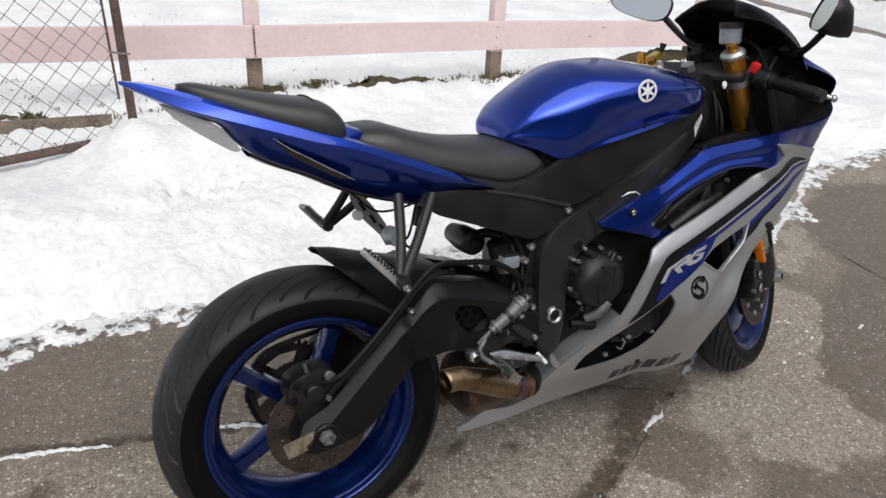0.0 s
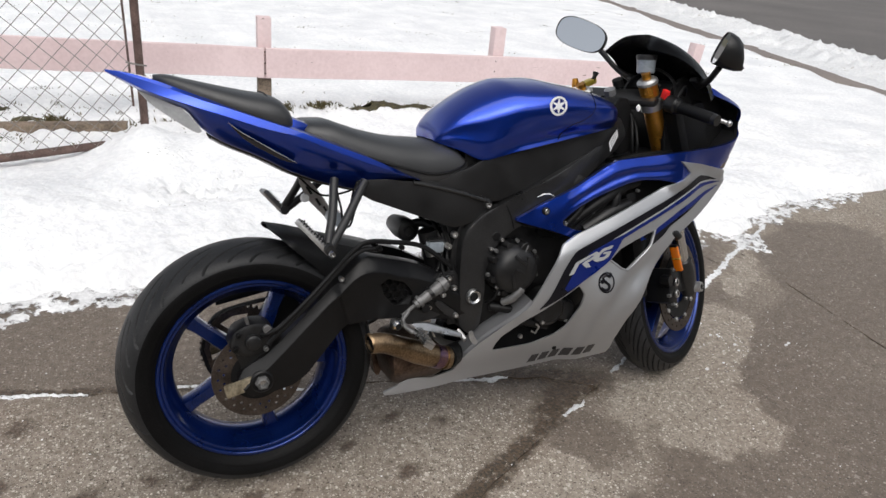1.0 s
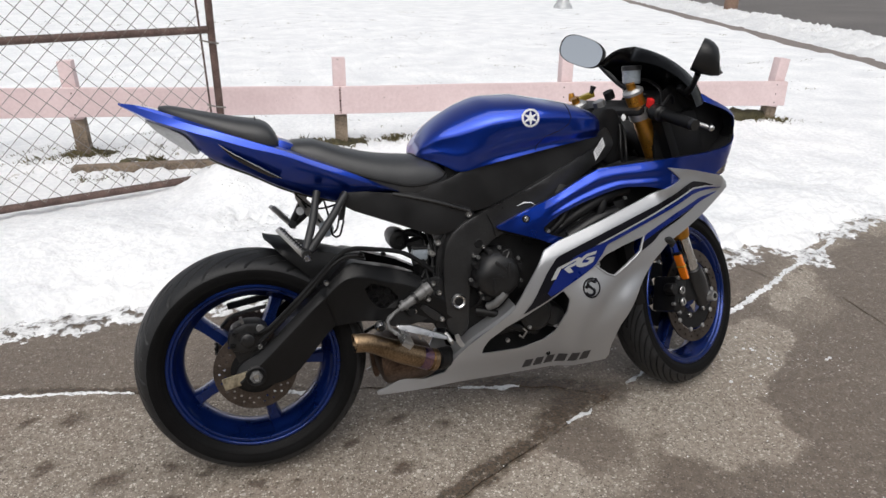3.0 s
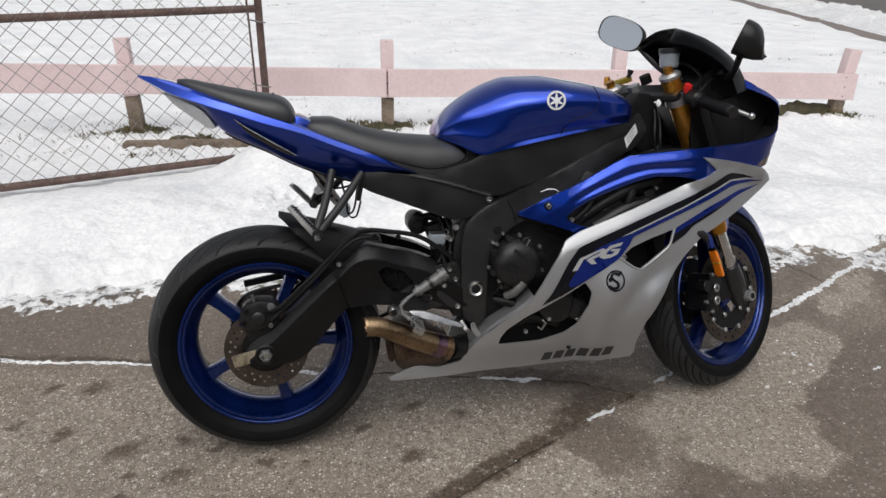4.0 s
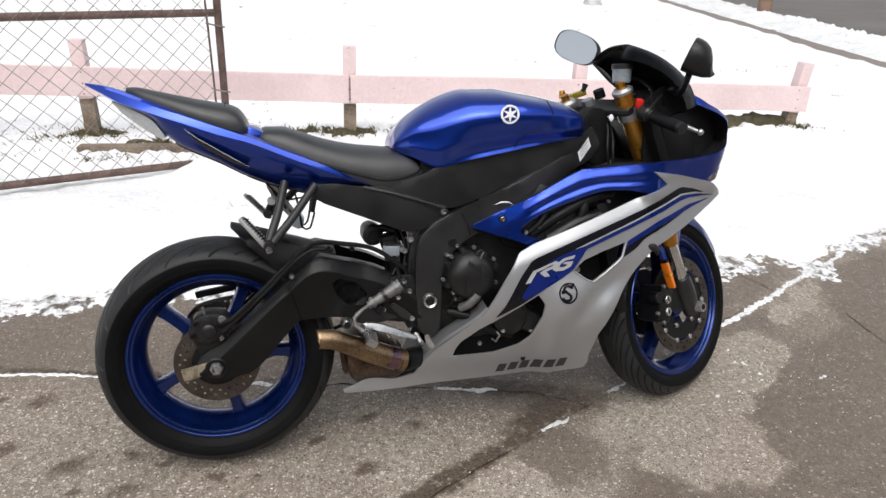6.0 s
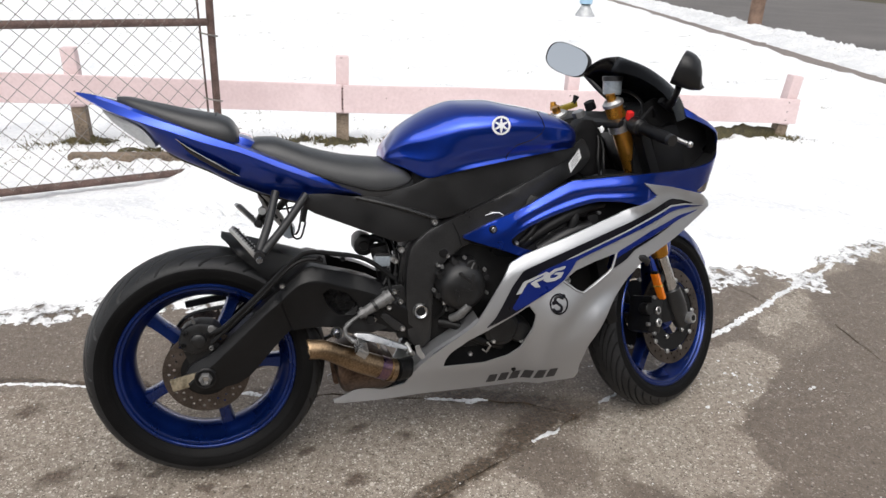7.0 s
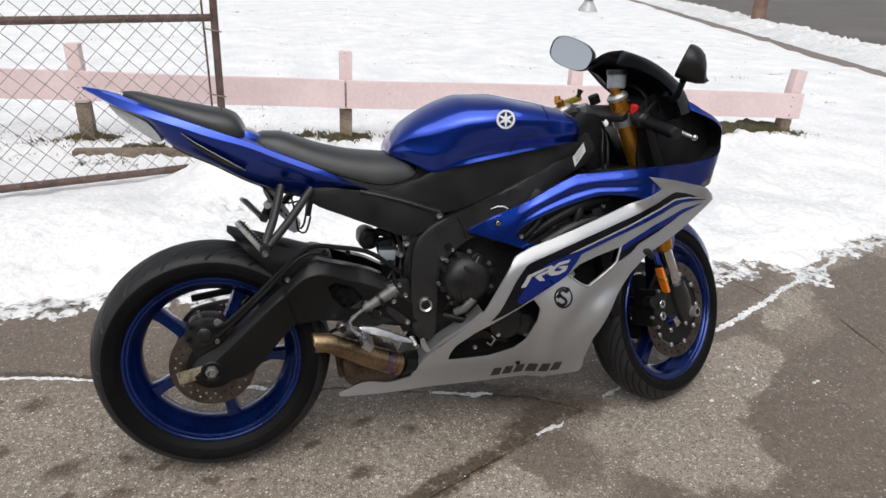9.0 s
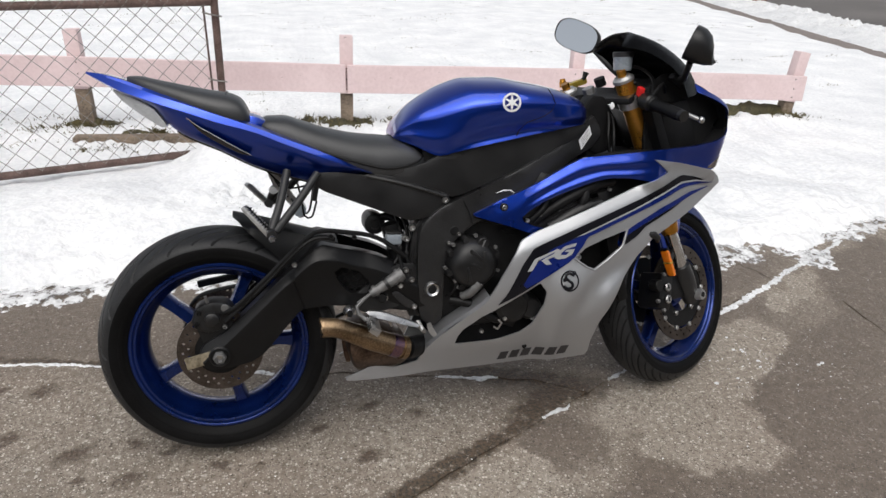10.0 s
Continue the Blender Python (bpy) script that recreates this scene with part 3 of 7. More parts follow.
def slab(name, line, gap):
    """One slab of the drive from its outline; the joint is left open by drawing the outline in."""
    bm = bmesh.new()
    vs = [bm.verts.new((p[0], p[1], 0)) for p in line]
    top = bm.faces.new(vs)
    if top.normal.z < 0:
        top.normal_flip()
    bmesh.ops.inset_region(bm, faces=[top], thickness=gap, depth=0.0)
    bmesh.ops.delete(bm, geom=[f for f in bm.faces if f is not top], context="FACES")
    rim = [e for e in bm.edges if e.is_boundary]
    low = bmesh.ops.extrude_edge_only(bm, edges=rim)["geom"]
    for v in low:
        if isinstance(v, bmesh.types.BMVert):
            v.co.z = -0.12
    es = [e for e in bm.edges if all(abs(v.co.z) < 1e-6 for v in e.verts) and len(e.link_faces) == 2]
    bmesh.ops.bevel(bm, geom=es, offset=0.006, segments=2, affect="EDGES", clamp_overlap=True)
    bmesh.ops.triangulate(bm, faces=[f for f in bm.faces if len(f.verts) > 4])
    ob = part(name, bm, CONCRETE, slabs, sharp=60)
    return ob


def until(line, p):
    k = min(range(len(line)), key=lambda i: (line[i] - Vector((*p, 0))).length)
    return k


j_cross, j_right = until(MAIN, (1.10, 0.012)), until(MAIN, (2.50, 0.74))
slab("slab", [tuple(p) for p in CROSS] + [tuple(p) for p in MAIN[j_cross + 1:]] + [(5.2, 2.6), (-4.2, 2.6)], 0.010)
slab("slab", [tuple(p) for p in MAIN[:j_cross + 1]] + [tuple(p) for p in CROSS[::-1]], 0.010)
slab("slab", [tuple(p) for p in MAIN[:j_right + 1]] + [tuple(p) for p in RIGHT[1:]] + [(-4.2, -5.0)], 0.011)
slab("slab", [tuple(p) for p in MAIN[j_right:]] + [(5.2, -5.0)] + [tuple(p) for p in RIGHT[:0:-1]], 0.006)


EDGE_RIGHT = along([1.9, 2.2, 2.34, 2.42, 2.52, 2.62, 2.75, 2.96, 3.25, 3.6, 5.5], [0.99, 0.92, 0.92, 0.98, 0.93, 0.80, 0.88, 0.99, 1.10, 1.14, 1.3])


def edge_of_snow(x):
    """Where the snow ends on the drive."""
    if x > 1.9:
        k = smoothstep(1.9, 2.15, x)
        bay = EDGE_RIGHT(x) + 0.030 * nz(x, 0, 9.0, 3.0) + 0.022 * nz(x, 0, 26.0, 4.0)
        return bay * k + (1 - k) * (1.0 + 0.06 * nz(x, 0, 4.0, 3.0))
    return 1.02 + 0.10 * nz(x, 0, 0.9, 2.0) + 0.09 * nz(x, 0, 4.0, 3.0) + 0.05 * nz(x, 0, 14.0, 4.0) + 0.035 * nz(x, 0, 37.0, 6.0)


def walk_edge(y):
    return 7.64 + 0.296 * max(0.0, y - 3) + 0.06 * min(0.0, y - 3)


def kerb_line(y):
    return 9.75 + 0.285 * max(0.0, y - 3) + 0.06 * min(0.0, y - 3)


def snow_height(x, y):
    e = edge_of_snow(x)
    rise = smoothstep(e - 0.03, e + 0.16, y)
    h = -0.03 + rise * (0.075 + 0.035 * nz(x, y, 1.6) + 0.018 * nz(x, y, 5.0, 1.0) + 0.013 * nz(x, y, 11.0, 8.0) * smoothstep(4.0, 2.0, y) + 0.009 * nz(x, y, 19.0, 2.0))
    # heaps along the drive
    h += rise * 0.19 * math.exp(-((x - 0.12) / 0.42) ** 2 - ((y - 2.32) / 0.36) ** 2) * (0.85 + 0.5 * nz(x, y, 4.0, 21.0))
    h += rise * 0.09 * math.exp(-((x - 0.9) / 0.6) ** 2 - ((y - 2.1) / 0.40) ** 2)
    h += rise * 0.085 * math.exp(-((x + 0.75) / 0.8) ** 2 - ((y - 1.80) / 0.40) ** 2)
    h += rise * 0.05 * math.exp(-((y - 1.5) / 0.3) ** 2) * (0.6 + nz(x, y, 2.5, 7.0))
    # a trampled hollow
    tread = math.exp(-((x - 0.08) / 0.28) ** 2 - ((y - 1.86) / 0.16) ** 2)
    h += rise * tread * (0.075 * nz(x, y, 18.0, 31.0) + 0.045 * nz(x, y, 40.0, 33.0) - 0.025)
    ragged = smoothstep(e + 0.45, e, y)
    h += rise * ragged * (0.034 * nz(x, y, 9.0, 41.0) + 0.030 * nz(x, y, 23.0, 43.0) + 0.018 * nz(x, y, 51.0, 45.0) - 0.014)
    h += rise * (0.010 * nz(x, y, 30.0, 47.0)) * smoothstep(4.5, 1.5, y)
    # the heap that buries the foot of the gate
    h += rise * 0.10 * math.exp(-((x + 0.10) / 0.24) ** 2 - ((y - 2.66) / 0.20) ** 2) * (0.9 + 0.5 * nz(x, y, 6.0, 51.0))
    # churned, clotted snow along the fence
    churn = smoothstep(2.75, 3.0, y) * smoothstep(4.1, 3.7, y) * smoothstep(5.2, 3.8, x)
    h += churn * (0.030 * nz(x, y, 6.0, 61.0) + 0.028 * nz(x, y, 14.0, 63.0) + 0.014 * nz(x, y, 29.0, 65.0))
    h += 0.085 * math.exp(-((x - 3.95) / 0.55) ** 2 - ((y - 3.17) / 0.17) ** 2) * (0.8 + 0.5 * nz(x, y, 9.0, 67.0))
    # footprints and clods
    clod = max(0.0, nz(x, y, 9.0, 11.0) - 0.15) * smoothstep(0.05, 0.35, nz(x, y, 0.9, 13.0) + 0.1)
    h -= rise * 0.05 * clod
    h += 0.035 * nz(x, y, 0.25, 4.0) * smoothstep(4, 8, y)
    # down to nothing at the walkway by the road
    return h - 0.25 * smoothstep(walk_edge(y) - 0.30, walk_edge(y) + 0.02, x + 0.05 * nz(x, y, 1.5, 71.0))


def spaced(a, b, step, lo, hi, grow=1.16):
    """Fine steps between a and b, growing outward to lo and hi."""
    out = list(np.arange(a, b, step))
    s, v = step, a
    while v > lo:
        s *= grow
        v -= s
        out.insert(0, v)
    s, v = step, out[-1]
    while v < hi:
        s *= grow
        v += s
        out.append(v)
    return out


xs = spaced(-2.4, 4.6, 0.023, -160, 70, 1.09)
ys = spaced(0.84, 1.7, 0.019, 0.70, 200, 1.05)
snow_bm = bmesh.new()
snow_rows = []
for y in ys:
    # beyond the lawn the columns run along the walkway
    slant = walk_edge(y) - walk_edge(3.0)
    row = [x + slant * smoothstep(4.6, 7.2, x) for x in xs]
    snow_rows.append([(x, y, snow_height(x, y)) for x in row])
grid_faces(snow_bm, snow_rows)
snow = tagged(finish("snow", snow_bm, SNOW, 80), "trodden white snow over the lawn and the edge of the drive", "snow", kind="structure")

# snow lying in the joints, in broken strips
def strip(run, wide):
    rows = []
    run = [a.lerp(b, k / 5) for a, b in zip(run, run[1:]) for k in range(5)] + [run[-1]]
    for i, p in enumerate(run):
        t = (run[min(i + 1, len(run) - 1)] - run[max(i - 1, 0)]).normalized()
        q = Vector((-t.y, t.x, 0))
        end = min(1.0, (i + 0.6) / 7, (len(run) - 1 - i + 0.6) / 7)
        w = wide * end * max(0.12, 0.35 + 0.8 * abs(nz(p.x, p.y, 8.0, 3.0)) + 0.35 * nz(p.x, p.y, 30.0, 8.0) + 0.3 * nz(p.x, p.y, 75.0, 8.5)) + 0.001
        rows.append([p + q * (w * s + 0.010 * nz(p.x, p.y, 34.0, 5.0) + 0.006 * nz(p.x, p.y, 90.0, 5.0 + s)) + Vector((0, 0, 0.006 * (1 - s * s) * (0.8 + nz(p.x + s, p.y, 60.0, 9.0)) - 0.002)) for s in (-1, -0.7, -0.4, 0, 0.4, 0.7, 1)])
    bm = bmesh.new()
    grid_faces(bm, rows)
    tagged(finish("joint_snow", bm, PACKED, 80), "strip of packed snow in a crack of the drive", "snow", kind="structure")


for line, spans, wide in ((MAIN, ((0.90, 1.05), (1.19, 1.45), (1.70, 3.3)), 0.017), (CROSS, ((-2.2, -0.40), (-0.25, 0.24), (0.62, 0.88)), 0.017)):
    for x0, x1 in spans:
        run = []
        for p in line + [Vector((99, 0, 0))]:
            if x0 <= p.x <= x1 and nz(p.x, p.y, 4.5, 17.0) > -0.22:
                run.append(p)
            else:
                if len(run) > 3:
                    strip(run, wide * (1.0 + 0.8 * smoothstep(1.5, 1.7, run[0].x)))
                run = []

# thin slush that straggles out over the concrete
def slush(x0, x1, y0, y1, level, seed, reach=0.42):
    """Flat patches of slush; they thicken towards the snow."""
    step = 0.013
    nx, ny = int((x1 - x0) / step), int((y1 - y0) / step)
    top = {}
    bm = bmesh.new()

    def h(i, j):
        x, y = x0 + i * step, y0 + j * step
        near = smoothstep(reach, 0.0, edge_of_snow(x) - y)
        side = smoothstep(0.0, 0.25, x - x0) * smoothstep(0.0, 0.25, x1 - x)
        return (0.55 * nz(x, y, 5.0, seed) + 0.40 * nz(x, y, 16.0, seed + 3) + 0.45 * nz(x, y, 42.0, seed + 5) + 1.0 * near * side - level) * 0.02

    for i in range(nx):
        for j in range(ny):
            hs = [h(i + a, j + b) for a, b in ((0, 0), (1, 0), (1, 1), (0, 1))]
            if max(hs) < 0:
                continue
            f = []
            for (a, b), z in zip(((0, 0), (1, 0), (1, 1), (0, 1)), hs):
                key = (i + a, j + b)
                if key not in top:
                    top[key] = bm.verts.new((x0 + key[0] * step, y0 + key[1] * step, max(-0.004, min(0.008, z)) + 0.001))
                f.append(top[key])
            bm.faces.new(f)
    tagged(finish("slush", bm, SLUSH, 80), "thin wet slush straggling over the edge of the concrete", "slush", kind="structure")


slush(1.8, 2.9, 0.62, 1.15, 0.80, 51.0, 0.30)
slush(2.7, 4.2, 0.85, 1.30, 0.72, 57.0, 0.14)
slush(-2.2, 1.4, 0.82, 1.26, 0.62, 61.0, 0.13)

# scattered crumbs of ice and grit on the drive
crumbs = bmesh.new()
rnd = random.Random(4)
for k in range(420):
    if k < 150:
        x, y = rnd.gauss(1.75, 0.16), rnd.gauss(0.10, 0.11)
    else:
        x, y = rnd.uniform(-1.2, 3.2), rnd.uniform(-1.1, 1.0)
    r = rnd.uniform(0.0008, 0.0024) if k > 9 else rnd.uniform(0.004, 0.007)
    bmesh.ops.create_icosphere(crumbs, subdivisions=1, radius=r, matrix=Matrix.Translation((x, y, r * 0.4)) @ Matrix.Diagonal((1.4, 1, 0.7, 1)))
tagged(finish("ice_crumbs", crumbs, SNOW, 80), "scattered crumbs of ice and pale grit on the concrete", "ice", kind="stuff")

# dark specks of dirt trodden into the snow
specks = bmesh.new()
rd = random.Random(21)
for k in range(90):
    cx, cy, sx, sy = ((-0.06, 1.84, 0.09, 0.05), (-0.02, 2.16, 0.06, 0.03), (0.0, 1.68, 0.10, 0.05), (0.1, 1.9, 0.22, 0.14))[k % 4]
    x, y = rd.gauss(cx, sx), rd.gauss(cy, sy)
    r = rd.uniform(0.0008, 0.0032)
    bmesh.ops.create_icosphere(specks, subdivisions=1, radius=r, matrix=Matrix.Translation((x, y, snow_height(x, y) + r * 0.1)) @ Matrix.Diagonal((1, rd.uniform(0.5, 1.6), 0.5, 1)))
tagged(finish("dirt_specks", specks, SOIL, 80), "dark specks of dirt trodden into the snow", "dirt", kind="stuff")

# ---- an unseen plain wall, added behind the camera to darken the bike's flank ----
wall_bm = box(16.0, 0.25, 2.9, pose(1.0, -5.75, 1.30), 0.01)
tagged(finish("light_block_wall", wall_bm, LIGHT_BLOCK), "plain grey-brown wall added out of view to cut low light", "wall", kind="structure")

# ---- the street beyond the lawn ----
walk_bm = bmesh.new()
rows = []
for y in np.arange(-20, 90, 0.5):
    x = walk_edge(y)
    rows.append([(x - 0.5, y, -0.10), (x - 0.45, y, -0.005), (x + 0.28, y, -0.005), (x + 0.32, y, -0.10)])
grid_faces(walk_bm, rows)
tagged(finish("walkway", walk_bm, WALKWAY, 30), "narrow wet brown walkway along the street", "walkway", kind="structure")
bank_bm = bmesh.new()
rows = []
for y in np.arange(-20, 60, 0.065):
    x0 = walk_edge(y) + 0.12 + 0.07 * nz(0, y, 0.8, 3.0)
    x1 = kerb_line(y) + 0.10 * nz(0, y, 1.1, 6.0)
    row = []
    for i in range(37):
        s = i / 36
        x = x0 + (x1 - x0) * s
        body = math.sin(math.pi * min(1, s * 1.0)) ** 0.6 if 0 < s < 1 else 0
        row.append((x, y, -0.03 + body * max(0.05, 0.13 + 0.07 * nz(x, y, 1.3) + 0.08 * nz(x, y, 3.5, 2.0) + 0.08 * nz(x, y, 7.0, 5.0) + 0.055 * nz(x, y, 12.0, 9.0))))
    rows.append(row)
grid_faces(bank_bm, rows)
tagged(finish("snow_bank", bank_bm, BANK, 80), "lumpy dirty ploughed snow along the kerb", "snow bank", kind="structure")
road_bm = bmesh.new()
grid_faces(road_bm, [[(kerb_line(y) - 0.3, y, -0.04), (kerb_line(y) + 16, y, -0.04)] for y in np.arange(-20, 90, 2.0)])
tagged(finish("road", road_bm, ROAD), "grey-brown salted asphalt road", "road", kind="structure")

pole = tube([(12.29, 14.42, -0.1), (12.28, 14.42, 3.0), (12.26, 14.42, 7.5)], [0.17, 0.155, 0.13], 18, 0.5)
pole_ob = thing("utility_pole", "brown weathered wooden utility pole in the snow bank", "pole")
part("pole", pole, POLE_WOOD, pole_ob)
post_ob = thing("sign_post", "pale blue post on a flared whitish foot standing in the snow", "post")
part("post", revolve([(0.0, 0.42), (0.10, 0.40), (0.17, 0.36), (0.175, 1.9), (0.0, 1.95)], 20, m=Matrix.Translation((8.87, 17.0, 0)) @ pose(0, 0, 0, 90) @ pose(0, 0, 0, 0, 0, 0)), PALE_BLUE, post_ob)
part("foot", revolve([(0.0, 0.0), (0.27, 0.0), (0.25, 0.08), (0.12, 0.30), (0.10, 0.36), (0.0, 0.38)], 12, m=Matrix.Translation((8.87, 17.0, 0)) @ pose(0, 0, 0, 90)), LENS, post_ob, "flared pale grey foot")
part("collar", revolve([(0.0, 0.33), (0.125, 0.33), (0.125, 0.40), (0.0, 0.40)], 16, m=Matrix.Translation((8.87, 17.0, 0)) @ pose(0, 0, 0, 90)), DARK, post_ob, "dark collar")

# ---- the pink board fence ----
FA = Vector((0.762, 3.526, 0.0))
FD = Vector((math.cos(-0.077), math.sin(-0.077), 0.0))
FN = Vector((FD.y, -FD.x, 0.0))
fence = thing("board_fence", "low weathered pink fence with one wide rail on square posts", "fence")


def fence_post(k, ztop, lean, label=""):
    base = FA + FD * 1.8 * k
    dz = -0.036 * k
    m = Matrix.Translation(base + Vector((0, 0, dz))) @ Matrix.Rotation(-0.077, 4, "Z") @ Matrix.Rotation(radians(lean), 4, "Y")
    bm = box(0.092, 0.092, ztop - 0.27, m @ Matrix.Translation((0, 0, (ztop + 0.27) / 2)), 0.006)
    post = part("post", bm, PINK, fence, label)
    part("post_foot", box(0.090, 0.090, 0.45, m @ Matrix.Translation((0, 0, 0.27 - 0.2255)), 0.006), BARE, post, "bare brown post foot")
    return post


for k, ztop, lean in ((-2.0, 0.68, 1), (-1.0, 0.665, -2.0), (0.0, 0.677, 0.5), (0.972, 0.70, 0.5), (1.982, 0.665, 6.5)):
    fence_post(k, ztop, lean)


def fence_rail(k0, k1):
    a, b = FA + FD * 1.8 * k0 + FN * 0.069, FA + FD * 1.8 * k1 + FN * 0.069
    za, zb = 0.383 - 0.036 * k0, 0.383 - 0.036 * k1
    bm = bmesh.new()
    rows = []
    n = int((b - a).length / 0.12)
    for i in range(n + 1):
        t = i / n
        p = a.lerp(b, t)
        z = za + (zb - za) * t + 0.004 * nz(p.x, 0, 1.3) + 0.012 * math.sin(math.pi * t)
        h = 0.0985
        rows.append([p + FN * u + Vector((0, 0, z + v * h)) for u, v in ((-0.019, -0.97), (-0.016, -1), (0.016, -1), (0.019, -0.97), (0.019, 0.97), (0.016, 1), (-0.016, 1), (-0.019, 0.97))])
    vs = grid_faces(bm, rows, closed=True)
    bm.faces.new(vs[0])
    bm.faces.new(vs[-1][::-1])
    return part("rail", bm, PINK, fence)


fence_rail(-3.3, 0.0 - 0.004)
fence_rail(0.0 + 0.004, 2.04)
nails = [(k + dx, v) for k in (-1.0, 0.0, 0.955, 1.985) for dx in (0.0,) for v in (-0.07, 0.0, 0.075)]
for k, v in nails:
    p = FA + FD * 1.8 * k + FN * 0.0885
    bm = bmesh.new()
    bmesh.ops.create_icosphere(bm, subdivisions=1, radius=0.006, matrix=Matrix.Translation(p + Vector((0, 0, 0.383 - 0.036 * k + v))))
    part("nail", bm, PIPE_BROWN, fence)


def tuft_bed(name, spots, count, seed, label):
    """Blades of dead and green grass about some places; past counting."""
    r = random.Random(seed)
    verts, faces = [], []
    for _ in range(count):
        x, y, rx, ry, tall = r.choice(spots)
        px, py = r.gauss(x, rx), r.gauss(y, ry)
        h = tall * r.uniform(0.4, 1.2)
        a = r.uniform(0, 2 * math.pi)
        w = r.uniform(0.002, 0.005)
        lean = r.uniform(0.2, 1.0) * h
        z = snow_height(px, py) - 0.02
        c, s = math.cos(a), math.sin(a)
        k = len(verts)
        verts += [(px - s * w, py + c * w, z), (px + s * w, py - c * w, z), (px + c * lean * 0.4 + s * w * 0.7, py + s * lean * 0.4 - c * w * 0.7, z + h * 0.7), (px + c * lean, py + s * lean, z + h)]
        faces += [(k, k + 1, k + 2), (k, k + 2, k + 3)]
    me = bpy.data.meshes.new(name)
    me.from_pydata(verts, [], faces)
    me.materials.append(GRASS)
    return tagged(new(name, me), label, "grass", kind="stuff")


fp = [FA + FD * 1.8 * k for k in (-1.0, 0.0, 1.0, 2.0)]
spots = [(p.x, p.y - 0.03, 0.09, 0.05, 0.052) for p in fp]
spots += [(fp[0].x - 0.12, fp[0].y - 0.03, 0.12, 0.03, 0.05), (0.45, 3.52, 0.16, 0.05, 0.06), (1.15, 3.50, 0.07, 0.03, 0.05), (1.7, 3.46, 0.16, 0.04, 0.045), (2.15, 3.43, 0.12, 0.04, 0.04)]
spots += [(x, 3.40 - 0.06 * (x - 2), 0.22, 0.05, 0.03) for x in (2.9, 3.4, 3.7, 3.9, 4.1, 4.3)] * 3
spots += [(-0.55, 3.30, 0.05, 0.03, 0.05), (-0.2, 3.25, 0.2, 0.03, 0.04), (-0.85, 2.98, 0.1, 0.02, 0.03)]
tuft_bed("grass", spots, 6500, 3, "dead and green grass sticking out of the snow along the fence")
lawn = []
rl = random.Random(11)
for _ in range(330):
    lawn.append((rl.uniform(-7, 9), rl.uniform(3.8, 17), rl.uniform(0.04, 0.20), rl.uniform(0.01, 0.035), 0.028))
for _ in range(60):
    lawn.append((rl.uniform(-2.2, 0.3), rl.uniform(2.9, 4.3), rl.uniform(0.02, 0.10), rl.uniform(0.01, 0.03), 0.03))
tuft_bed("lawn_grass", lawn, 8200, 8, "short grass tips showing through the snow of the lawn")

# soil from which the snow has melted by the posts, in low uneven mounds
for i, (x, y, rx, ry, up) in enumerate(((fp[0].x, fp[0].y, 0.20, 0.07, 0.03), (fp[1].x, fp[1].y - 0.02, 0.20, 0.09, 0.035), (3.97, 3.275, 0.58, 0.075, 0.105), (1.7, 3.45, 0.45, 0.05, 0.03), (0.42, 3.5, 0.13, 0.05, 0.03), (0.45, 3.17, 0.06, 0.03, 0.03), (-0.70, 3.42, 0.10, 0.03, 0.03))):
    rows = []
    for r in np.linspace(0.02, 1.0, 9):
        row = []
        for k in range(44):
            a = k / 44 * 2 * math.pi
            q = r * (1 + 0.40 * nz(math.cos(a) * 2 + i * 5, math.sin(a) * 2, 1.3) + 0.22 * nz(math.cos(a) * 6 + i * 5, math.sin(a) * 6, 1.0))
            px, py = x + rx * q * math.cos(a), y + ry * q * math.sin(a)
            row.append((px, py, snow_height(px, py) + up * (1 - r ** 3) * (0.85 + (0.2 if up > 0.1 else 0.9) * nz(px, py, 16.0, 3.0)) - 0.014 * r))
        rows.append(row)
    bm = bmesh.new()
    grid_faces(bm, rows, closed=True)
    tagged(finish("bare_patch", bm, SOIL, 80), "bare dark soil with moss where the snow has melted", "soil", kind="structure")

# a timber lying between the gate and the fence
timber = thing("landscape_timber", "weathered timber edging lying half under the snow", "timber")
part("timber", box(0.90, 0.10, 0.085, pose(-0.60, 3.19, 0.040, 0, 0, -5), 0.012), BARE, timber)

# ---- the chain-link gate ----
gate = thing("chain_link_gate", "open chain-link gate with rusty brown pipe frame, foot in snow", "gate")
GP = Vector((-0.072, 2.70, 0.0))
GD = Vector((-0.9537, -0.3007, 0.0))


def gp(s, z, off=0.0):
    return GP + GD * s + Vector((-GD.y, GD.x, 0)) * off + Vector((0, 0, z))


part("end_post", tube([gp(0, 0.0), gp(0, 1.0), gp(-0.004, 1.26)], 0.022, 14, 0.3), PIPE_BROWN, gate)
part("tension_bar", tube([gp(0.052, 0.3), gp(0.062, 0.9), gp(0.070, 1.2)], 0.006, 8, 0.2), PIPE_BROWN, gate)
part("top_rail", tube([gp(0.02, 0.965), gp(2.0, 0.955), gp(3.2, 0.955)], 0.0215, 14, 0.4), PIPE_BROWN, gate)
part("bottom_rail", tube([gp(0.02, 0.105), gp(1.2, 0.10), gp(3.2, 0.10)], 0.0215, 14, 0.4), PIPE_BROWN, gate)
part("upper_rail", tube([gp(0.02, 1.225), gp(3.2, 1.225)], 0.0215, 14, smooth=False), PIPE_BROWN, gate)
for z in (0.53, 0.90, 1.15):
    part("tie", tube([gp(-0.028, z - 0.012, 0.024), gp(0.03, z, 0.03), gp(0.075, z + 0.012, 0.010)], 0.005, 6, 0.02), WIRE, gate, "bent wire tie")
verts_bm = bmesh.new()
D = 0.053
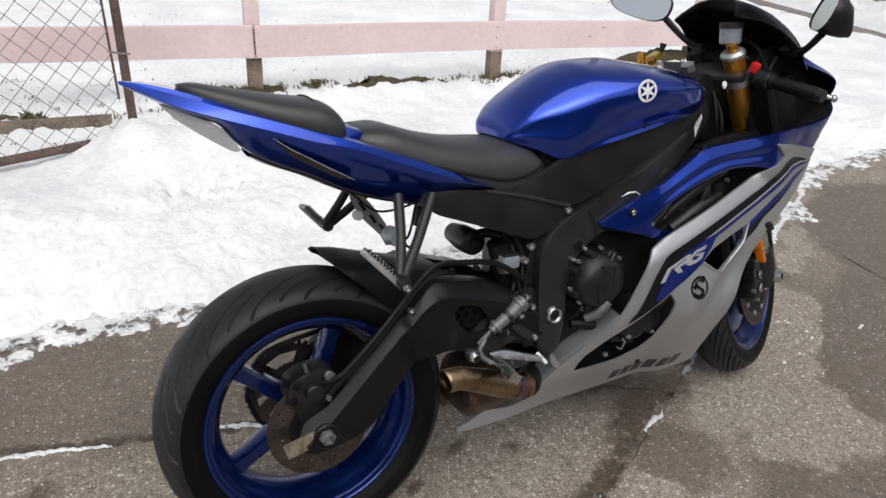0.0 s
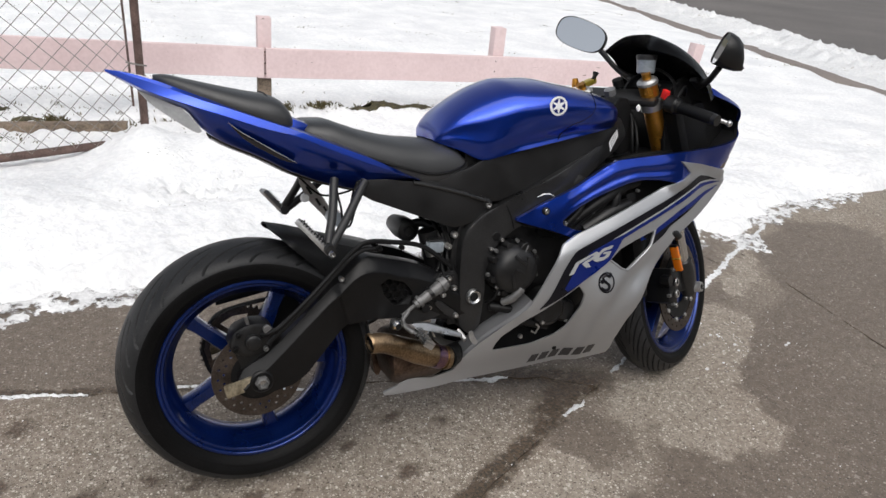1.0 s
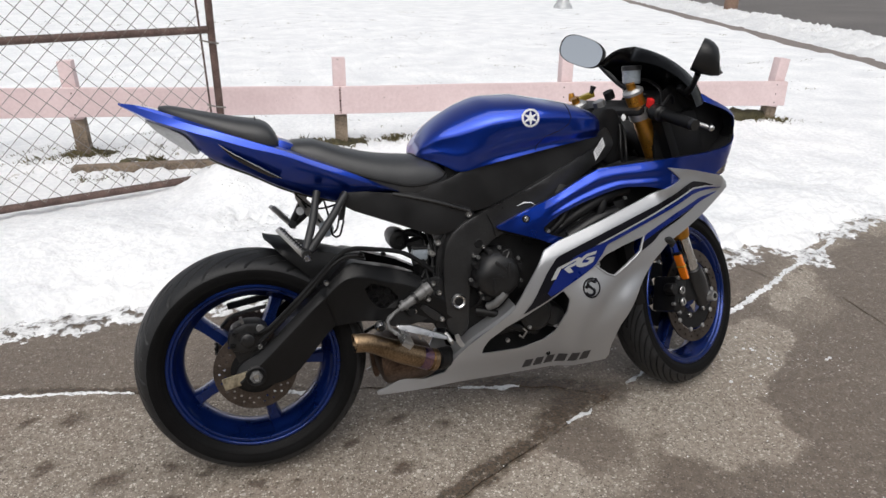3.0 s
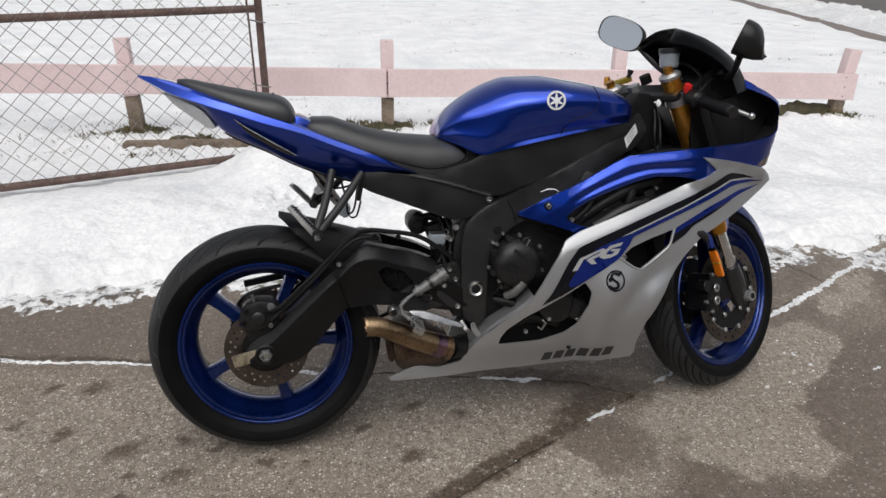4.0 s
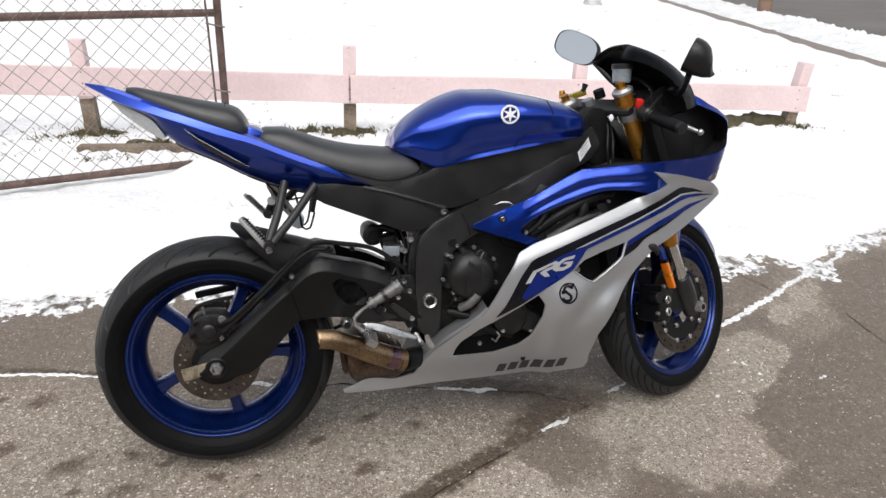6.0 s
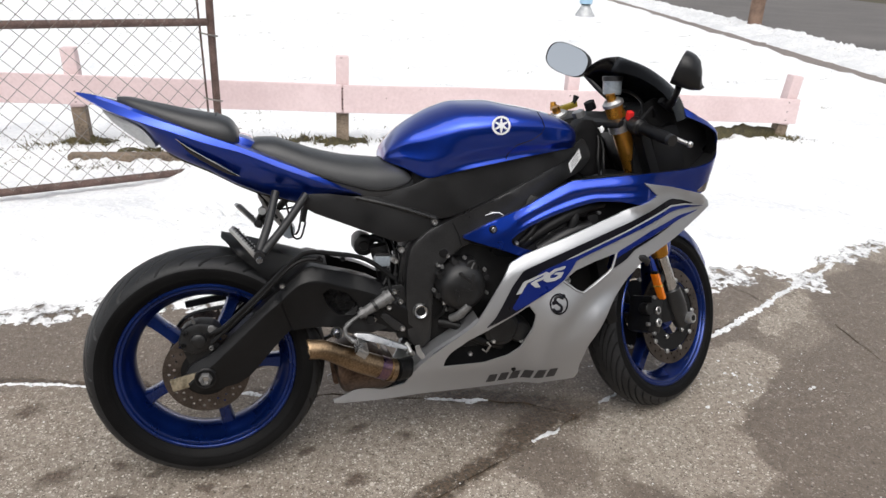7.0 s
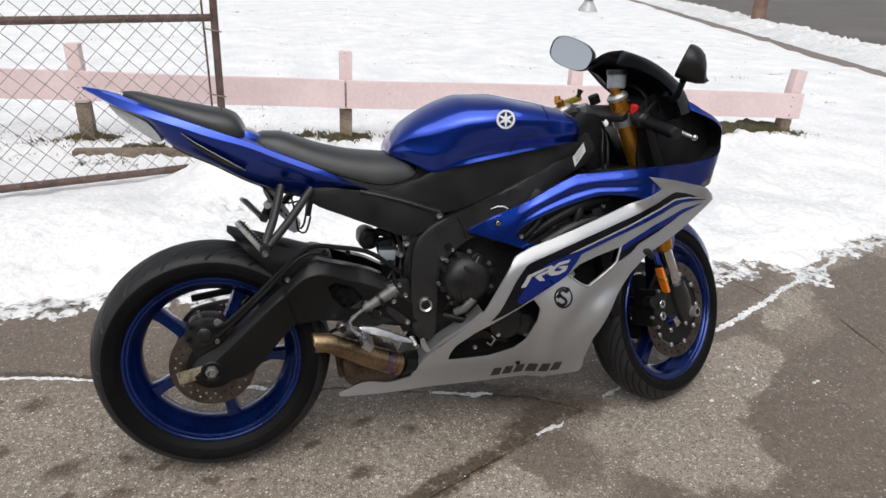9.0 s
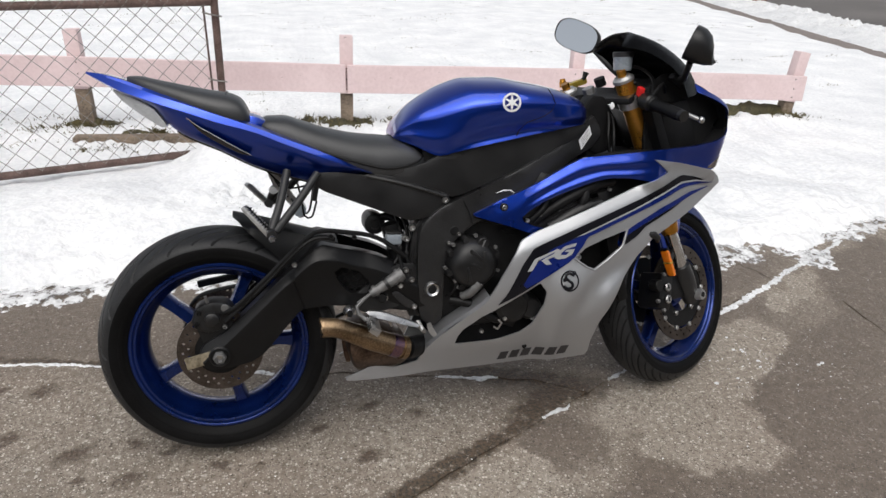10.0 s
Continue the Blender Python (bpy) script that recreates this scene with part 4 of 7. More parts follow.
NX, NZ = 60, 21
for k in range(-NZ, NX + NZ):
    for sgn in (1, -1):
        # a zigzag of straight wires that cross each other
        line = []
        for j in range(NZ + 1):
            i = k + sgn * j
            if 0 <= i <= NX:
                line.append(gp(0.06 + i * D, 0.11 + j * D, 0.0016 * sgn * (1 if j % 2 else -1) + 0.018))
        if len(line) > 1 and k % 2 == 0:
            tube(line, 0.0019, 5, bm=verts_bm, caps=False, smooth=False)
part("wire_mesh", verts_bm, WIRE, gate, "diamond wire mesh")["kind"] = "stuff"

# ---- the motorcycle: x ahead, y to its left, z up, built upright and leant over as a whole ----
bike = thing("motorcycle", "blue, black and silver sport motorcycle parked on the drive", "motorcycle", m=pose(0, 0, 0.0, -10))
AXLE_R, AXLE_F = Vector((0.0, 0.0, 0.315)), Vector((1.407, 0.065, 0.305))
RAKE = Vector((-math.sin(radians(24)), 0, math.cos(radians(24))))
HEAD = AXLE_F - Vector((math.cos(radians(24)), 0, math.sin(radians(24)))) * 0.03
STEER = Matrix.Translation(HEAD) @ Matrix.Rotation(radians(26.7), 4, RAKE) @ Matrix.Translation(-HEAD)
FORK = (STEER.inverted() @ Vector((1.108, 0.011, 0.958)) - AXLE_F) / 0.70


def both(name, make, mat, label="", sharp=38.0):
    """A part and its twin on the other side."""
    return [part(name, make(s), mat, bike, label, sharp) for s in (-1, 1)]


def tyre(name, profile, split, grooves, sides, front, m, wheel, label):
    """A tyre turned from its section: grooved tread and plain sidewalls."""
    line = smoothed([(p[0], p[1], 0) for p in profile], 0.0022)
    top = max(p[0] for p in profile)
    far = max(abs(q.y) for q in line if q.x >= split)
    rows = []
    for q in [q for q in line if q.x >= split - 0.002]:
        s = abs(q.y) / far
        v = min(1.0, max(0.0, (s - 0.16) / 0.84))
        if front:
            lead, half = -0.50 * (1 - v) ** 1.3, 0.0034 * (1 - 0.30 * v)
        else:
            lead, half = 0.52 * (1 - v) ** 1.25, 0.0046 * (1 - 0.40 * v)
        cut = smoothstep(0.14, 0.20, s) * smoothstep(0.99, 0.95, s)
        row = []
        for k in range(sides):
            a = 2 * math.pi * k / sides
            u = ((a + lead) * grooves / (2 * math.pi) + (0.5 if q.y < 0 else 0.0)) % 1.0
            d = abs(u - 0.5) * 2 * math.pi * top / grooves
            deep = 0.010 * cut * smoothstep(half + 0.0012, half - 0.0004, d)
            # a short second cut between the long ones
            w = (u + 0.5) % 1.0
            d2 = abs(w - 0.5) * 2 * math.pi * top / grooves
            deep = max(deep, (0.0 if front else 0.009) * smoothstep(0.40, 0.46, s) * smoothstep(0.93, 0.88, s) * smoothstep(half + 0.0012, half - 0.0004, d2))
            row.append(((q.x - deep) * math.cos(a), q.y, (q.x - deep) * math.sin(a)))
        rows.append(row)
    bm = bmesh.new()
    grid_faces(bm, rows, closed=True)
    bm.transform(m)
    rubber = part(name, bm, TYRE, wheel, label, 30)
    for sign in (-1, 1):
        wall = [(q.x, q.y) for q in line if q.x < split + 0.001 and q.y * sign > 0]
        # a moulded band round the wall
        mid = len(wall) // 2
        wall = [(r, y + sign * (0.0012 if abs(k - mid) < 3 else 0.0)) for k, (r, y) in enumerate(wall)]
        part("sidewall", revolve(wall, 160, m=m), TYRE_WALL, rubber, "smooth black sidewall")


def rim(rad, half, m):
    """A cast rim: lips, drop centre and inner barrel."""
    outer = [(rad - 0.004, half - 0.008), (rad, half - 0.003), (rad - 0.003, half), (rad - 0.008, half), (rad - 0.0105, half - 0.002), (rad - 0.0125, half - 0.007), (rad - 0.0175, half - 0.0075), (rad - 0.0200, half - 0.010), (rad - 0.0225, half - 0.018), (rad - 0.030, half - 0.034), (rad - 0.042, half - 0.046)]
    back = [(rad - 0.034, half - 0.040), (rad - 0.017, half - 0.024), (rad - 0.016, half - 0.012)]
    p = back + outer + [(rad - 0.046, 0.0)] + [(r, -y) for r, y in outer[::-1]] + [(r, -y) for r, y in back[::-1]] + [(rad - 0.036, 0.0)]
    return revolve(p, 120, m=m, closed=True)


def spoke(angle, r0, r1, w0, w1, d0, d1, m, bend=0.0):
    """One tapered cast spoke from the hub to the rim."""
    rows = []
    for i in range(9):
        t = i / 8
        flare = 0.006 * max(0, t - 0.82) * 5 + 0.006 * max(0, 0.2 - t) * 5
        r, w, d = r0 + (r1 - r0) * t, w0 + (w1 - w0) * t + flare, d0 + (d1 - d0) * t
        side = bend * math.sin(math.pi * t)
        ring = []
        for u, v in ((-1, -0.6), (-0.75, -1), (0.75, -1), (1, -0.6), (1, 0.6), (0.75, 1), (-0.75, 1), (-1, 0.6)):
            ring.append((r, v * d, side + u * w))
        rows.append(ring)
    bm = bmesh.new()
    vs = grid_faces(bm, rows, closed=True)
    bm.faces.new(vs[0]), bm.faces.new(vs[-1][::-1])
    bm.transform(m @ Matrix.Rotation(-radians(angle), 4, "Y"))
    return bm


def drilled_disc(r, inner, y, thick, m, holes):
    """A brake disc with its drillings: a ring cut through by small holes."""
    outer = [(r * math.cos(a), r * math.sin(a)) for a in np.linspace(0, 2 * math.pi, 96, endpoint=False)]
    hole = [[(inner * math.cos(a), inner * math.sin(a)) for a in np.linspace(0, 2 * math.pi, 48, endpoint=False)]]
    for k in range(holes):
        a = 2 * math.pi * k / holes
        for q in ((0.90, 0.0), (0.80, 0.16)) if r > 0.13 else ((0.86, 0.0), (0.74, 0.14)):
            cx, cz = r * q[0] * math.cos(a + q[1]), r * q[0] * math.sin(a + q[1])
            hole.append([(cx + 0.0038 * math.cos(b), cz + 0.0038 * math.sin(b)) for b in np.linspace(0, 2 * math.pi, 8, endpoint=False)])
    vs, fs = cut_sheet(outer, hole, 0.05, soft=False)
    bm = bmesh.new()
    f = [bm.verts.new((v[0], y - thick / 2, v[1])) for v in vs]
    b = [bm.verts.new((v[0], y + thick / 2, v[1])) for v in vs]
    count = {}
    for t in fs:
        bm.faces.new([f[i] for i in t])
        bm.faces.new([b[i] for i in reversed(t)])
        for i, j in zip(t, t[1:] + t[:1]):
            count.setdefault((min(i, j), max(i, j)), []).append((i, j))
    for runs in count.values():
        if len(runs) == 1:
            i, j = runs[0]
            bm.faces.new((f[j], f[i], b[i], b[j]))
    bm.verts.ensure_lookup_table()
    bmesh.ops.delete(bm, geom=[v for v in bm.verts if not v.link_faces], context="VERTS")
    bm.transform(m)
    return bm


# -- rear wheel --
MR = Matrix.Translation(AXLE_R)
REAR_SECTION = [(0.226, -0.066), (0.236, -0.078), (0.256, -0.089), (0.276, -0.0905), (0.292, -0.080), (0.305, -0.055), (0.313, -0.026), (0.3155, 0.0),
                (0.313, 0.026), (0.305, 0.055), (0.292, 0.080), (0.276, 0.0905), (0.256, 0.089), (0.236, 0.078), (0.226, 0.066)]
rear = part("rear_wheel", rim(0.2325, 0.076, MR), BLUE_RIM, bike, "blue cast rear wheel with five spokes")
tyre("tyre", REAR_SECTION, 0.276, 16, 1200, False, MR, rear, "worn black rear tyre with curved grooves")
for k in range(5):
    part("spoke", spoke(66 + 72 * k, 0.045, 0.192, 0.019, 0.0150, 0.030, 0.022, MR), BLUE_RIM, rear)
part("hub", revolve([(0.0, -0.085), (0.036, -0.085), (0.046, -0.07), (0.058, -0.03), (0.058, 0.03), (0.05, 0.07), (0.0, 0.08)], 40, m=MR), BLUE_RIM, rear)
part("brake_disc", drilled_disc(0.110, 0.062, -0.096, 0.005, MR, 22), DISC, rear, "drilled rusty-grey brake disc")
bm = disc(0.066, -0.099, -0.088, m=MR, sides=40)
part("disc_carrier", bm, DARK, rear)
teeth = [((0.107 + (0.006 if k % 4 < 2 else -0.003)) * math.cos(2 * math.pi * k / 172), (0.107 + (0.006 if k % 4 < 2 else -0.003)) * math.sin(2 * math.pi * k / 172)) for k in range(172)]
slots = []
for k in range(5):
    a0 = 2 * math.pi * k / 5 + 0.2
    slots.append([(r * math.cos(a0 + d), r * math.sin(a0 + d)) for r, d in ((0.060, 0), (0.060, 0.35), (0.060, 0.72), (0.088, 0.80), (0.088, 0.4), (0.088, -0.08))])
vs, fs = cut_sheet(teeth, slots, 0.03, soft=False)
bm = bmesh.new()
pv = [bm.verts.new((v[0], 0.098, v[1])) for v in vs]
for t in fs:
    bm.faces.new([pv[i] for i in t])
bmesh.ops.delete(bm, geom=[v for v in bm.verts if not v.link_faces], context="VERTS")
bmesh.ops.solidify(bm, geom=bm.faces[:], thickness=0.006)
bm.transform(MR)
part("sprocket", bm, DISC, rear, "toothed dark rear sprocket")
chain_pts = [(-0.107, 0.101, 0.315), (-0.08, 0.101, 0.39), (0.0, 0.101, 0.425), (0.3, 0.10, 0.455), (0.60, 0.10, 0.478), (0.63, 0.10, 0.455), (0.60, 0.10, 0.43), (0.3, 0.10, 0.30), (0.0, 0.101, 0.207), (-0.08, 0.101, 0.24)]
part("chain_guard", box(0.27, 0.014, 0.020, pose(0.07, 0.112, 0.462, 0, -9), 0.004), PLASTIC, bike)
part("chain", tube([*chain_pts, chain_pts[0]], 0.006, 6, 0.012), ENGINE, bike, "dark drive chain")

def eased(v, k=0.009):
    """A ramp that starts softly at nought."""
    return k * math.log1p(math.exp(max(-30.0, min(30.0, v / k))))


# -- swingarm --
ARM_TOP = along([-0.05, 0.019, 0.108, 0.192, 0.262, 0.285, 0.368, 0.430, 0.520, 0.560], [0.322, 0.374, 0.453, 0.526, 0.583, 0.588, 0.563, 0.543, 0.495, 0.470])


def arm_width(x, z):
    """The arm's flank: a bright shoulder along the top and a flank drawn in below."""
    ridge = ARM_TOP(x) - 0.026 - 0.010 * smoothstep(0.2, 0.3, x)
    w = 0.136 + 0.008 * smoothstep(0.30, 0.0, x) - 0.70 * eased(z - ridge, 0.0015) - 0.14 * eased(ridge - 0.004 - z, 0.003)
    # the forward box stands proud behind a slanting fold, then draws in to the pivot
    return w + 0.007 * smoothstep(-0.003, 0.003, x - 0.223 + 0.30 * (z - 0.42)) - 0.16 * eased(x - 0.300, 0.003)


ARM = [(-0.040, 0.295), (-0.052, 0.320), (-0.037, 0.343), (0.019, 0.374), (0.108, 0.453), (0.192, 0.526), (0.262, 0.583), (0.282, 0.588), (0.368, 0.563), (0.430, 0.543), (0.520, 0.495), (0.560, 0.470),
       (0.560, 0.400), (0.500, 0.385), (0.420, 0.400), (0.345, 0.415), (0.290, 0.424), (0.222, 0.420), (0.205, 0.408), (0.112, 0.306), (0.078, 0.286), (0.020, 0.277), (-0.025, 0.278)]
HOLE = [(0.305, 0.516), (0.323, 0.528), (0.372, 0.511), (0.399, 0.477), (0.391, 0.445), (0.344, 0.451), (0.317, 0.483)]
ARM_FOLDS = [[(x, ARM_TOP(x) - 0.026 - 0.010 * smoothstep(0.2, 0.3, x) + d) for x in np.linspace(-0.03, 0.54, 50)] for d in (0.0, -0.004)]
ARM_FOLDS += [[(0.223 - 0.30 * (z - 0.42) + d, z) for z in np.linspace(0.424, 0.505, 9)] for d in (-0.003, 0.003)]
for s in (-1, 1):
    arm = part("swingarm", panel(ARM, arm_width, s, 0.045, [HOLE], step=0.010, soft=0.10, edge=0.003, lines=ARM_FOLDS), SWING, bike, "satin black cast swingarm", 22)
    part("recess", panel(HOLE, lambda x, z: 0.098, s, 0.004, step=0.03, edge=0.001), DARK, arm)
    for k in range(4):
        for j in range(6):
            x, z = 0.305 + 0.022 * j - 0.011 * (k % 2), 0.452 + 0.019 * k
            if inside((x, z), HOLE):
                part("rib", revolve([(0.0118, -0.004), (0.0118, 0.004), (0.0092, 0.004), (0.0092, -0.004)], 6, m=Matrix.Translation((x, s * 0.106, z)) @ Matrix.Rotation(radians(30), 4, "Y"), closed=True), SWING, arm)
    part("axle_boss", revolve([(0.026, s * 0.136), (0.028, s * 0.145), (0.024, s * 0.148), (0.018, s * 0.146)], 30, m=MR), SWING, arm)
part("cross_brace", box(0.12, 0.20, 0.09, pose(0.40, 0, 0.47, 0, 20), 0.02), SWING, bike)
axle = part("rear_axle", tube([(0, -0.150, 0.315), (0, 0.150, 0.315)], 0.010, 12, smooth=False), STEEL, bike)
part("axle_nut", revolve([(0.008, -0.142), (0.017, -0.142), (0.017, -0.155), (0.0145, -0.159), (0.011, -0.160), (0.009, -0.148), (0.0, -0.146)], 6, m=MR), STEEL_DULL, axle)
part("axle_ring", revolve([(0.022, -0.139), (0.024, -0.142), (0.022, -0.146), (0.012, -0.146)], 28, m=MR), ENGINE, axle)
both("chain_adjuster", lambda s: box(0.080, 0.010, 0.032, pose(-0.046, s * 0.136, 0.308, 0, -12), 0.003), TARNISH, "tarnished adjuster plate")

# -- rear caliper and hose --
cal = part("rear_caliper", panel([(-0.066, 0.402), (-0.052, 0.440), (-0.015, 0.458), (0.022, 0.452), (0.044, 0.428), (0.034, 0.398), (0.008, 0.378), (-0.030, 0.372), (-0.055, 0.380)], lambda x, z: 0.126 - 0.25 * abs(x + 0.01), -1, 0.055, step=0.02, edge=0.008), ENGINE, bike, "dark grimy rear brake caliper")
part("caliper_piston", revolve([(0.0, -0.139), (0.014, -0.139), (0.018, -0.136), (0.020, -0.120), (0.0, -0.120)], 28, m=Matrix.Translation((-0.012, 0, 0.412))), ENGINE, cal)
for x, z in ((-0.052, 0.398), (0.030, 0.436), (-0.044, 0.430), (0.018, 0.388)):
    part("caliper_bolt", bolt(x, -0.121, z, 0.0065, 0.007), STEEL_DULL if x > 0 else DARK, cal)
part("bleed_nipple", tube([(-0.020, -0.118, 0.455), (-0.024, -0.122, 0.474)], 0.004, 8, smooth=False), STEEL_DULL, cal)
part("banjo", disc(0.010, -0.122, -0.132, x=0.022, z=0.440, sides=14), STEEL_DULL, cal)
part("caliper_bracket", panel([(-0.06, 0.40), (0.02, 0.43), (0.05, 0.36), (0.03, 0.31), (-0.03, 0.31), (-0.045, 0.36)], lambda x, z: 0.110, -1, 0.010, step=0.03), ENGINE, cal)
part("brake_hose", tube([(0.010, -0.118, 0.425), (0.045, -0.14, 0.440), (0.13, -0.146, 0.515), (0.235, -0.140, 0.610), (0.275, -0.136, 0.628), (0.33, -0.133, 0.622), (0.42, -0.128, 0.600), (0.50, -0.125, 0.540)], 0.0065, 8), CABLE, bike)
part("hose_guide", tube([(0.02, -0.135, 0.405), (0.12, -0.145, 0.495), (0.22, -0.142, 0.590), (0.27, -0.138, 0.612), (0.31, -0.134, 0.604)], 0.006, 8), CABLE, bike)
for x, z in ((0.203, 0.545), (0.30, 0.612), (0.36, 0.607)):
    part("clip", bolt(x, -0.142, z, 0.007, 0.006), STEEL if x < 0.25 else CABLE, bike)

# -- rear hugger: a flat top that slants down from its pointed tail, with a skirt on each side --
rows = []
for i in range(25):
    t = i / 24
    x, z = 0.055 + 0.27 * t, 0.669 - 0.084 * t
    open_ = smoothstep(0.0, 0.22, t)
    near, far = -0.030 - 0.034 * open_, 0.055 + 0.035 * open_
    bx = 0.058 + 0.20 * t
    top = [(x, far, z - 0.017), (x, far * 0.55, z - 0.005), (x, 0.0, z), (x, near * 0.6, z - 0.002), (x, near, z - 0.007)]
    low = Vector((bx, -0.052 - 0.043 * open_, 0.660 - 0.98 * (bx - 0.058)))
    edge = Vector(top[-1])
    skirt = [edge.lerp(low, k) + Vector((0, -0.010 * math.sin(math.pi * k), 0)) for k in (0.06, 0.35, 0.7, 1.0)]
    rows.append([(x + 0.01, far + 0.006, z - 0.030 - 0.03 * open_)] + top + skirt)
bm = bmesh.new()
grid_faces(bm, rows)
bmesh.ops.solidify(bm, geom=bm.faces[:], thickness=0.003)
part("rear_hugger", bm, PLASTIC, bike, "black plastic rear hugger with pointed tail")

# -- rider's and pillion footrests --
for s in (-1, 1):
    hang = part("pillion_bracket", tube([(0.200, s * 0.118, 0.785), (0.178, s * 0.17, 0.715), (0.152, s * 0.215, 0.655)], 0.0105, 10), FRAME, bike, "black forked footrest bracket")
    part("strut", tube([(0.275, s * 0.118, 0.775), (0.215, s * 0.17, 0.705), (0.160, s * 0.215, 0.650)], 0.0105, 10), FRAME, hang)
    part("joint", tube([(0.150, s * 0.195, 0.650), (0.152, s * 0.240, 0.646)], 0.013, 10, smooth=False), FRAME, hang)
    pa, pb = Vector((0.090, s * 0.190, 0.712)), Vector((0.156, s * 0.222, 0.634))
    lie = Matrix.Translation((pa + pb) / 2) @ (pb - pa).to_track_quat("X", "Z").to_matrix().to_4x4()
    peg = part("pillion_footrest", box((pb - pa).length, 0.022, 0.012, lie, 0.004), ALLOY, hang, "folded ribbed alloy footrest")
    part("peg_core", box((pb - pa).length * 0.86, 0.012, 0.004, lie @ pose(0, 0, 0.006), 0.001), DARK, peg)
    for k in range(11):
        for side in (-1, 1):
            part("tooth", box(0.004, 0.005, 0.006, lie @ pose(-0.040 + 0.008 * k, side * 0.008, 0.007), 0.001), STEEL, peg)
    part("joint_bolt", bolt(0.152, s * 0.246, 0.640, 0.008, 0.006, s), STEEL, hang)

# -- plate hanger and wires under the tail --
bm = bmesh.new()
grid_faces(bm, [[(x + 0.78 * w * v, 0.030 - 0.62 * w * v, z + 0.25 * w * v) for v in (-1, -0.4, 0.4, 1)] for x, z, w in ((0.160, 0.775, 0.010), (0.166, 0.755, 0.015), (0.180, 0.732, 0.019), (0.196, 0.706, 0.020), (0.212, 0.684, 0.017), (0.225, 0.662, 0.011), (0.236, 0.634, 0.009))])
bmesh.ops.solidify(bm, geom=bm.faces[:], thickness=0.005)
hanger = part("plate_hanger", bm, PALE_ALLOY, bike, "bent pale alloy bracket hanging under the tail")
for p, q in (((0.172, 0.030, 0.744), (0.184, 0.030, 0.724)), ((0.194, 0.026, 0.712), (0.204, 0.026, 0.694))):
    part("slot", tube([Vector(p) + Vector((-0.002, -0.004, 0.0)), Vector(q) + Vector((-0.002, -0.004, 0.0))], 0.0035, 6), DARK, hanger)
part("signal_lamp", revolve([(0.0, -0.012), (0.010, -0.010), (0.012, 0.0), (0.009, 0.010), (0.0, 0.013)], 18, m=Matrix.Translation((0.164, 0.026, 0.716))), LENS, hanger, "small clouded signal lamp")
part("signal_stub", revolve([(0.0, -0.03), (0.018, -0.03), (0.021, 0.0), (0.018, 0.02), (0.0, 0.024)], 18, m=Matrix.Translation((0.228, -0.01, 0.668))), CUP, hanger)
for k, pts in enumerate(([(0.15, 0.02, 0.77), (0.20, 0.0, 0.725), (0.26, -0.03, 0.735), (0.285, -0.05, 0.755)], [(0.21, 0.02, 0.69), (0.235, 0.0, 0.655), (0.255, -0.03, 0.665), (0.27, -0.05, 0.745)], [(0.225, -0.04, 0.75), (0.235, -0.05, 0.70), (0.24, -0.05, 0.655), (0.26, -0.04, 0.648), (0.275, -0.04, 0.69)])):
    part("wire", tube(pts, 0.0028, 6, 0.01), CABLE, bike)
part("connector", box(0.014, 0.014, 0.045, pose(0.272, -0.05, 0.715, 0, 12), 0.003), PLASTIC, bike)

# -- the tail unit --
ts = [-0.262, -0.235, -0.185, -0.110, -0.076, -0.040, 0.040, 0.120, 0.200, 0.290, 0.360, 0.415]
t_top = along(ts, [1.033, 1.030, 1.018, 0.990, 0.977, 0.965, 0.936, 0.905, 0.872, 0.835, 0.800, 0.772])
t_crease = along(ts, [1.030, 1.016, 0.990, 0.962, 0.950, 0.938, 0.910, 0.886, 0.852, 0.816, 0.790, 0.770])
t_low = along(ts, [1.028, 1.011, 0.981, 0.946, 0.902, 0.876, 0.838, 0.795, 0.765, 0.745, 0.750, 0.765])
t_wide = along(ts, [0.003, 0.022, 0.054, 0.084, 0.095, 0.104, 0.117, 0.124, 0.129, 0.132, 0.132, 0.131])
rows = []
for x in np.linspace(-0.262, 0.415, 60):
    w, zt, zc, zl = t_wide(x), t_top(x), t_crease(x), t_low(x)
    half = [(0.0, zt), (0.45 * w, zt), (0.82 * w, zt - 0.04 * (zt - zc)), (0.93 * w, zt - 0.30 * (zt - zc)), (0.985 * w, zc + 0.10 * (zt - zc)), (w, zc), (0.985 * w, zc - 0.10 * (zc - zl)), (0.89 * w, zc - 0.32 * (zc - zl)),
            (0.74 * w, zc - 0.66 * (zc - zl)), (0.56 * w, zl + 0.04 * (zc - zl)), (0.50 * w, zl), (0.0, zl)]
    rows.append([(x, -y, z) for y, z in half] + [(x, y, z) for y, z in half[-2:0:-1]])
bm = bmesh.new()
vs = grid_faces(bm, rows, closed=True)
bm.faces.new(vs[0]), bm.faces.new(vs[-1][::-1])
tail = part("tail_cowl", bm, BLUE, bike, "glossy blue pointed tail cowl", 28)
for s in (-1, 1):
    part("side_duct", panel([(-0.030, 0.921), (-0.010, 0.905), (0.085, 0.842), (0.118, 0.824), (0.085, 0.832), (0.005, 0.880)], lambda x, z: 0.90 * t_wide(x) + 0.006 - 0.25 * max(0, t_crease(x) - 0.03 - z), s, 0.02, step=0.02), BLACK_GLOSS, tail, "dark slit duct with bright edge")
    part("duct_edge", tube([(-0.030, s * 0.1035, 0.922), (0.0, s * 0.106, 0.898), (0.06, s * 0.108, 0.860), (0.116, s * 0.110, 0.826)], [0.0006, 0.0015, 0.0012, 0.0006], 6), SILVER, tail)
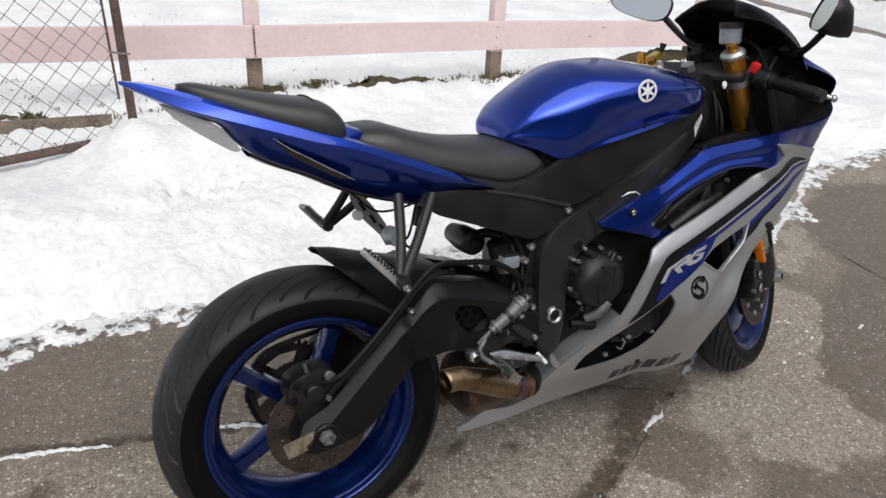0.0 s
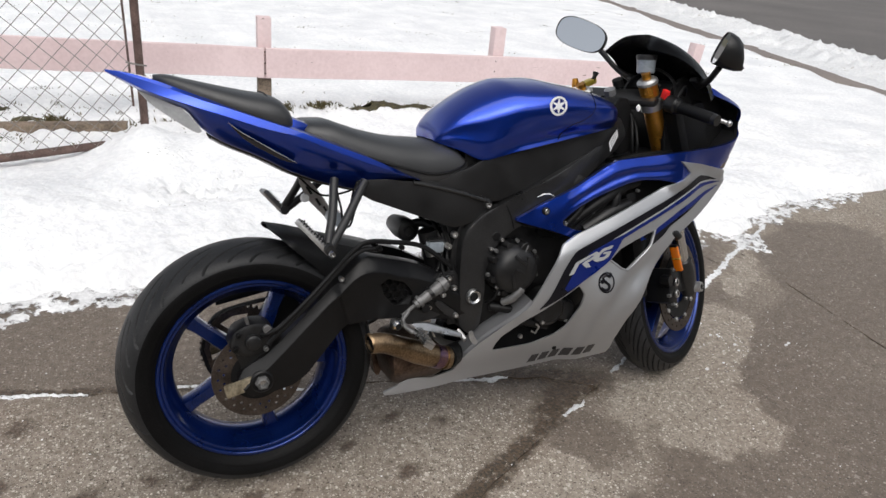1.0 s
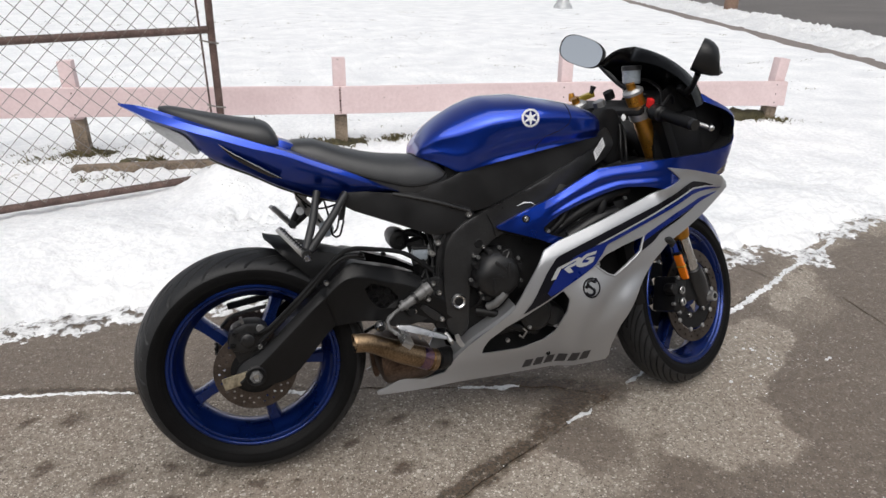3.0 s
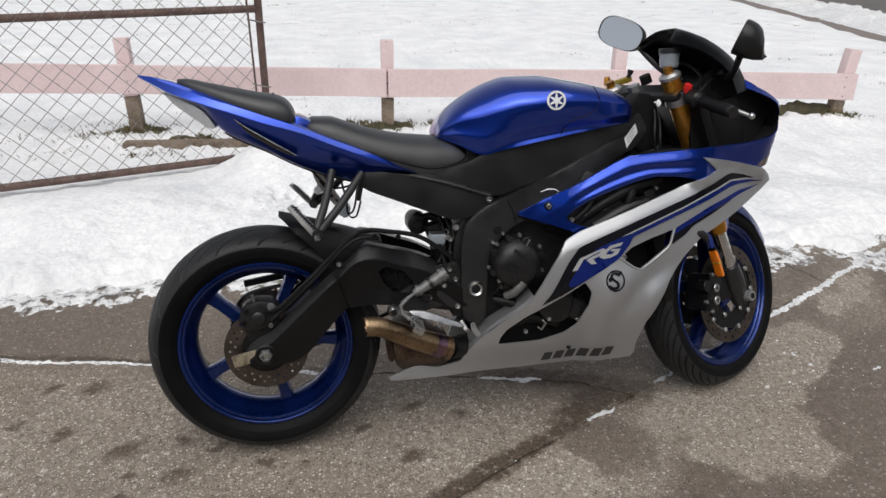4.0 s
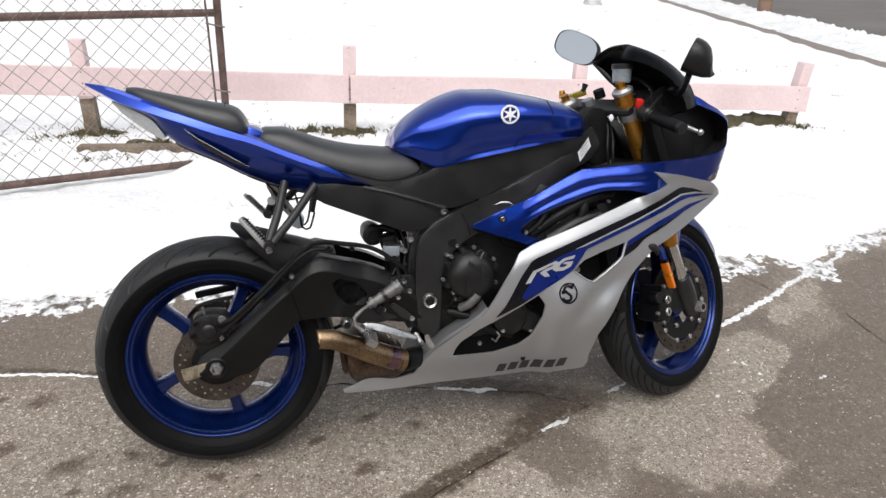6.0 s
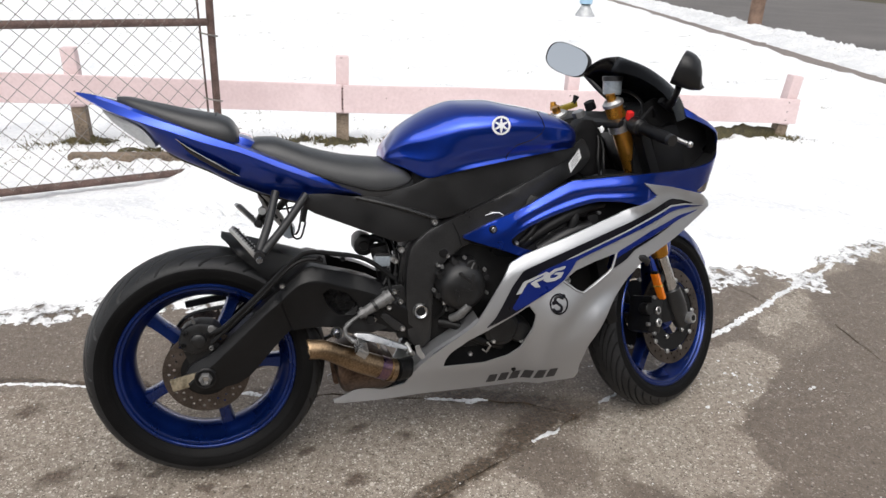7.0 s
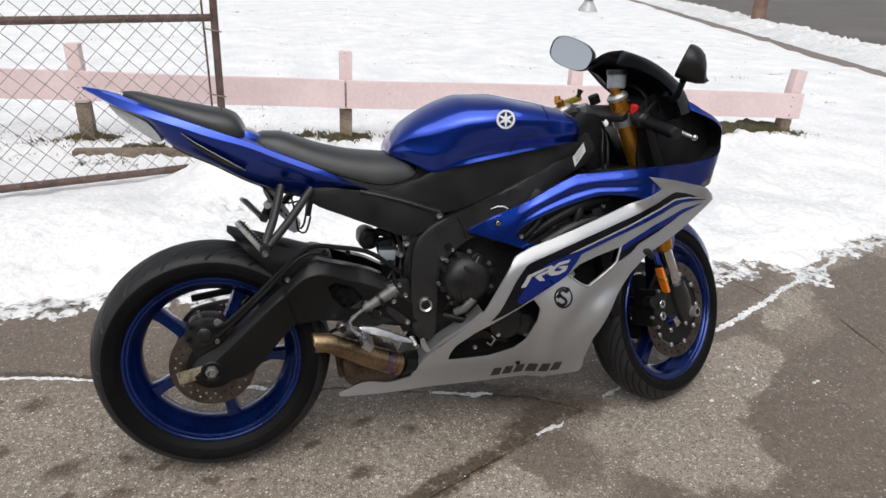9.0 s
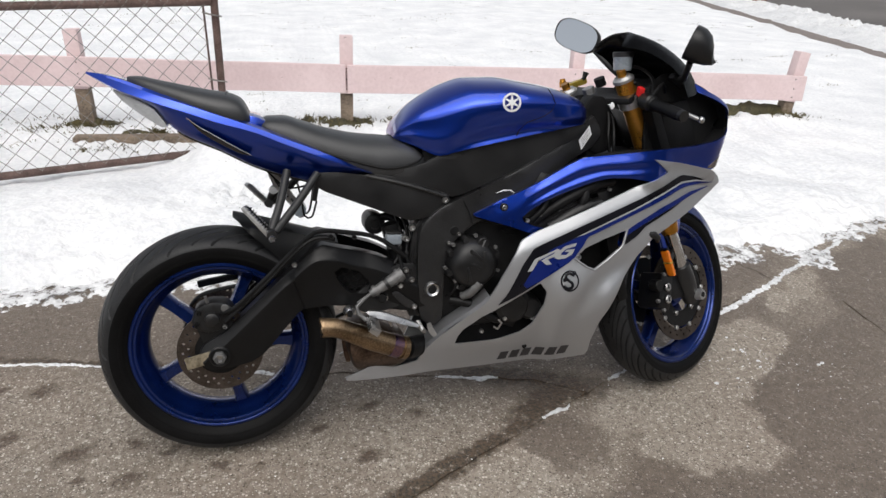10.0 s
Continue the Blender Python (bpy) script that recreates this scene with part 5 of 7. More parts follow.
LENS_SHAPE = [(-0.205, 0.991), (-0.186, 0.982), (-0.112, 0.948), (-0.078, 0.900), (-0.092, 0.896), (-0.135, 0.925), (-0.180, 0.960)]
part("tail_lamp", panel(LENS_SHAPE, lambda x, z: 0.014 + 0.30 * (x + 0.24), -1, 0.08, step=0.03), LENS, tail, "pale smoked tail lamp lens")
part("tail_lamp", panel(LENS_SHAPE, lambda x, z: 0.014 + 0.30 * (x + 0.24), 1, 0.08, step=0.03), LENS, tail, "pale smoked tail lamp lens")
rows = []
for x in np.linspace(-0.06, 0.40, 24):
    w, zl = 0.46 * t_wide(x), t_low(x)
    rows.append([(x, -w, zl + 0.012), (x, -w * 0.9, zl - 0.006), (x, 0, zl - 0.012), (x, w * 0.9, zl - 0.006), (x, w, zl + 0.012)])
bm = bmesh.new()
grid_faces(bm, rows)
part("undertray", bm, PLASTIC, tail)

# -- seats --
def seat(xs, top, low, wide, n=14, front=1.0):
    """A cushion lofted along x: crowned top, rounded edge and tucked sides."""
    f_top, f_low, f_w = along(xs, top), along(xs, low), along(xs, wide)
    rows = []
    span = np.linspace(xs[0], xs[-1], 48)
    for x in span:
        w, zt, zl = f_w(x), f_top(x), f_low(x)
        half = []
        for k in range(n + 1):
            a = math.pi / 2 * k / n
            half.append((w * math.sin(a) ** 0.75, zl + (zt - zl) * math.cos(a) ** 0.55))
        half += [(w * 0.97, zl - 0.006), (w * 0.6, zl - 0.008)]
        rows.append([(x, -y, z) for y, z in half] + [(x, y, z) for y, z in half[:0:-1]])
    bm = bmesh.new()
    vs = grid_faces(bm, rows, closed=True)
    bm.faces.new(vs[0]), bm.faces.new(vs[-1][::-1])
    bmesh.ops.remove_doubles(bm, verts=bm.verts, dist=1e-5)
    return bm


rider = part("rider_seat", seat([0.134, 0.142, 0.160, 0.200, 0.250, 0.306, 0.393, 0.450, 0.500, 0.535, 0.558], [0.886, 0.905, 0.917, 0.917, 0.902, 0.883, 0.864, 0.858, 0.852, 0.840, 0.812],
                                [0.880, 0.878, 0.872, 0.852, 0.830, 0.810, 0.782, 0.768, 0.770, 0.780, 0.795], [0.050, 0.075, 0.085, 0.100, 0.110, 0.118, 0.125, 0.126, 0.122, 0.116, 0.104]), SEAT, bike, "black vinyl rider's seat")
for s in (-1, 1):
    part("piping", tube([(x, s * y, z) for x, y, z in ((0.150, 0.081, 0.890), (0.200, 0.1005, 0.866), (0.250, 0.1105, 0.844), (0.306, 0.1185, 0.823), (0.393, 0.1255, 0.796), (0.450, 0.1265, 0.782), (0.500, 0.1225, 0.784), (0.540, 0.113, 0.795), (0.556, 0.100, 0.806))], 0.0035, 8), CABLE, rider)
pill = part("pillion_seat", seat([-0.168, -0.150, -0.100, -0.034, 0.030, 0.070, 0.094, 0.110, 0.118], [1.021, 1.022, 1.012, 0.997, 0.984, 0.977, 0.967, 0.948, 0.928],
                                 [1.014, 1.004, 0.982, 0.955, 0.930, 0.918, 0.914, 0.914, 0.916], [0.014, 0.038, 0.067, 0.091, 0.104, 0.108, 0.106, 0.098, 0.078]), SEAT, bike, "black vinyl pillion seat pad")
part("seam", tube([(0.062, -0.1005, 0.925), (0.064, -0.094, 0.952), (0.065, -0.06, 0.974), (0.065, 0.0, 0.9805), (0.065, 0.06, 0.974), (0.064, 0.094, 0.952)], 0.0016, 6), DARK, pill)
part("seat_bridge", box(0.06, 0.15, 0.06, pose(0.125, 0, 0.893, 0, 20), 0.02), BLUE, tail)

# -- tank --
txs = [0.484, 0.492, 0.505, 0.526, 0.577, 0.635, 0.692, 0.765, 0.848, 0.933, 0.985, 1.010, 1.018]
k_top = along(txs, [0.858, 0.885, 0.905, 0.929, 0.965, 0.993, 1.008, 1.009, 0.997, 0.980, 0.962, 0.940, 0.905])
k_low = along([0.484, 0.535, 0.595, 0.640, 0.682, 0.789, 0.889, 0.971, 1.018], [0.853, 0.834, 0.809, 0.818, 0.827, 0.848, 0.865, 0.876, 0.880])
k_wide = along([0.484, 0.492, 0.510, 0.540, 0.595, 0.660, 0.740, 0.810, 0.880, 0.940, 0.985, 1.010, 1.018], [0.060, 0.082, 0.100, 0.118, 0.140, 0.160, 0.178, 0.184, 0.176, 0.162, 0.145, 0.125, 0.105])
def tank_point(x, k, n=30):
    w, zt, zl = k_wide(x), k_top(x), k_low(x)
    t = k / n
    # a knee hollow under a rounded shoulder
    h = t ** 1.0
    z = zl + (zt - zl) * (0.78 * h if h < 0.78 else 0.6084 + (1 - 0.6084) * math.sin(math.pi / 2 * (h - 0.78) / 0.22) ** 0.9)
    v = (z - zl) / max(zt - zl, 1e-6)
    shoulder = 0.70 + 0.04 * smoothstep(0.6, 0.9, x)
    y = w * (1 - 0.10 * (1 - smoothstep(0.0, 0.30, v)))
    if v > shoulder - 0.12:
        u = min(1.0, (v - shoulder + 0.12) / (1 - shoulder + 0.12))
        y *= max(0.0, 1 - u ** 2.2) ** 0.62
    # the knee hollow: undercut below the shoulder, with a small lip along the lower edge
    hollow = smoothstep(0.60, 0.72, x) * smoothstep(0.94, 0.82, x)
    y -= 0.019 * hollow * smoothstep(0.56, 0.10, v) - 0.006 * hollow * smoothstep(0.09, 0.0, v)
    y -= 0.004 * smoothstep(0.66, 0.56, x) * math.exp(-((v - 0.45) / 0.25) ** 2)
    return y, z


rows = []
for x in [0.484, 0.486, 0.489, 0.493, 0.498, *np.linspace(0.505, 1.0, 62), 1.006, 1.011, 1.015, 1.018]:
    half = [tank_point(x, k) for k in range(31)]
    half[-1] = (0.0, half[-1][1])
    rows.append([(x, -y, z) for y, z in half] + [(x, y, z) for y, z in half[-2::-1]])
bm = bmesh.new()
vs = grid_faces(bm, rows)
bmesh.ops.holes_fill(bm, edges=[e for e in bm.edges if e.is_boundary])
tank = part("tank", bm, BLUE, bike, "glossy pearl blue fuel tank cover", 50)
def on_tank(x, z, lift=0.0012):
    best = min((tank_point(x, k / 4) for k in range(0, 96)), key=lambda q: abs(q[1] - z))
    return best[0] + lift


for s in (-1, 1):
    disc_pts = [(0.775 + 0.0235 * math.cos(a), 0.945 + 0.0235 * math.sin(a)) for a in np.linspace(0, 2 * math.pi, 28, endpoint=False)]
    badge = part("badge", panel(disc_pts, lambda x, z: on_tank(x, z), s, 0.002, step=0.006, soft=False, edge=0), BLUE_DECAL, tank, "round white emblem with a plain star")
    ring = [(0.775 + 0.0245 * math.cos(a), 0.945 + 0.0245 * math.sin(a)) for a in np.linspace(0, 2 * math.pi, 28, endpoint=False)]
    hole = [(0.775 + 0.0190 * math.cos(a), 0.945 + 0.0190 * math.sin(a)) for a in np.linspace(0, 2 * math.pi, 24, endpoint=False)]
    part("ring", panel(ring, lambda x, z: on_tank(x, z), s, 0.002, [hole], 0.006, 0.0008, False, 0), WHITE_DECAL, badge)
    for k in range(3):
        a = math.pi / 2 + math.pi / 3 * k
        c, d = math.cos(a), math.sin(a)
        bar = [(0.775 + c * u - d * v, 0.945 + d * u + c * v) for u, v in ((-0.018, -0.0016), (-0.018, 0.0016), (-0.003, 0.0042), (0.003, 0.0042), (0.018, 0.0016), (0.018, -0.0016), (0.003, -0.0042), (-0.003, -0.0042))]
        part("star_bar", panel(bar, lambda x, z: on_tank(x, z), s, 0.002, (), 0.006, 0.0008 + 0.0003 * k, False, 0), WHITE_DECAL, badge)
    seam = [(0.876, 0.978), (0.890, 0.960), (0.899, 0.940), (0.890, 0.922), (0.862, 0.905), (0.822, 0.892), (0.806, 0.872), (0.800, 0.855)]
    part("seam", tube([(x, s * on_tank(x, z, -0.0004), z) for x, z in seam], 0.0012, 6), DARK, tank)

# -- side covers and frame --
def body(x, z):
    return along([0.28, 0.45, 0.60, 0.80, 0.95, 1.05], [0.104, 0.122, 0.122, 0.132, 0.128, 0.105])(x)


def frame_width(x, z):
    return along([0.50, 0.57, 0.65, 0.80, 0.95, 1.06], [0.122, 0.134, 0.138, 0.150, 0.128, 0.080])(x) - 0.02 * smoothstep(0.45, 0.33, z)


AIRBOX = [(0.440, 0.764), (0.545, 0.786), (0.600, 0.812), (0.690, 0.832), (0.790, 0.852), (0.890, 0.869), (0.990, 0.880), (1.030, 0.875), (1.000, 0.850), (0.944, 0.822), (0.850, 0.785), (0.750, 0.740), (0.640, 0.693), (0.560, 0.712)]
SUB = [(0.395, 0.766), (0.448, 0.766), (0.620, 0.706), (0.624, 0.684), (0.560, 0.645), (0.515, 0.639), (0.500, 0.643), (0.420, 0.675), (0.350, 0.703), (0.296, 0.724), (0.262, 0.745), (0.262, 0.775), (0.33, 0.775)]
SPAR = [(1.055, 0.905), (1.020, 0.880), (0.944, 0.826), (0.850, 0.784), (0.753, 0.740), (0.647, 0.692), (0.592, 0.670), (0.550, 0.634), (0.535, 0.594), (0.530, 0.513), (0.532, 0.360), (0.571, 0.326), (0.600, 0.350), (0.599, 0.432),
        (0.604, 0.514), (0.626, 0.571), (0.672, 0.612), (0.720, 0.640), (0.800, 0.680), (0.890, 0.735), (0.980, 0.785), (1.055, 0.810), (1.085, 0.850)]
for s in (-1, 1):
    part("airbox_cover", panel(AIRBOX, body, s, 0.012, step=0.022, edge=0.004), PLASTIC, bike, "matt black cover below the tank")
    sub = part("side_cover", panel(SUB, lambda x, z: body(x, z) + 0.002, s, 0.030, step=0.022, soft=0.08, edge=0.004), PLASTIC, bike, "matt black side cover")
    part("rail_edge", tube([(0.400, s * 0.120, 0.764), (0.50, s * 0.125, 0.738), (0.612, s * 0.127, 0.700)], 0.006, 8), FRAME, sub)
    spar = part("frame_spar", panel(SPAR, frame_width, s, 0.040, step=0.022, edge=0.008), FRAME, bike, "satin black alloy frame spar with a scuff")
    part("frame_joint", tube([(0.655, s * 0.1445, 0.690), (0.672, s * 0.1450, 0.655), (0.680, s * 0.1440, 0.625)], 0.0012, 6), DARK, spar)
    part("pivot_cap", revolve([(0.0, 0.0), (0.0, 0.004), (0.010, 0.005), (0.013, 0.010), (0.018, 0.012), (0.021, 0.008), (0.022, 0.0)], 12, m=Matrix.Translation((0.567, s * 0.133, 0.447)) @ (Matrix.Diagonal((1, s, 1, 1)))), STEEL, spar, "hexagonal steel pivot cap")
    part("frame_hole", disc(0.013, s * (frame_width(0.632, 0.606) - 0.004), s * (frame_width(0.632, 0.606) + 0.0016), x=0.632, z=0.606, sides=18), DARK, spar)
    part("pivot_core", disc(0.0115, s * 0.137, s * 0.1440, x=0.567, z=0.447, sides=16), DARK, spar)
    for x, z, r in ((0.610, 0.690, 0.0095), (0.521, 0.616, 0.0095), (0.505, 0.585, 0.008)):
        part("bolt", bolt(x, s * (0.124 if x > 0.6 else 0.108), z, r, 0.008, s), STEEL, spar, "steel socket bolt")
scuff = part("scuff", tube([(0.745, -0.1485, 0.705), (0.765, -0.150, 0.712), (0.785, -0.150, 0.711), (0.800, -0.1505, 0.702)], [0.0006, 0.0022, 0.0016, 0.0008], 6), WHITE_DECAL, spar, "pale scrape on the frame")
stick = part("sticker", panel([(0.9975, 0.8345), (1.0375, 0.8730), (1.0480, 0.8475), (1.0075, 0.8070)], frame_width, -1, 0.001, step=0.02, lift=0.0015, soft=False, edge=0), LABEL, bike, "white label with faint print")
for k in range(4):
    u0, u1, v = 0.14, 0.86 - 0.12 * (k % 2), 0.22 + 0.19 * k
    line = []
    for u, w in ((u0, v - 0.035), (u1, v - 0.035), (u1, v + 0.035), (u0, v + 0.035)):
        line.append((0.9975 + 0.040 * u + 0.0102 * w, 0.8345 + 0.0385 * u - 0.0268 * w))
    part("print_bar", panel(line, frame_width, -1, 0.0005, step=0.02, lift=0.0021, soft=False, edge=0), GREY_PRINT, stick)

# -- engine --
part("engine_block", panel([(0.50, 0.36), (0.52, 0.62), (0.62, 0.70), (0.78, 0.66), (0.98, 0.70), (1.04, 0.60), (1.00, 0.42), (0.92, 0.34), (0.68, 0.31), (0.54, 0.36)], lambda x, z: 0.100, -1, 0.200, step=0.05, edge=0.01), ENGINE, bike, "dark engine block")
EC = (0.678, 0.516)
cover = part("clutch_cover", revolve([(0.0, -0.188), (0.030, -0.188), (0.050, -0.184), (0.062, -0.172), (0.068, -0.150), (0.072, -0.110), (0.0, -0.110)], 48, m=Matrix.Translation((EC[0], 0, EC[1]))), ENGINE, bike, "black cast clutch cover")
for k in range(8):
    a = 2 * math.pi * k / 8 + 0.3
    part("boss", revolve([(0.0, -0.165), (0.008, -0.165), (0.010, -0.150), (0.010, -0.11), (0.0, -0.11)], 14, m=Matrix.Translation((EC[0] + 0.070 * math.cos(a), 0, EC[1] + 0.070 * math.sin(a)))), ENGINE, cover)
for a0 in (0.6, 1.5, 4.0):
    part("rib", box(0.045, 0.008, 0.010, Matrix.Translation((EC[0] + 0.03 * math.cos(a0), -0.186, EC[1] + 0.03 * math.sin(a0))) @ Matrix.Rotation(-a0 - 0.9, 4, "Y"), 0.003), ENGINE, cover)
part("filler_plug", disc(0.016, -0.150, -0.176, x=0.702, z=0.574), ENGINE, cover)
part("plug_slot", box(0.004, 0.004, 0.022, pose(0.702, -0.177, 0.574, 0, 25), 0.001), STEEL_DULL, cover)
part("pump_cover", revolve([(0.0, -0.170), (0.026, -0.168), (0.034, -0.158), (0.036, -0.12), (0.0, -0.12)], 32, m=Matrix.Translation((0.845, 0, 0.375))), ENGINE, bike)
part("starter_cover", revolve([(0.0, -0.178), (0.038, -0.176), (0.050, -0.165), (0.055, -0.12), (0.0, -0.12)], 36, m=Matrix.Translation((0.790, 0, 0.390))), ENGINE, bike)
part("water_pipe", tube([(0.650, -0.150, 0.425), (0.668, -0.172, 0.440), (0.690, -0.180, 0.468)], 0.012, 12), STEEL_DULL, bike)
part("water_hose", tube([(0.62, -0.13, 0.41), (0.67, -0.15, 0.40), (0.72, -0.15, 0.36), (0.80, -0.14, 0.33)], 0.013, 10), CABLE, bike)
part("hose_clip", tube([(0.735, -0.165, 0.332), (0.745, -0.17, 0.325), (0.757, -0.17, 0.342), (0.748, -0.168, 0.352)], 0.003, 6), STEEL, bike, "bright spring clip")
for x, y, z in ((0.628, -0.150, 0.470), (0.640, -0.150, 0.600), (0.735, -0.165, 0.385), (0.815, -0.165, 0.400), (0.765, -0.172, 0.355), (0.700, -0.165, 0.322), (0.850, -0.160, 0.345), (0.615, -0.140, 0.575), (0.830, -0.165, 0.432)):
    part("engine_bolt", bolt(x, y, z, 0.006, 0.006), STEEL, bike)
part("radiator", box(0.035, 0.30, 0.34, pose(1.10, 0, 0.53, 0, -14), 0.01), DARK, bike, "black radiator core")
part("airbox_core", box(0.46, 0.20, 0.16, pose(0.78, 0, 0.80), 0.03), DARK, bike)
part("cylinder_head", box(0.22, 0.30, 0.16, pose(0.93, 0, 0.64, 0, 30), 0.02), ENGINE, bike)
part("steering_head", tube([(1.085, 0, 0.79), (1.035, 0, 0.93)], 0.055, 20, smooth=False), FRAME, bike)
for k, (pts, r) in enumerate((([(0.86, -0.14, 0.62), (0.93, -0.155, 0.67), (1.02, -0.15, 0.71), (1.10, -0.12, 0.72)], 0.016), ([(0.90, -0.150, 0.60), (0.98, -0.16, 0.645), (1.05, -0.15, 0.66)], 0.020), ([(0.845, -0.15, 0.625), (0.88, -0.155, 0.66), (0.90, -0.14, 0.70)], 0.010), ([(0.98, -0.155, 0.625), (1.0, -0.16, 0.69), (1.01, -0.13, 0.74)], 0.013))):
    part("duct_hose", tube(pts, r, 12), CABLE if k != 1 else ENGINE, bike)
for k in range(7):
    a = 0.55 + 2 * math.pi * k / 7
    part("cover_bolt", bolt(EC[0] + 0.077 * math.cos(a), -0.150, EC[1] + 0.077 * math.sin(a), 0.0055, 0.006), STEEL_DULL, cover)
part("cover_badge", panel([(0.690, 0.548), (0.712, 0.540), (0.708, 0.520), (0.700, 0.528), (0.688, 0.532)], lambda x, z: 0.186, -1, 0.004, step=0.01, edge=0.001), ENGINE, cover)
part("cover_badge", panel([(0.660, 0.520), (0.690, 0.506), (0.694, 0.512), (0.668, 0.528)], lambda x, z: 0.189, -1, 0.004, step=0.01, edge=0.001), ENGINE, cover)
for pts, r in (([(0.500, -0.070, 0.640), (0.512, -0.085, 0.590), (0.505, -0.100, 0.540), (0.512, -0.112, 0.500)], 0.0045), ([(0.486, -0.050, 0.640), (0.494, -0.080, 0.600), (0.490, -0.095, 0.550), (0.470, -0.110, 0.520)], 0.005), ([(0.516, -0.060, 0.630), (0.522, -0.095, 0.560), (0.520, -0.112, 0.470), (0.512, -0.118, 0.420)], 0.0035), ([(0.640, -0.120, 0.665), (0.690, -0.135, 0.640), (0.760, -0.140, 0.622), (0.830, -0.130, 0.600)], 0.007), ([(0.610, -0.125, 0.420), (0.625, -0.150, 0.440), (0.640, -0.150, 0.480)], 0.004)):
    part("engine_cable", tube(pts, r, 8), CABLE, bike)
for x, y, z in ((0.506, -0.098, 0.545), (0.494, -0.086, 0.592), (0.760, -0.146, 0.622)):
    part("cable_tie", box(0.012, 0.010, 0.010, pose(x, y, z, 0, 20), 0.002), STEEL_DULL if x < 0.5 else PLASTIC, bike)
part("linkage", panel([(0.455, 0.440), (0.470, 0.448), (0.515, 0.412), (0.530, 0.398), (0.518, 0.388), (0.490, 0.402)], lambda x, z: 0.128, -1, 0.008, step=0.02, edge=0.002), FRAME, bike)
part("side_stay", panel([(0.548, 0.352), (0.560, 0.356), (0.566, 0.338), (0.578, 0.318), (0.566, 0.312), (0.552, 0.330)], lambda x, z: 0.150, -1, 0.004, step=0.01, edge=0.001), ALLOY, bike, "small bright stay tab")
# throttle bodies and frame bosses seen through the duct
for x, z, r in ((0.900, 0.668, 0.020), (0.960, 0.690, 0.022), (1.030, 0.706, 0.020)):
    part("throttle_body", revolve([(0.0, -0.150), (r * 0.6, -0.150), (r, -0.144), (r, -0.112), (0.0, -0.112)], 20, m=Matrix.Translation((x, 0, z))), ENGINE, bike)
for x, z in ((0.925, 0.652), (1.000, 0.668), (1.075, 0.700), (0.870, 0.640)):
    part("clamp_screw", bolt(x, -0.156, z, 0.005, 0.006), STEEL_DULL, bike)
part("duct_bolt", bolt(0.832, -0.158, 0.627, 0.006, 0.006), ALLOY, bike)
# near-black sheets added behind the fairing openings to stand in for shade inside
both("duct_shade_sheet", lambda s: panel([(0.76, 0.58), (0.82, 0.68), (0.96, 0.76), (1.10, 0.80), (1.28, 0.80), (1.36, 0.76), (1.37, 0.72), (1.30, 0.660), (1.10, 0.62), (0.95, 0.57)], lambda x, z: 0.112, s, 0.02, step=0.05), DARK)
both("belly_shade_sheet", lambda s: panel([(0.56, 0.222), (0.62, 0.36), (0.66, 0.42), (0.86, 0.50), (1.00, 0.56), (1.16, 0.62), (1.14, 0.50), (1.02, 0.40), (0.96, 0.222)], lambda x, z: 0.092, s, 0.02, step=0.05), DARK)

# -- blue upper fairing and nose --
DUCT_EDGE = along([0.790, 0.809, 0.864, 0.964, 1.060, 1.118, 1.200], [0.620, 0.641, 0.678, 0.713, 0.736, 0.734, 0.735])
LEDGE = along([0.676, 0.845, 0.938, 0.985, 1.085, 1.200], [0.649, 0.727, 0.774, 0.794, 0.800, 0.809])
RELIEF_AT, RELIEF_OUT = (-0.5, 0.0, 0.12, 0.36, 0.60, 1.0), (-0.008, -0.002, 0.003, -0.006, 0.004, -0.007)


NOSE_SPAN = along([0.70, 0.745, 0.780, 0.820, 0.868, 0.915, 0.966, 1.000], [0.150, 0.162, 0.178, 0.198, 0.212, 0.206, 0.142, 0.130])


def relief(v):
    """The section of the upper fairing across its height, eased from one turn to the next."""
    v = min(max(v, RELIEF_AT[0]), RELIEF_AT[-1])
    i = max(k for k in range(len(RELIEF_AT) - 1) if RELIEF_AT[k] <= v)
    t = (v - RELIEF_AT[i]) / (RELIEF_AT[i + 1] - RELIEF_AT[i])
    t = 0.5 * t + 0.5 * t * t * (3 - 2 * t)
    return RELIEF_OUT[i] + (RELIEF_OUT[i + 1] - RELIEF_OUT[i]) * t


def nose_width(x, z):
    if x < 1.20:
        base = along([0.67, 0.76, 0.85, 0.95, 1.05, 1.20], [0.150, 0.172, 0.184, 0.182, 0.187, 0.200])(x)
        # a bright ledge above, a hollow under its crease and a rolled lip along the opening
        low, top = DUCT_EDGE(x), LEDGE(x)
        full = smoothstep(0.80, 0.90, x) * smoothstep(1.20, 1.08, x)
        return base + full * relief((z - low) / (top - low)) - (1 - full) * smoothstep(0.70, 0.76, x) * smoothstep(1.20, 1.05, x) * 0.16 * eased(z - (0.612 + 0.43 * (x - 0.67)), 0.003)
    # widest along the rim, tucked in below, drawn in towards the screen, and blunt at the front
    wide = 0.200 + (NOSE_SPAN(z) - 0.200) * smoothstep(1.18, 1.32, x)
    t = min(1.0, (x - 1.20) / 0.256)
    return max(0.001, wide * (1 - t ** 7.5) ** 0.45)


def nose_fit(pts):
    """Draws an outline in to the blunt front of the nose."""
    return [(x if x < 1.40 else 1.40 + 0.6 * (x - 1.40), z) for x, z in pts]


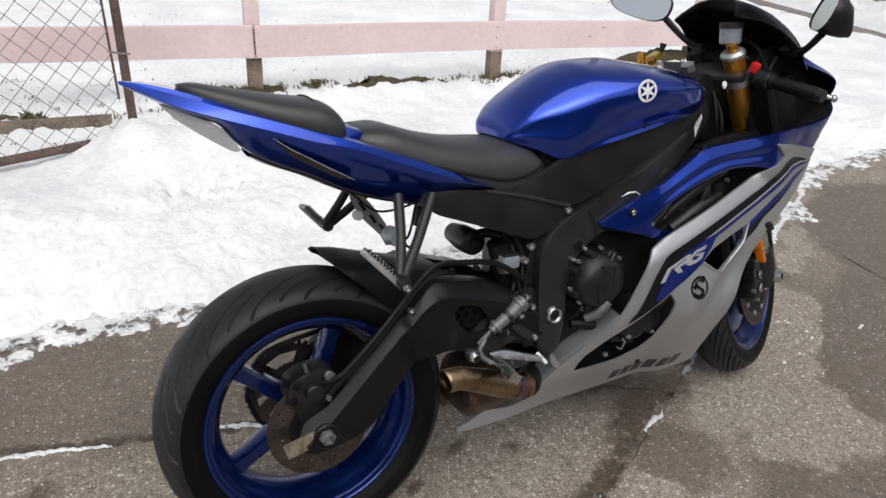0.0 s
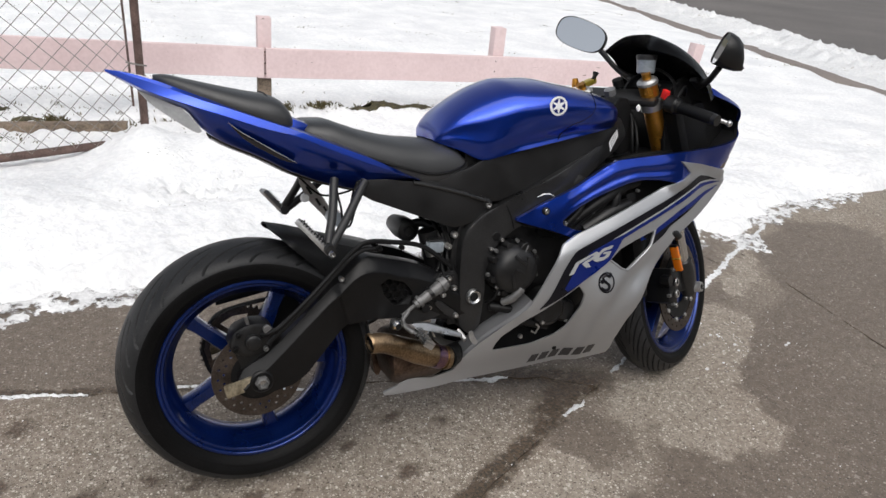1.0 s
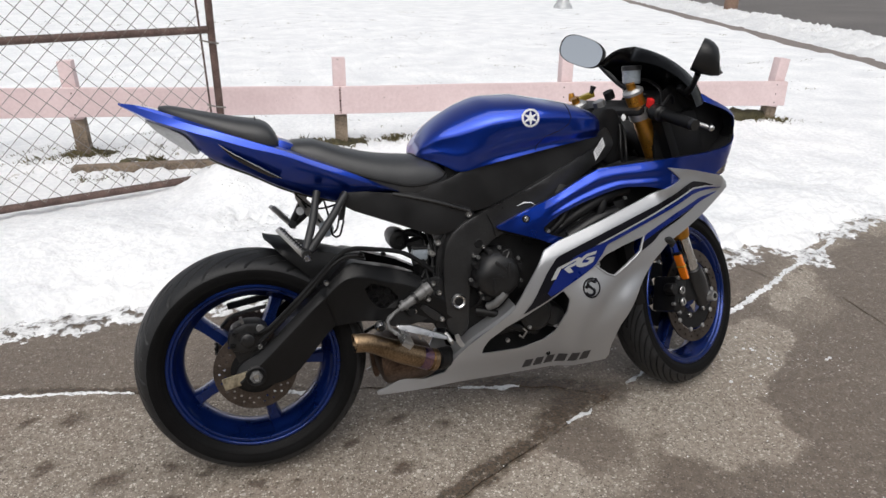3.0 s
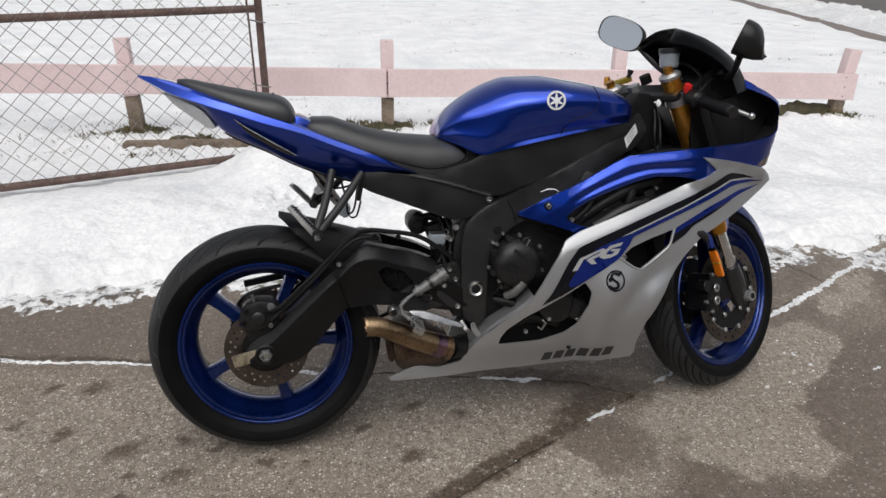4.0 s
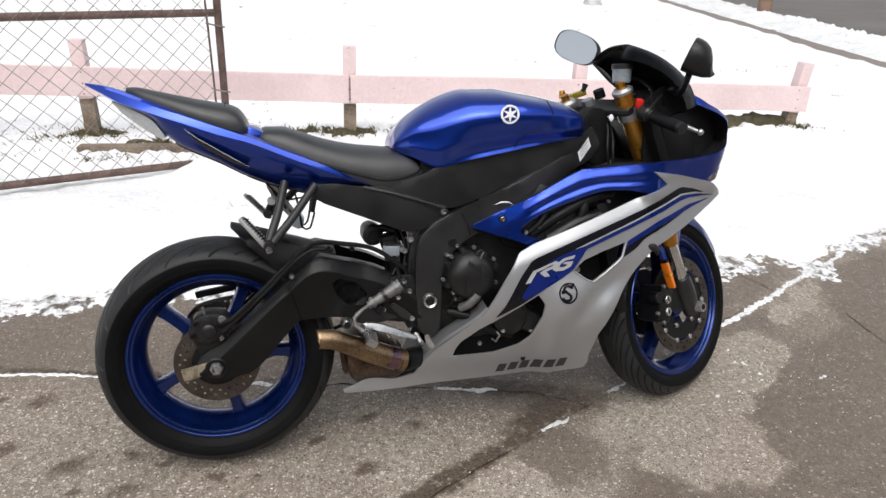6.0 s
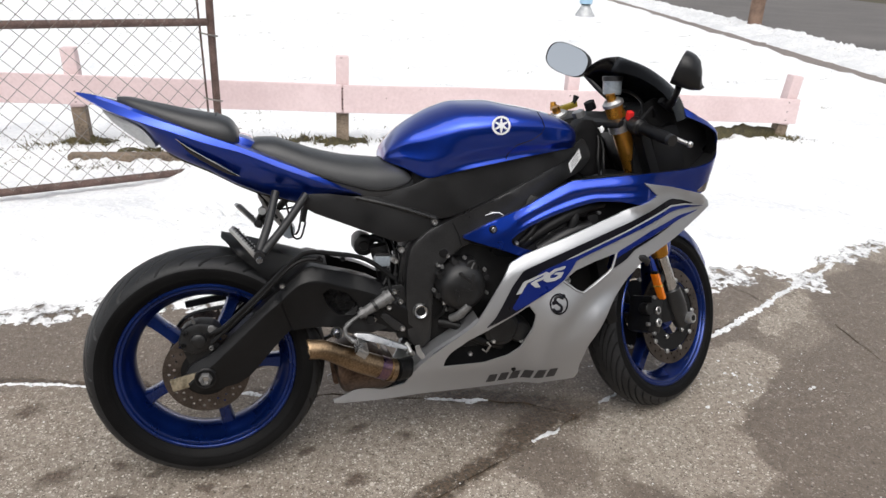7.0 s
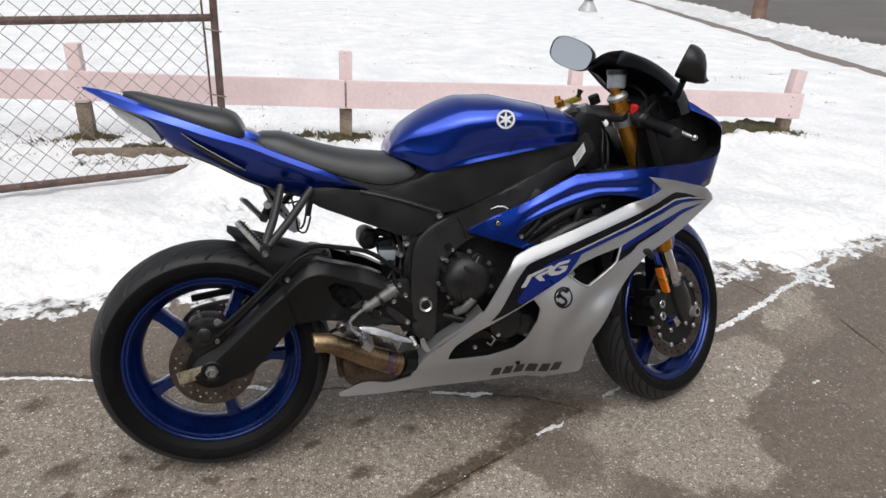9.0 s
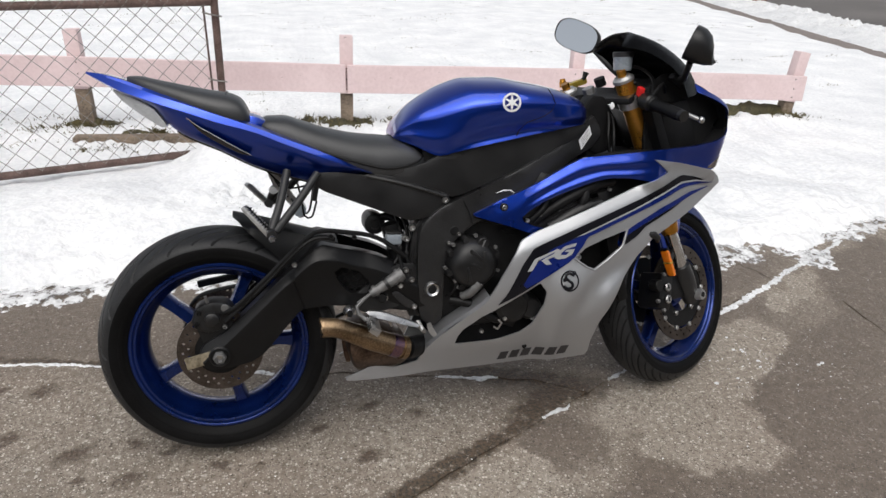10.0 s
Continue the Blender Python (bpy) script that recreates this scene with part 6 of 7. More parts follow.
UPPER = [(0.676, 0.649), (0.750, 0.687), (0.845, 0.727), (0.938, 0.774), (0.985, 0.794), (1.085, 0.800), (1.196, 0.809), (1.310, 0.816), (1.375, 0.828), (1.414, 0.842), (1.452, 0.862), (1.452, 0.882), (1.425, 0.908), (1.378, 0.940), (1.289, 0.985), (1.292, 0.996), (1.340, 0.980),
         (1.394, 0.950), (1.436, 0.912), (1.474, 0.864), (1.4895, 0.815), (1.482, 0.775), (1.452, 0.750), (1.390, 0.740), (1.300, 0.745), (1.239, 0.741), (1.215, 0.722), (1.177, 0.723), (1.118, 0.734), (1.060, 0.736), (1.018, 0.729), (0.964, 0.713), (0.910, 0.696), (0.864, 0.678), (0.830, 0.659), (0.809, 0.641),
         (0.812, 0.629), (0.850, 0.612), (0.900, 0.600), (0.895, 0.574), (0.852, 0.588), (0.786, 0.614), (0.732, 0.631)]
for s in (-1, 1):
    upper = part("upper_fairing", panel(nose_fit(UPPER), nose_width, s, 0.012, step=0.0058, soft=0.12, edge=0.002), BLUE, bike, "glossy blue upper fairing and nose", 60)
    part("fairing_bolt", bolt(0.761, s * (nose_width(0.761, 0.670) + 0.001), 0.670, 0.011, 0.004, s), DARK, upper)
    part("bolt_core", bolt(0.761, s * (nose_width(0.761, 0.670) + 0.005), 0.670, 0.007, 0.003, s), STEEL, upper)
    rim_line = smoothed([(1.00, 0.0, 0.788), (1.056, 0.0, 0.796), (1.201, 0.0, 0.804), (1.310, 0.0, 0.813), (1.372, 0.0, 0.826), (1.403, 0.0, 0.842), (1.428, 0.0, 0.862), (1.429, 0.0, 0.888), (1.418, 0.0, 0.917), (1.382, 0.0, 0.947), (1.295, 0.0, 0.980)], 0.02)
    rows = []
    for p in rim_line:
        w = nose_width(p.x, p.z)
        drop = 0.045 * smoothstep(1.40, 1.30, p.x) if p.z < 0.86 else 0.0
        rows.append([(p.x, s * (w - 0.004), p.z), (p.x, s * (w - 0.020), p.z - 0.15 * drop), (p.x + 0.01, s * max(0.01, w - 0.075), p.z - drop), (p.x + 0.02, s * max(0.005, w - 0.10), p.z - 1.4 * drop)])
    bm = bmesh.new()
    grid_faces(bm, rows)
    part("inner_panel", bm, PLASTIC, upper)
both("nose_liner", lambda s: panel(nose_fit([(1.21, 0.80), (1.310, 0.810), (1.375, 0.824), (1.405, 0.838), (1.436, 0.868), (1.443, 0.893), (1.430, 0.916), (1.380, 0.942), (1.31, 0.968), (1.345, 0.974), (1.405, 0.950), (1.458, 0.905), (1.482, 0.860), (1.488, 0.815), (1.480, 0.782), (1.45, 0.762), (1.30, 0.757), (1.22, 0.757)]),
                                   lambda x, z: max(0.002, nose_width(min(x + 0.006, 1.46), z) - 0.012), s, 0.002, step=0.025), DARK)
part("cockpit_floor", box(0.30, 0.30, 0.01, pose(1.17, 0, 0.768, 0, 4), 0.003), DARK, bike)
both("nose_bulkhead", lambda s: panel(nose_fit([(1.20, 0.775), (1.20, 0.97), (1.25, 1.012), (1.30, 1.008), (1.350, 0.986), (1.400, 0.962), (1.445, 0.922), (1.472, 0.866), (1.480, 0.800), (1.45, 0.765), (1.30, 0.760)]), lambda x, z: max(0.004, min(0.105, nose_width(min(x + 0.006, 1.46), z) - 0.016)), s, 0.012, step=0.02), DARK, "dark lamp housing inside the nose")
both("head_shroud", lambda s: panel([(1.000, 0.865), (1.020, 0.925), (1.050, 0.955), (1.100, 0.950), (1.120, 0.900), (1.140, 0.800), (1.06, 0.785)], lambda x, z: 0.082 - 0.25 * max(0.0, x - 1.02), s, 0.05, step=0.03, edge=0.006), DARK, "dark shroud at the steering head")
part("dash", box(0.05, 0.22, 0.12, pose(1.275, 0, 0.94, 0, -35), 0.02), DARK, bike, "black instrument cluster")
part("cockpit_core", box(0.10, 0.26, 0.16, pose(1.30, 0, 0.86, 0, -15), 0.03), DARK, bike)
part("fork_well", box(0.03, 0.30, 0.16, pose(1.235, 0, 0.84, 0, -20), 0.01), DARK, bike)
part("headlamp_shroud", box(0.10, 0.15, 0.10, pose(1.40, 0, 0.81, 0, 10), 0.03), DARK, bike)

both("headlamp", lambda s: panel(nose_fit([(1.372, 0.748), (1.405, 0.772), (1.450, 0.782), (1.486, 0.786), (1.488, 0.770), (1.455, 0.752), (1.410, 0.744)]), nose_width, s, 0.004, step=0.014, lift=0.0018, edge=0.001), LENS_DARK, "dark headlamp lens under the nose")

# -- screen --
rows = []
for i in range(19):
    u = i / 18
    xc, zc, w = along([0, 0.35, 0.7, 1], [1.390, 1.348, 1.268, 1.180])(u), along([0, 0.35, 0.7, 1], [0.960, 1.030, 1.092, 1.128])(u), along([0, 0.3, 0.72, 0.86, 0.94, 1], [0.198, 0.184, 0.152, 0.138, 0.120, 0.088])(u)
    row = []
    for v in np.linspace(-1, 1, 25):
        back = along([0, 1], [0.115, 0.055])(u)
        row.append((xc - back * abs(v) ** 2.6, v * w, zc - (0.030 * u + 0.012) * abs(v) ** 4.5))
    rows.append(row)
bm = bmesh.new()
grid_faces(bm, rows)
bmesh.ops.solidify(bm, geom=bm.faces[:], thickness=0.003)
screen = part("screen", bm, SMOKE, bike, "dark smoked screen")

# -- silver side fairing and belly pan --
sw = along([0.30, 0.42, 0.52, 0.62, 0.70, 0.82, 0.95, 1.10, 1.22, 1.33, 1.40, 1.46], [0.085, 0.112, 0.147, 0.182, 0.203, 0.216, 0.216, 0.205, 0.192, 0.162, 0.135, 0.104])


def side_width(x, z):
    w = sw(x)
    tuck = smoothstep(0.47, 0.13, z)
    w -= tuck * max(0.0, w - 0.095)
    # hollow between the arm and the belly, and a swage along the pan
    w -= 0.020 * math.exp(-((z - 0.42 + 0.9 * (1.0 - x)) / 0.05) ** 2) * smoothstep(0.92, 1.0, x) * smoothstep(0.55, 0.45, z)
    w -= 0.55 * eased(z - (0.566 + 0.350 * (x - 0.829)), 0.005) * smoothstep(0.72, 0.80, x) * smoothstep(0.50, 0.56, z) * smoothstep(1.24, 1.14, x)
    # the belly swells out below the slot and along the pan, and turns under along the pan
    w += 0.026 * smoothstep(0.545, 0.395, z) * smoothstep(0.86, 0.93, x) * smoothstep(1.13, 1.05, x)
    w -= 0.16 * eased(0.268 - z, 0.006) * smoothstep(0.45, 0.60, x)
    # the fin lies over the nose
    w += (max(w, nose_width(x, z) + 0.006) - w) * smoothstep(0.690, 0.725, z) * smoothstep(1.13, 1.18, x)
    return max(0.004, w)


SIDE = [(1.184, 0.7835), (1.190, 0.7785), (1.230, 0.748), (1.228, 0.742), (1.108, 0.695), (0.950, 0.639), (0.842, 0.602), (0.800, 0.581), (0.745, 0.486), (0.706, 0.415), (0.647, 0.362), (0.580, 0.300), (0.553, 0.268), (0.538, 0.244), (0.527, 0.226), (0.464, 0.214), (0.400, 0.225), (0.358, 0.207), (0.326, 0.194), (0.328, 0.184), (0.400, 0.183),
        (0.600, 0.184), (0.750, 0.187), (0.900, 0.192), (1.003, 0.196), (1.034, 0.198), (1.042, 0.215), (1.036, 0.255), (1.044, 0.325), (1.074, 0.390), (1.105, 0.450), (1.150, 0.515), (1.195, 0.560), (1.223, 0.576), (1.317, 0.621), (1.388, 0.661), (1.458, 0.696), (1.448, 0.716), (1.393, 0.742), (1.281, 0.768), (1.205, 0.7805), (1.190, 0.7830)]
BELLY_HOLE = [(0.631, 0.277), (0.636, 0.301), (0.649, 0.326), (0.695, 0.367), (0.739, 0.394), (0.790, 0.427), (0.852, 0.464), (0.873, 0.434), (0.870, 0.395), (0.847, 0.332), (0.816, 0.305), (0.749, 0.283)]
SLOT = [(0.950, 0.526), (0.983, 0.553), (1.040, 0.573), (1.108, 0.592), (1.098, 0.551), (1.086, 0.540), (1.045, 0.512), (1.009, 0.491), (0.985, 0.501)]
SIDE_FOLDS = [[(x, 0.566 + 0.350 * (x - 0.829) + d) for x in np.linspace(0.80, 1.20, 26)] for d in (-0.004, 0.006)]
for s in (-1, 1):
    side = part("side_fairing", panel(SIDE, side_width, s, 0.006, [BELLY_HOLE, SLOT], 0.014, soft=0.07, edge=0.003, lines=SIDE_FOLDS), SILVER, bike, "matt silver side fairing and belly pan")
    part("black_stripe", panel([(0.735, 0.403), (0.757, 0.433), (0.801, 0.520), (0.832, 0.563), (0.981, 0.619), (1.160, 0.681), (1.273, 0.731), (1.288, 0.734), (1.330, 0.727), (1.372, 0.7145), (1.340, 0.713), (1.283, 0.712), (1.130, 0.651), (0.974, 0.595), (0.960, 0.560), (0.946, 0.526), (0.854, 0.471), (0.790, 0.433)], side_width, s, 0.001, step=0.012, lift=0.0024, edge=0, soft=0.08), BLACK_DECAL, side, "black stripe")
    part("blue_stripe", panel([(1.430, 0.7000), (1.354, 0.7105), (1.285, 0.7100), (1.130, 0.6470), (0.974, 0.5915), (0.883, 0.558), (0.836, 0.518), (0.802, 0.462), (0.812, 0.452), (0.854, 0.472), (0.946, 0.527), (0.972, 0.560), (0.985, 0.583), (1.085, 0.6195), (1.200, 0.662), (1.280, 0.6945), (1.312, 0.7015), (1.370, 0.7035)], side_width, s, 0.001, step=0.012, lift=0.0038, edge=0, soft=0.08), BLUE_DECAL, side, "blue stripe")
    part("pale_line", panel([(0.952, 0.5855), (0.974, 0.5945), (1.130, 0.6520), (1.283, 0.7155), (1.342, 0.7165), (1.420, 0.7035), (1.340, 0.7125), (1.285, 0.7115), (1.131, 0.6480), (0.976, 0.5915)], side_width, s, 0.001, step=0.012, lift=0.0050, edge=0, soft=False), SILVER_DECAL, side)
    part("lower_stripe", panel([(1.405, 0.6930), (1.320, 0.683), (1.218, 0.647), (1.114, 0.596), (1.105, 0.575), (1.160, 0.604), (1.244, 0.641), (1.330, 0.674)], side_width, s, 0.001, step=0.012, lift=0.0024, edge=0, soft=0.08), BLUE_DECAL, side, "lower blue stripe")
    part("lower_black", panel([(1.108, 0.577), (1.160, 0.6035), (1.230, 0.634), (1.300, 0.662), (1.244, 0.634), (1.166, 0.597), (1.142, 0.573), (1.100, 0.549)], side_width, s, 0.001, step=0.012, lift=0.0030, edge=0, soft=0.08), BLACK_DECAL, side)
    part("slot_edge", tube([(x, s * (side_width(x, z) + 0.001), z) for x, z in ((0.948, 0.526), (0.985, 0.499), (1.009, 0.489), (1.047, 0.510), (1.088, 0.539), (1.099, 0.550), (1.110, 0.594))], 0.003, 6, smooth=False), SILVER, side)
    # the model mark: plain slanted strokes
    for k, pts in enumerate(([(0.812, 0.499), (0.832, 0.533), (0.844, 0.532), (0.826, 0.501)], [(0.832, 0.533), (0.897, 0.557), (0.907, 0.552), (0.898, 0.540), (0.865, 0.528), (0.860, 0.533), (0.887, 0.544), (0.889, 0.549), (0.846, 0.530)], [(0.860, 0.533), (0.870, 0.529), (0.880, 0.516), (0.865, 0.515), (0.851, 0.527)],
                             [(0.887, 0.533), (0.898, 0.548), (0.918, 0.563), (0.952, 0.570), (0.947, 0.561), (0.922, 0.556), (0.908, 0.546), (0.906, 0.539), (0.922, 0.539), (0.931, 0.546), (0.917, 0.548), (0.923, 0.553), (0.946, 0.553), (0.939, 0.539), (0.919, 0.530), (0.898, 0.528)])):
        part("mark_stroke", panel(pts, side_width, s, 0.001, (), 0.012, 0.0050 + 0.0004 * k, False, 0), SILVER_DECAL, side, "silver-white slanted stroke")
    for k in range(6):
        x0 = 0.767 + 0.0345 * k
        zb, zt = 0.203 + 0.0022 * k, 0.232 + 0.0028 * k
        bar = [(x0, zb), (x0 + 0.027, zb + 0.001), (x0 + 0.031, zt), (x0 + 0.007, zt)]
        part("mark_bar", panel(bar, side_width, s, 0.001, (), 0.012, 0.0012, False, 0), GREY_DECAL, side, "dark grey lettering block")
    # the ledge that faces up from the lower arm to the pan
    ledge = smoothed([(0.716, 0, 0.428), (0.698, 0, 0.408), (0.650, 0, 0.366), (0.606, 0, 0.329), (0.572, 0, 0.292), (0.548, 0, 0.262)], 0.015)
    bm = bmesh.new()
    grid_faces(bm, [[(p.x, s * (side_width(p.x, p.z) - 0.001), p.z), (p.x - 0.004, s * (side_width(p.x, p.z) - 0.006), p.z + 0.007), (p.x - 0.007, s * (side_width(p.x, p.z) - 0.042), p.z + 0.017)] for p in ledge])
    bmesh.ops.solidify(bm, geom=bm.faces[:], thickness=0.003)
    part("pan_ledge", bm, SILVER, side)
    rim_pts = [(0.932 + 0.0265 * math.cos(a), 0.466 + 0.0290 * math.sin(a)) for a in np.linspace(0, 2 * math.pi, 26, endpoint=False)]
    hole = [(0.932 + 0.0222 * math.cos(a), 0.466 + 0.0246 * math.sin(a)) for a in np.linspace(0, 2 * math.pi, 24, endpoint=False)]
    part("round_mark", panel(rim_pts, side_width, s, 0.001, [hole], 0.008, 0.0016, False, 0), BLACK_DECAL, side, "round black mark")
    curl = smoothed([(0.944, 0, 0.480), (0.930, 0, 0.487), (0.920, 0, 0.479), (0.928, 0, 0.468), (0.938, 0, 0.460), (0.936, 0, 0.448), (0.922, 0, 0.447), (0.914, 0, 0.455)], 0.004)
    part("mark_curl", tube([(p.x, s * (side_width(p.x, p.z) + 0.0010), p.z) for p in curl], 0.0042, 6, smooth=False), BLACK_DECAL, side)
    for x0, z0 in ((0.946, 0.487), (0.917, 0.470)):
        part("mark_dot", panel([(x0 + 0.005 * math.cos(a), z0 + 0.0055 * math.sin(a)) for a in np.linspace(0, 2 * math.pi, 14, endpoint=False)], side_width, s, 0.001, (), 0.008, 0.0016, False, 0), BLACK_DECAL, side)
    part("pan_bolt", bolt(0.842, s * side_width(0.842, 0.248), 0.248, 0.007, 0.003, s), DARK, side)
    part("slot_bolt", bolt(0.985, s * 0.158, 0.512, 0.009, 0.008, s), ALLOY, side)
    part("stay", tube([(1.150, s * 0.15, 0.575), (1.185, s * 0.185, 0.575), (1.215, s * 0.19, 0.560), (1.225, s * 0.17, 0.545)], [0.008, 0.014, 0.012, 0.006], 10), PLASTIC, side)
part("belly_floor", box(0.56, 0.13, 0.006, pose(0.72, 0, 0.205), 0.002), DARK, bike)

# -- exhaust --
ex = part("muffler", panel([(0.330, 0.300), (0.345, 0.345), (0.420, 0.350), (0.490, 0.310), (0.520, 0.250), (0.480, 0.205), (0.400, 0.196), (0.352, 0.205)], lambda x, z: 0.140 - 0.9 * max(0.0, 0.27 - z), -1, 0.22, step=0.03, edge=0.02), EXHAUST, bike, "heat-tinted underslung muffler")
rows = []
pipe_line = [(0.262, -0.172, 0.378), (0.300, -0.168, 0.372), (0.350, -0.160, 0.348), (0.410, -0.150, 0.318), (0.470, -0.138, 0.290), (0.488, -0.133, 0.284)]
outlet = part("outlet", tube(pipe_line, [0.0255, 0.0258, 0.028, 0.031, 0.031, 0.029], 28, 0.012, caps=False), PIPE, ex, "bronze-tinted outlet pipe")
part("outlet_bore", tube([(0.2625, -0.172, 0.378), (0.30, -0.168, 0.372), (0.345, -0.160, 0.350)], 0.0225, 24, 0.02, caps=False), DARK, ex)
part("outlet_lip", revolve([(0.0225, -0.001), (0.0255, -0.001), (0.0262, 0.001), (0.0262, 0.006), (0.0225, 0.006)], 28, m=Matrix.Translation((0.262, -0.172, 0.378)) @ Matrix.Rotation(radians(-85), 4, "Z") @ Matrix.Rotation(radians(9), 4, "X"), closed=True), PIPE, ex)
part("heat_ring", tube([(0.445, -0.1435, 0.302), (0.470, -0.138, 0.290)], [0.0318, 0.0318], 28, caps=False, smooth=False), PURPLE, ex, "purple heat-stained band")
part("pipe_clamp", tube([(0.476, -0.1368, 0.2875), (0.490, -0.133, 0.283)], [0.0325, 0.0320], 28, smooth=False), PIPE, ex)
part("link_pipe", tube([(0.492, -0.132, 0.283), (0.505, -0.122, 0.278), (0.53, -0.09, 0.268), (0.60, -0.04, 0.25)], 0.031, 18), DARK, ex)
part("muffler_tail", panel([(0.326, 0.290), (0.345, 0.300), (0.360, 0.225), (0.350, 0.196), (0.336, 0.200)], lambda x, z: 0.04, 1, 0.03, step=0.03), EXHAUST, ex)

# -- footrest plate, pedal and master cylinder --
rest = part("footrest_plate", panel([(0.350, 0.440), (0.400, 0.470), (0.470, 0.520), (0.530, 0.520), (0.530, 0.440), (0.480, 0.400), (0.400, 0.385), (0.350, 0.405)], lambda x, z: 0.118, -1, 0.010, holes=[[(0.42, 0.45), (0.46, 0.48), (0.49, 0.455), (0.45, 0.425)]], step=0.025), FRAME, bike, "black footrest plate")
foot = part("footrest", box(0.030, 0.080, 0.016, pose(0.392, -0.205, 0.381, 5, 38), 0.004), STEEL, rest, "ribbed alloy footrest")
for k in range(5):
    part("tooth", box(0.030, 0.005, 0.006, pose(0.392, -0.205, 0.381, 5, 38) @ pose(0, -0.034 + 0.015 * k, 0.010), 0.0015), STEEL, foot)
part("footrest_arm", tube([(0.376, -0.146, 0.436), (0.358, -0.152, 0.421), (0.360, -0.157, 0.403), (0.380, -0.165, 0.386)], [0.0055, 0.006, 0.006, 0.007], 10), STEEL_DULL, rest)
part("brake_pedal", panel([(0.378, 0.408), (0.427, 0.400), (0.484, 0.373), (0.533, 0.350), (0.522, 0.343), (0.474, 0.362), (0.420, 0.383), (0.390, 0.392)], lambda x, z: 0.160 - 0.10 * max(0, x - 0.45) - 0.45 * (z - 0.398 + 0.42 * (x - 0.385)), -1, 0.010, step=0.02, edge=0.004), STEEL, rest, "alloy brake pedal")
part("pedal_tip", tube([(0.528, -0.125, 0.352), (0.535, -0.150, 0.338), (0.545, -0.130, 0.325)], 0.007, 8), ALLOY, rest)
part("return_spring", tube([(0.43, -0.14, 0.385), (0.445, -0.14, 0.37), (0.452, -0.138, 0.352)], 0.003, 6), STEEL, rest)
part("peg_ball", revolve([(0.0, -0.178), (0.008, -0.178), (0.014, -0.170), (0.016, -0.158), (0.012, -0.146), (0.0, -0.146)], 18, m=Matrix.Translation((0.336, 0, 0.413))), STEEL, rest)
part("peg_ball_core", disc(0.008, -0.178, -0.1795, x=0.336, z=0.413, sides=14), DARK, rest)
mc = part("master_cylinder", tube([(0.398, -0.135, 0.447), (0.440, -0.133, 0.470), (0.488, -0.130, 0.497)], [0.011, 0.015, 0.018], 14, smooth=False), STEEL_DULL, rest, "cast rear master cylinder")
for u in (0.10, 0.45, 0.82):
    p = Vector((0.398, -0.135, 0.447)).lerp(Vector((0.488, -0.130, 0.497)), u)
    part("collar", tube([p, p + Vector((0.008, 0.0005, 0.0045))], 0.0165 + 0.005 * u, 14, smooth=False), ENGINE if u == 0.45 else STEEL_DULL, mc)
part("cylinder_base", box(0.020, 0.014, 0.038, pose(0.470, -0.136, 0.488, 0, 28), 0.004), STEEL_DULL, mc)
part("push_rod", tube([(0.362, -0.140, 0.425), (0.398, -0.135, 0.447)], 0.005, 8, smooth=False), STEEL_DULL, mc)
for x, z in ((0.513, 0.476), (0.481, 0.462), (0.440, 0.432), (0.518, 0.399), (0.497, 0.505)):
    part("plate_bolt", bolt(x, -0.128, z, 0.0075, 0.007), STEEL, rest)
part("boot", disc(0.012, -0.122, -0.136, x=0.430, z=0.432), DARK, rest)

# -- shock reservoir and its neighbours --
shock = part("shock_reservoir", revolve([(0.0, -0.094), (0.012, -0.094), (0.014, -0.090), (0.022, -0.090), (0.029, -0.086), (0.031, -0.074), (0.031, -0.030), (0.024, 0.02), (0.0, 0.02)], 32, m=Matrix.Translation((0.436, 0.085, 0.609))), PLASTIC, bike, "black shock reservoir")
part("reservoir_hose", tube([(0.440, 0.020, 0.620), (0.475, -0.010, 0.630), (0.510, -0.050, 0.610)], 0.012, 12), CABLE, shock)
part("shock_body", tube([(0.47, -0.05, 0.62), (0.49, -0.05, 0.54), (0.50, -0.04, 0.46)], 0.028, 18), ENGINE, bike)
part("shock_collar", tube([(0.468, -0.075, 0.590), (0.478, -0.078, 0.560)], 0.022, 18, smooth=False), ALLOY, bike, "alloy shock collar")
part("fluid_cup", box(0.044, 0.028, 0.030, pose(0.471, -0.096, 0.586, 0, 3), 0.007), CUP, bike, "cloudy rear brake fluid cup")
part("cup_lid", box(0.040, 0.026, 0.007, pose(0.471, -0.096, 0.604, 0, 3), 0.003), PLASTIC, bike)
part("cup_lug", bolt(0.498, -0.108, 0.590, 0.008, 0.008), STEEL, bike)
part("cup_hose", tube([(0.476, -0.100, 0.572), (0.484, -0.106, 0.555), (0.486, -0.115, 0.525), (0.490, -0.122, 0.502)], 0.005, 8), CABLE, bike)

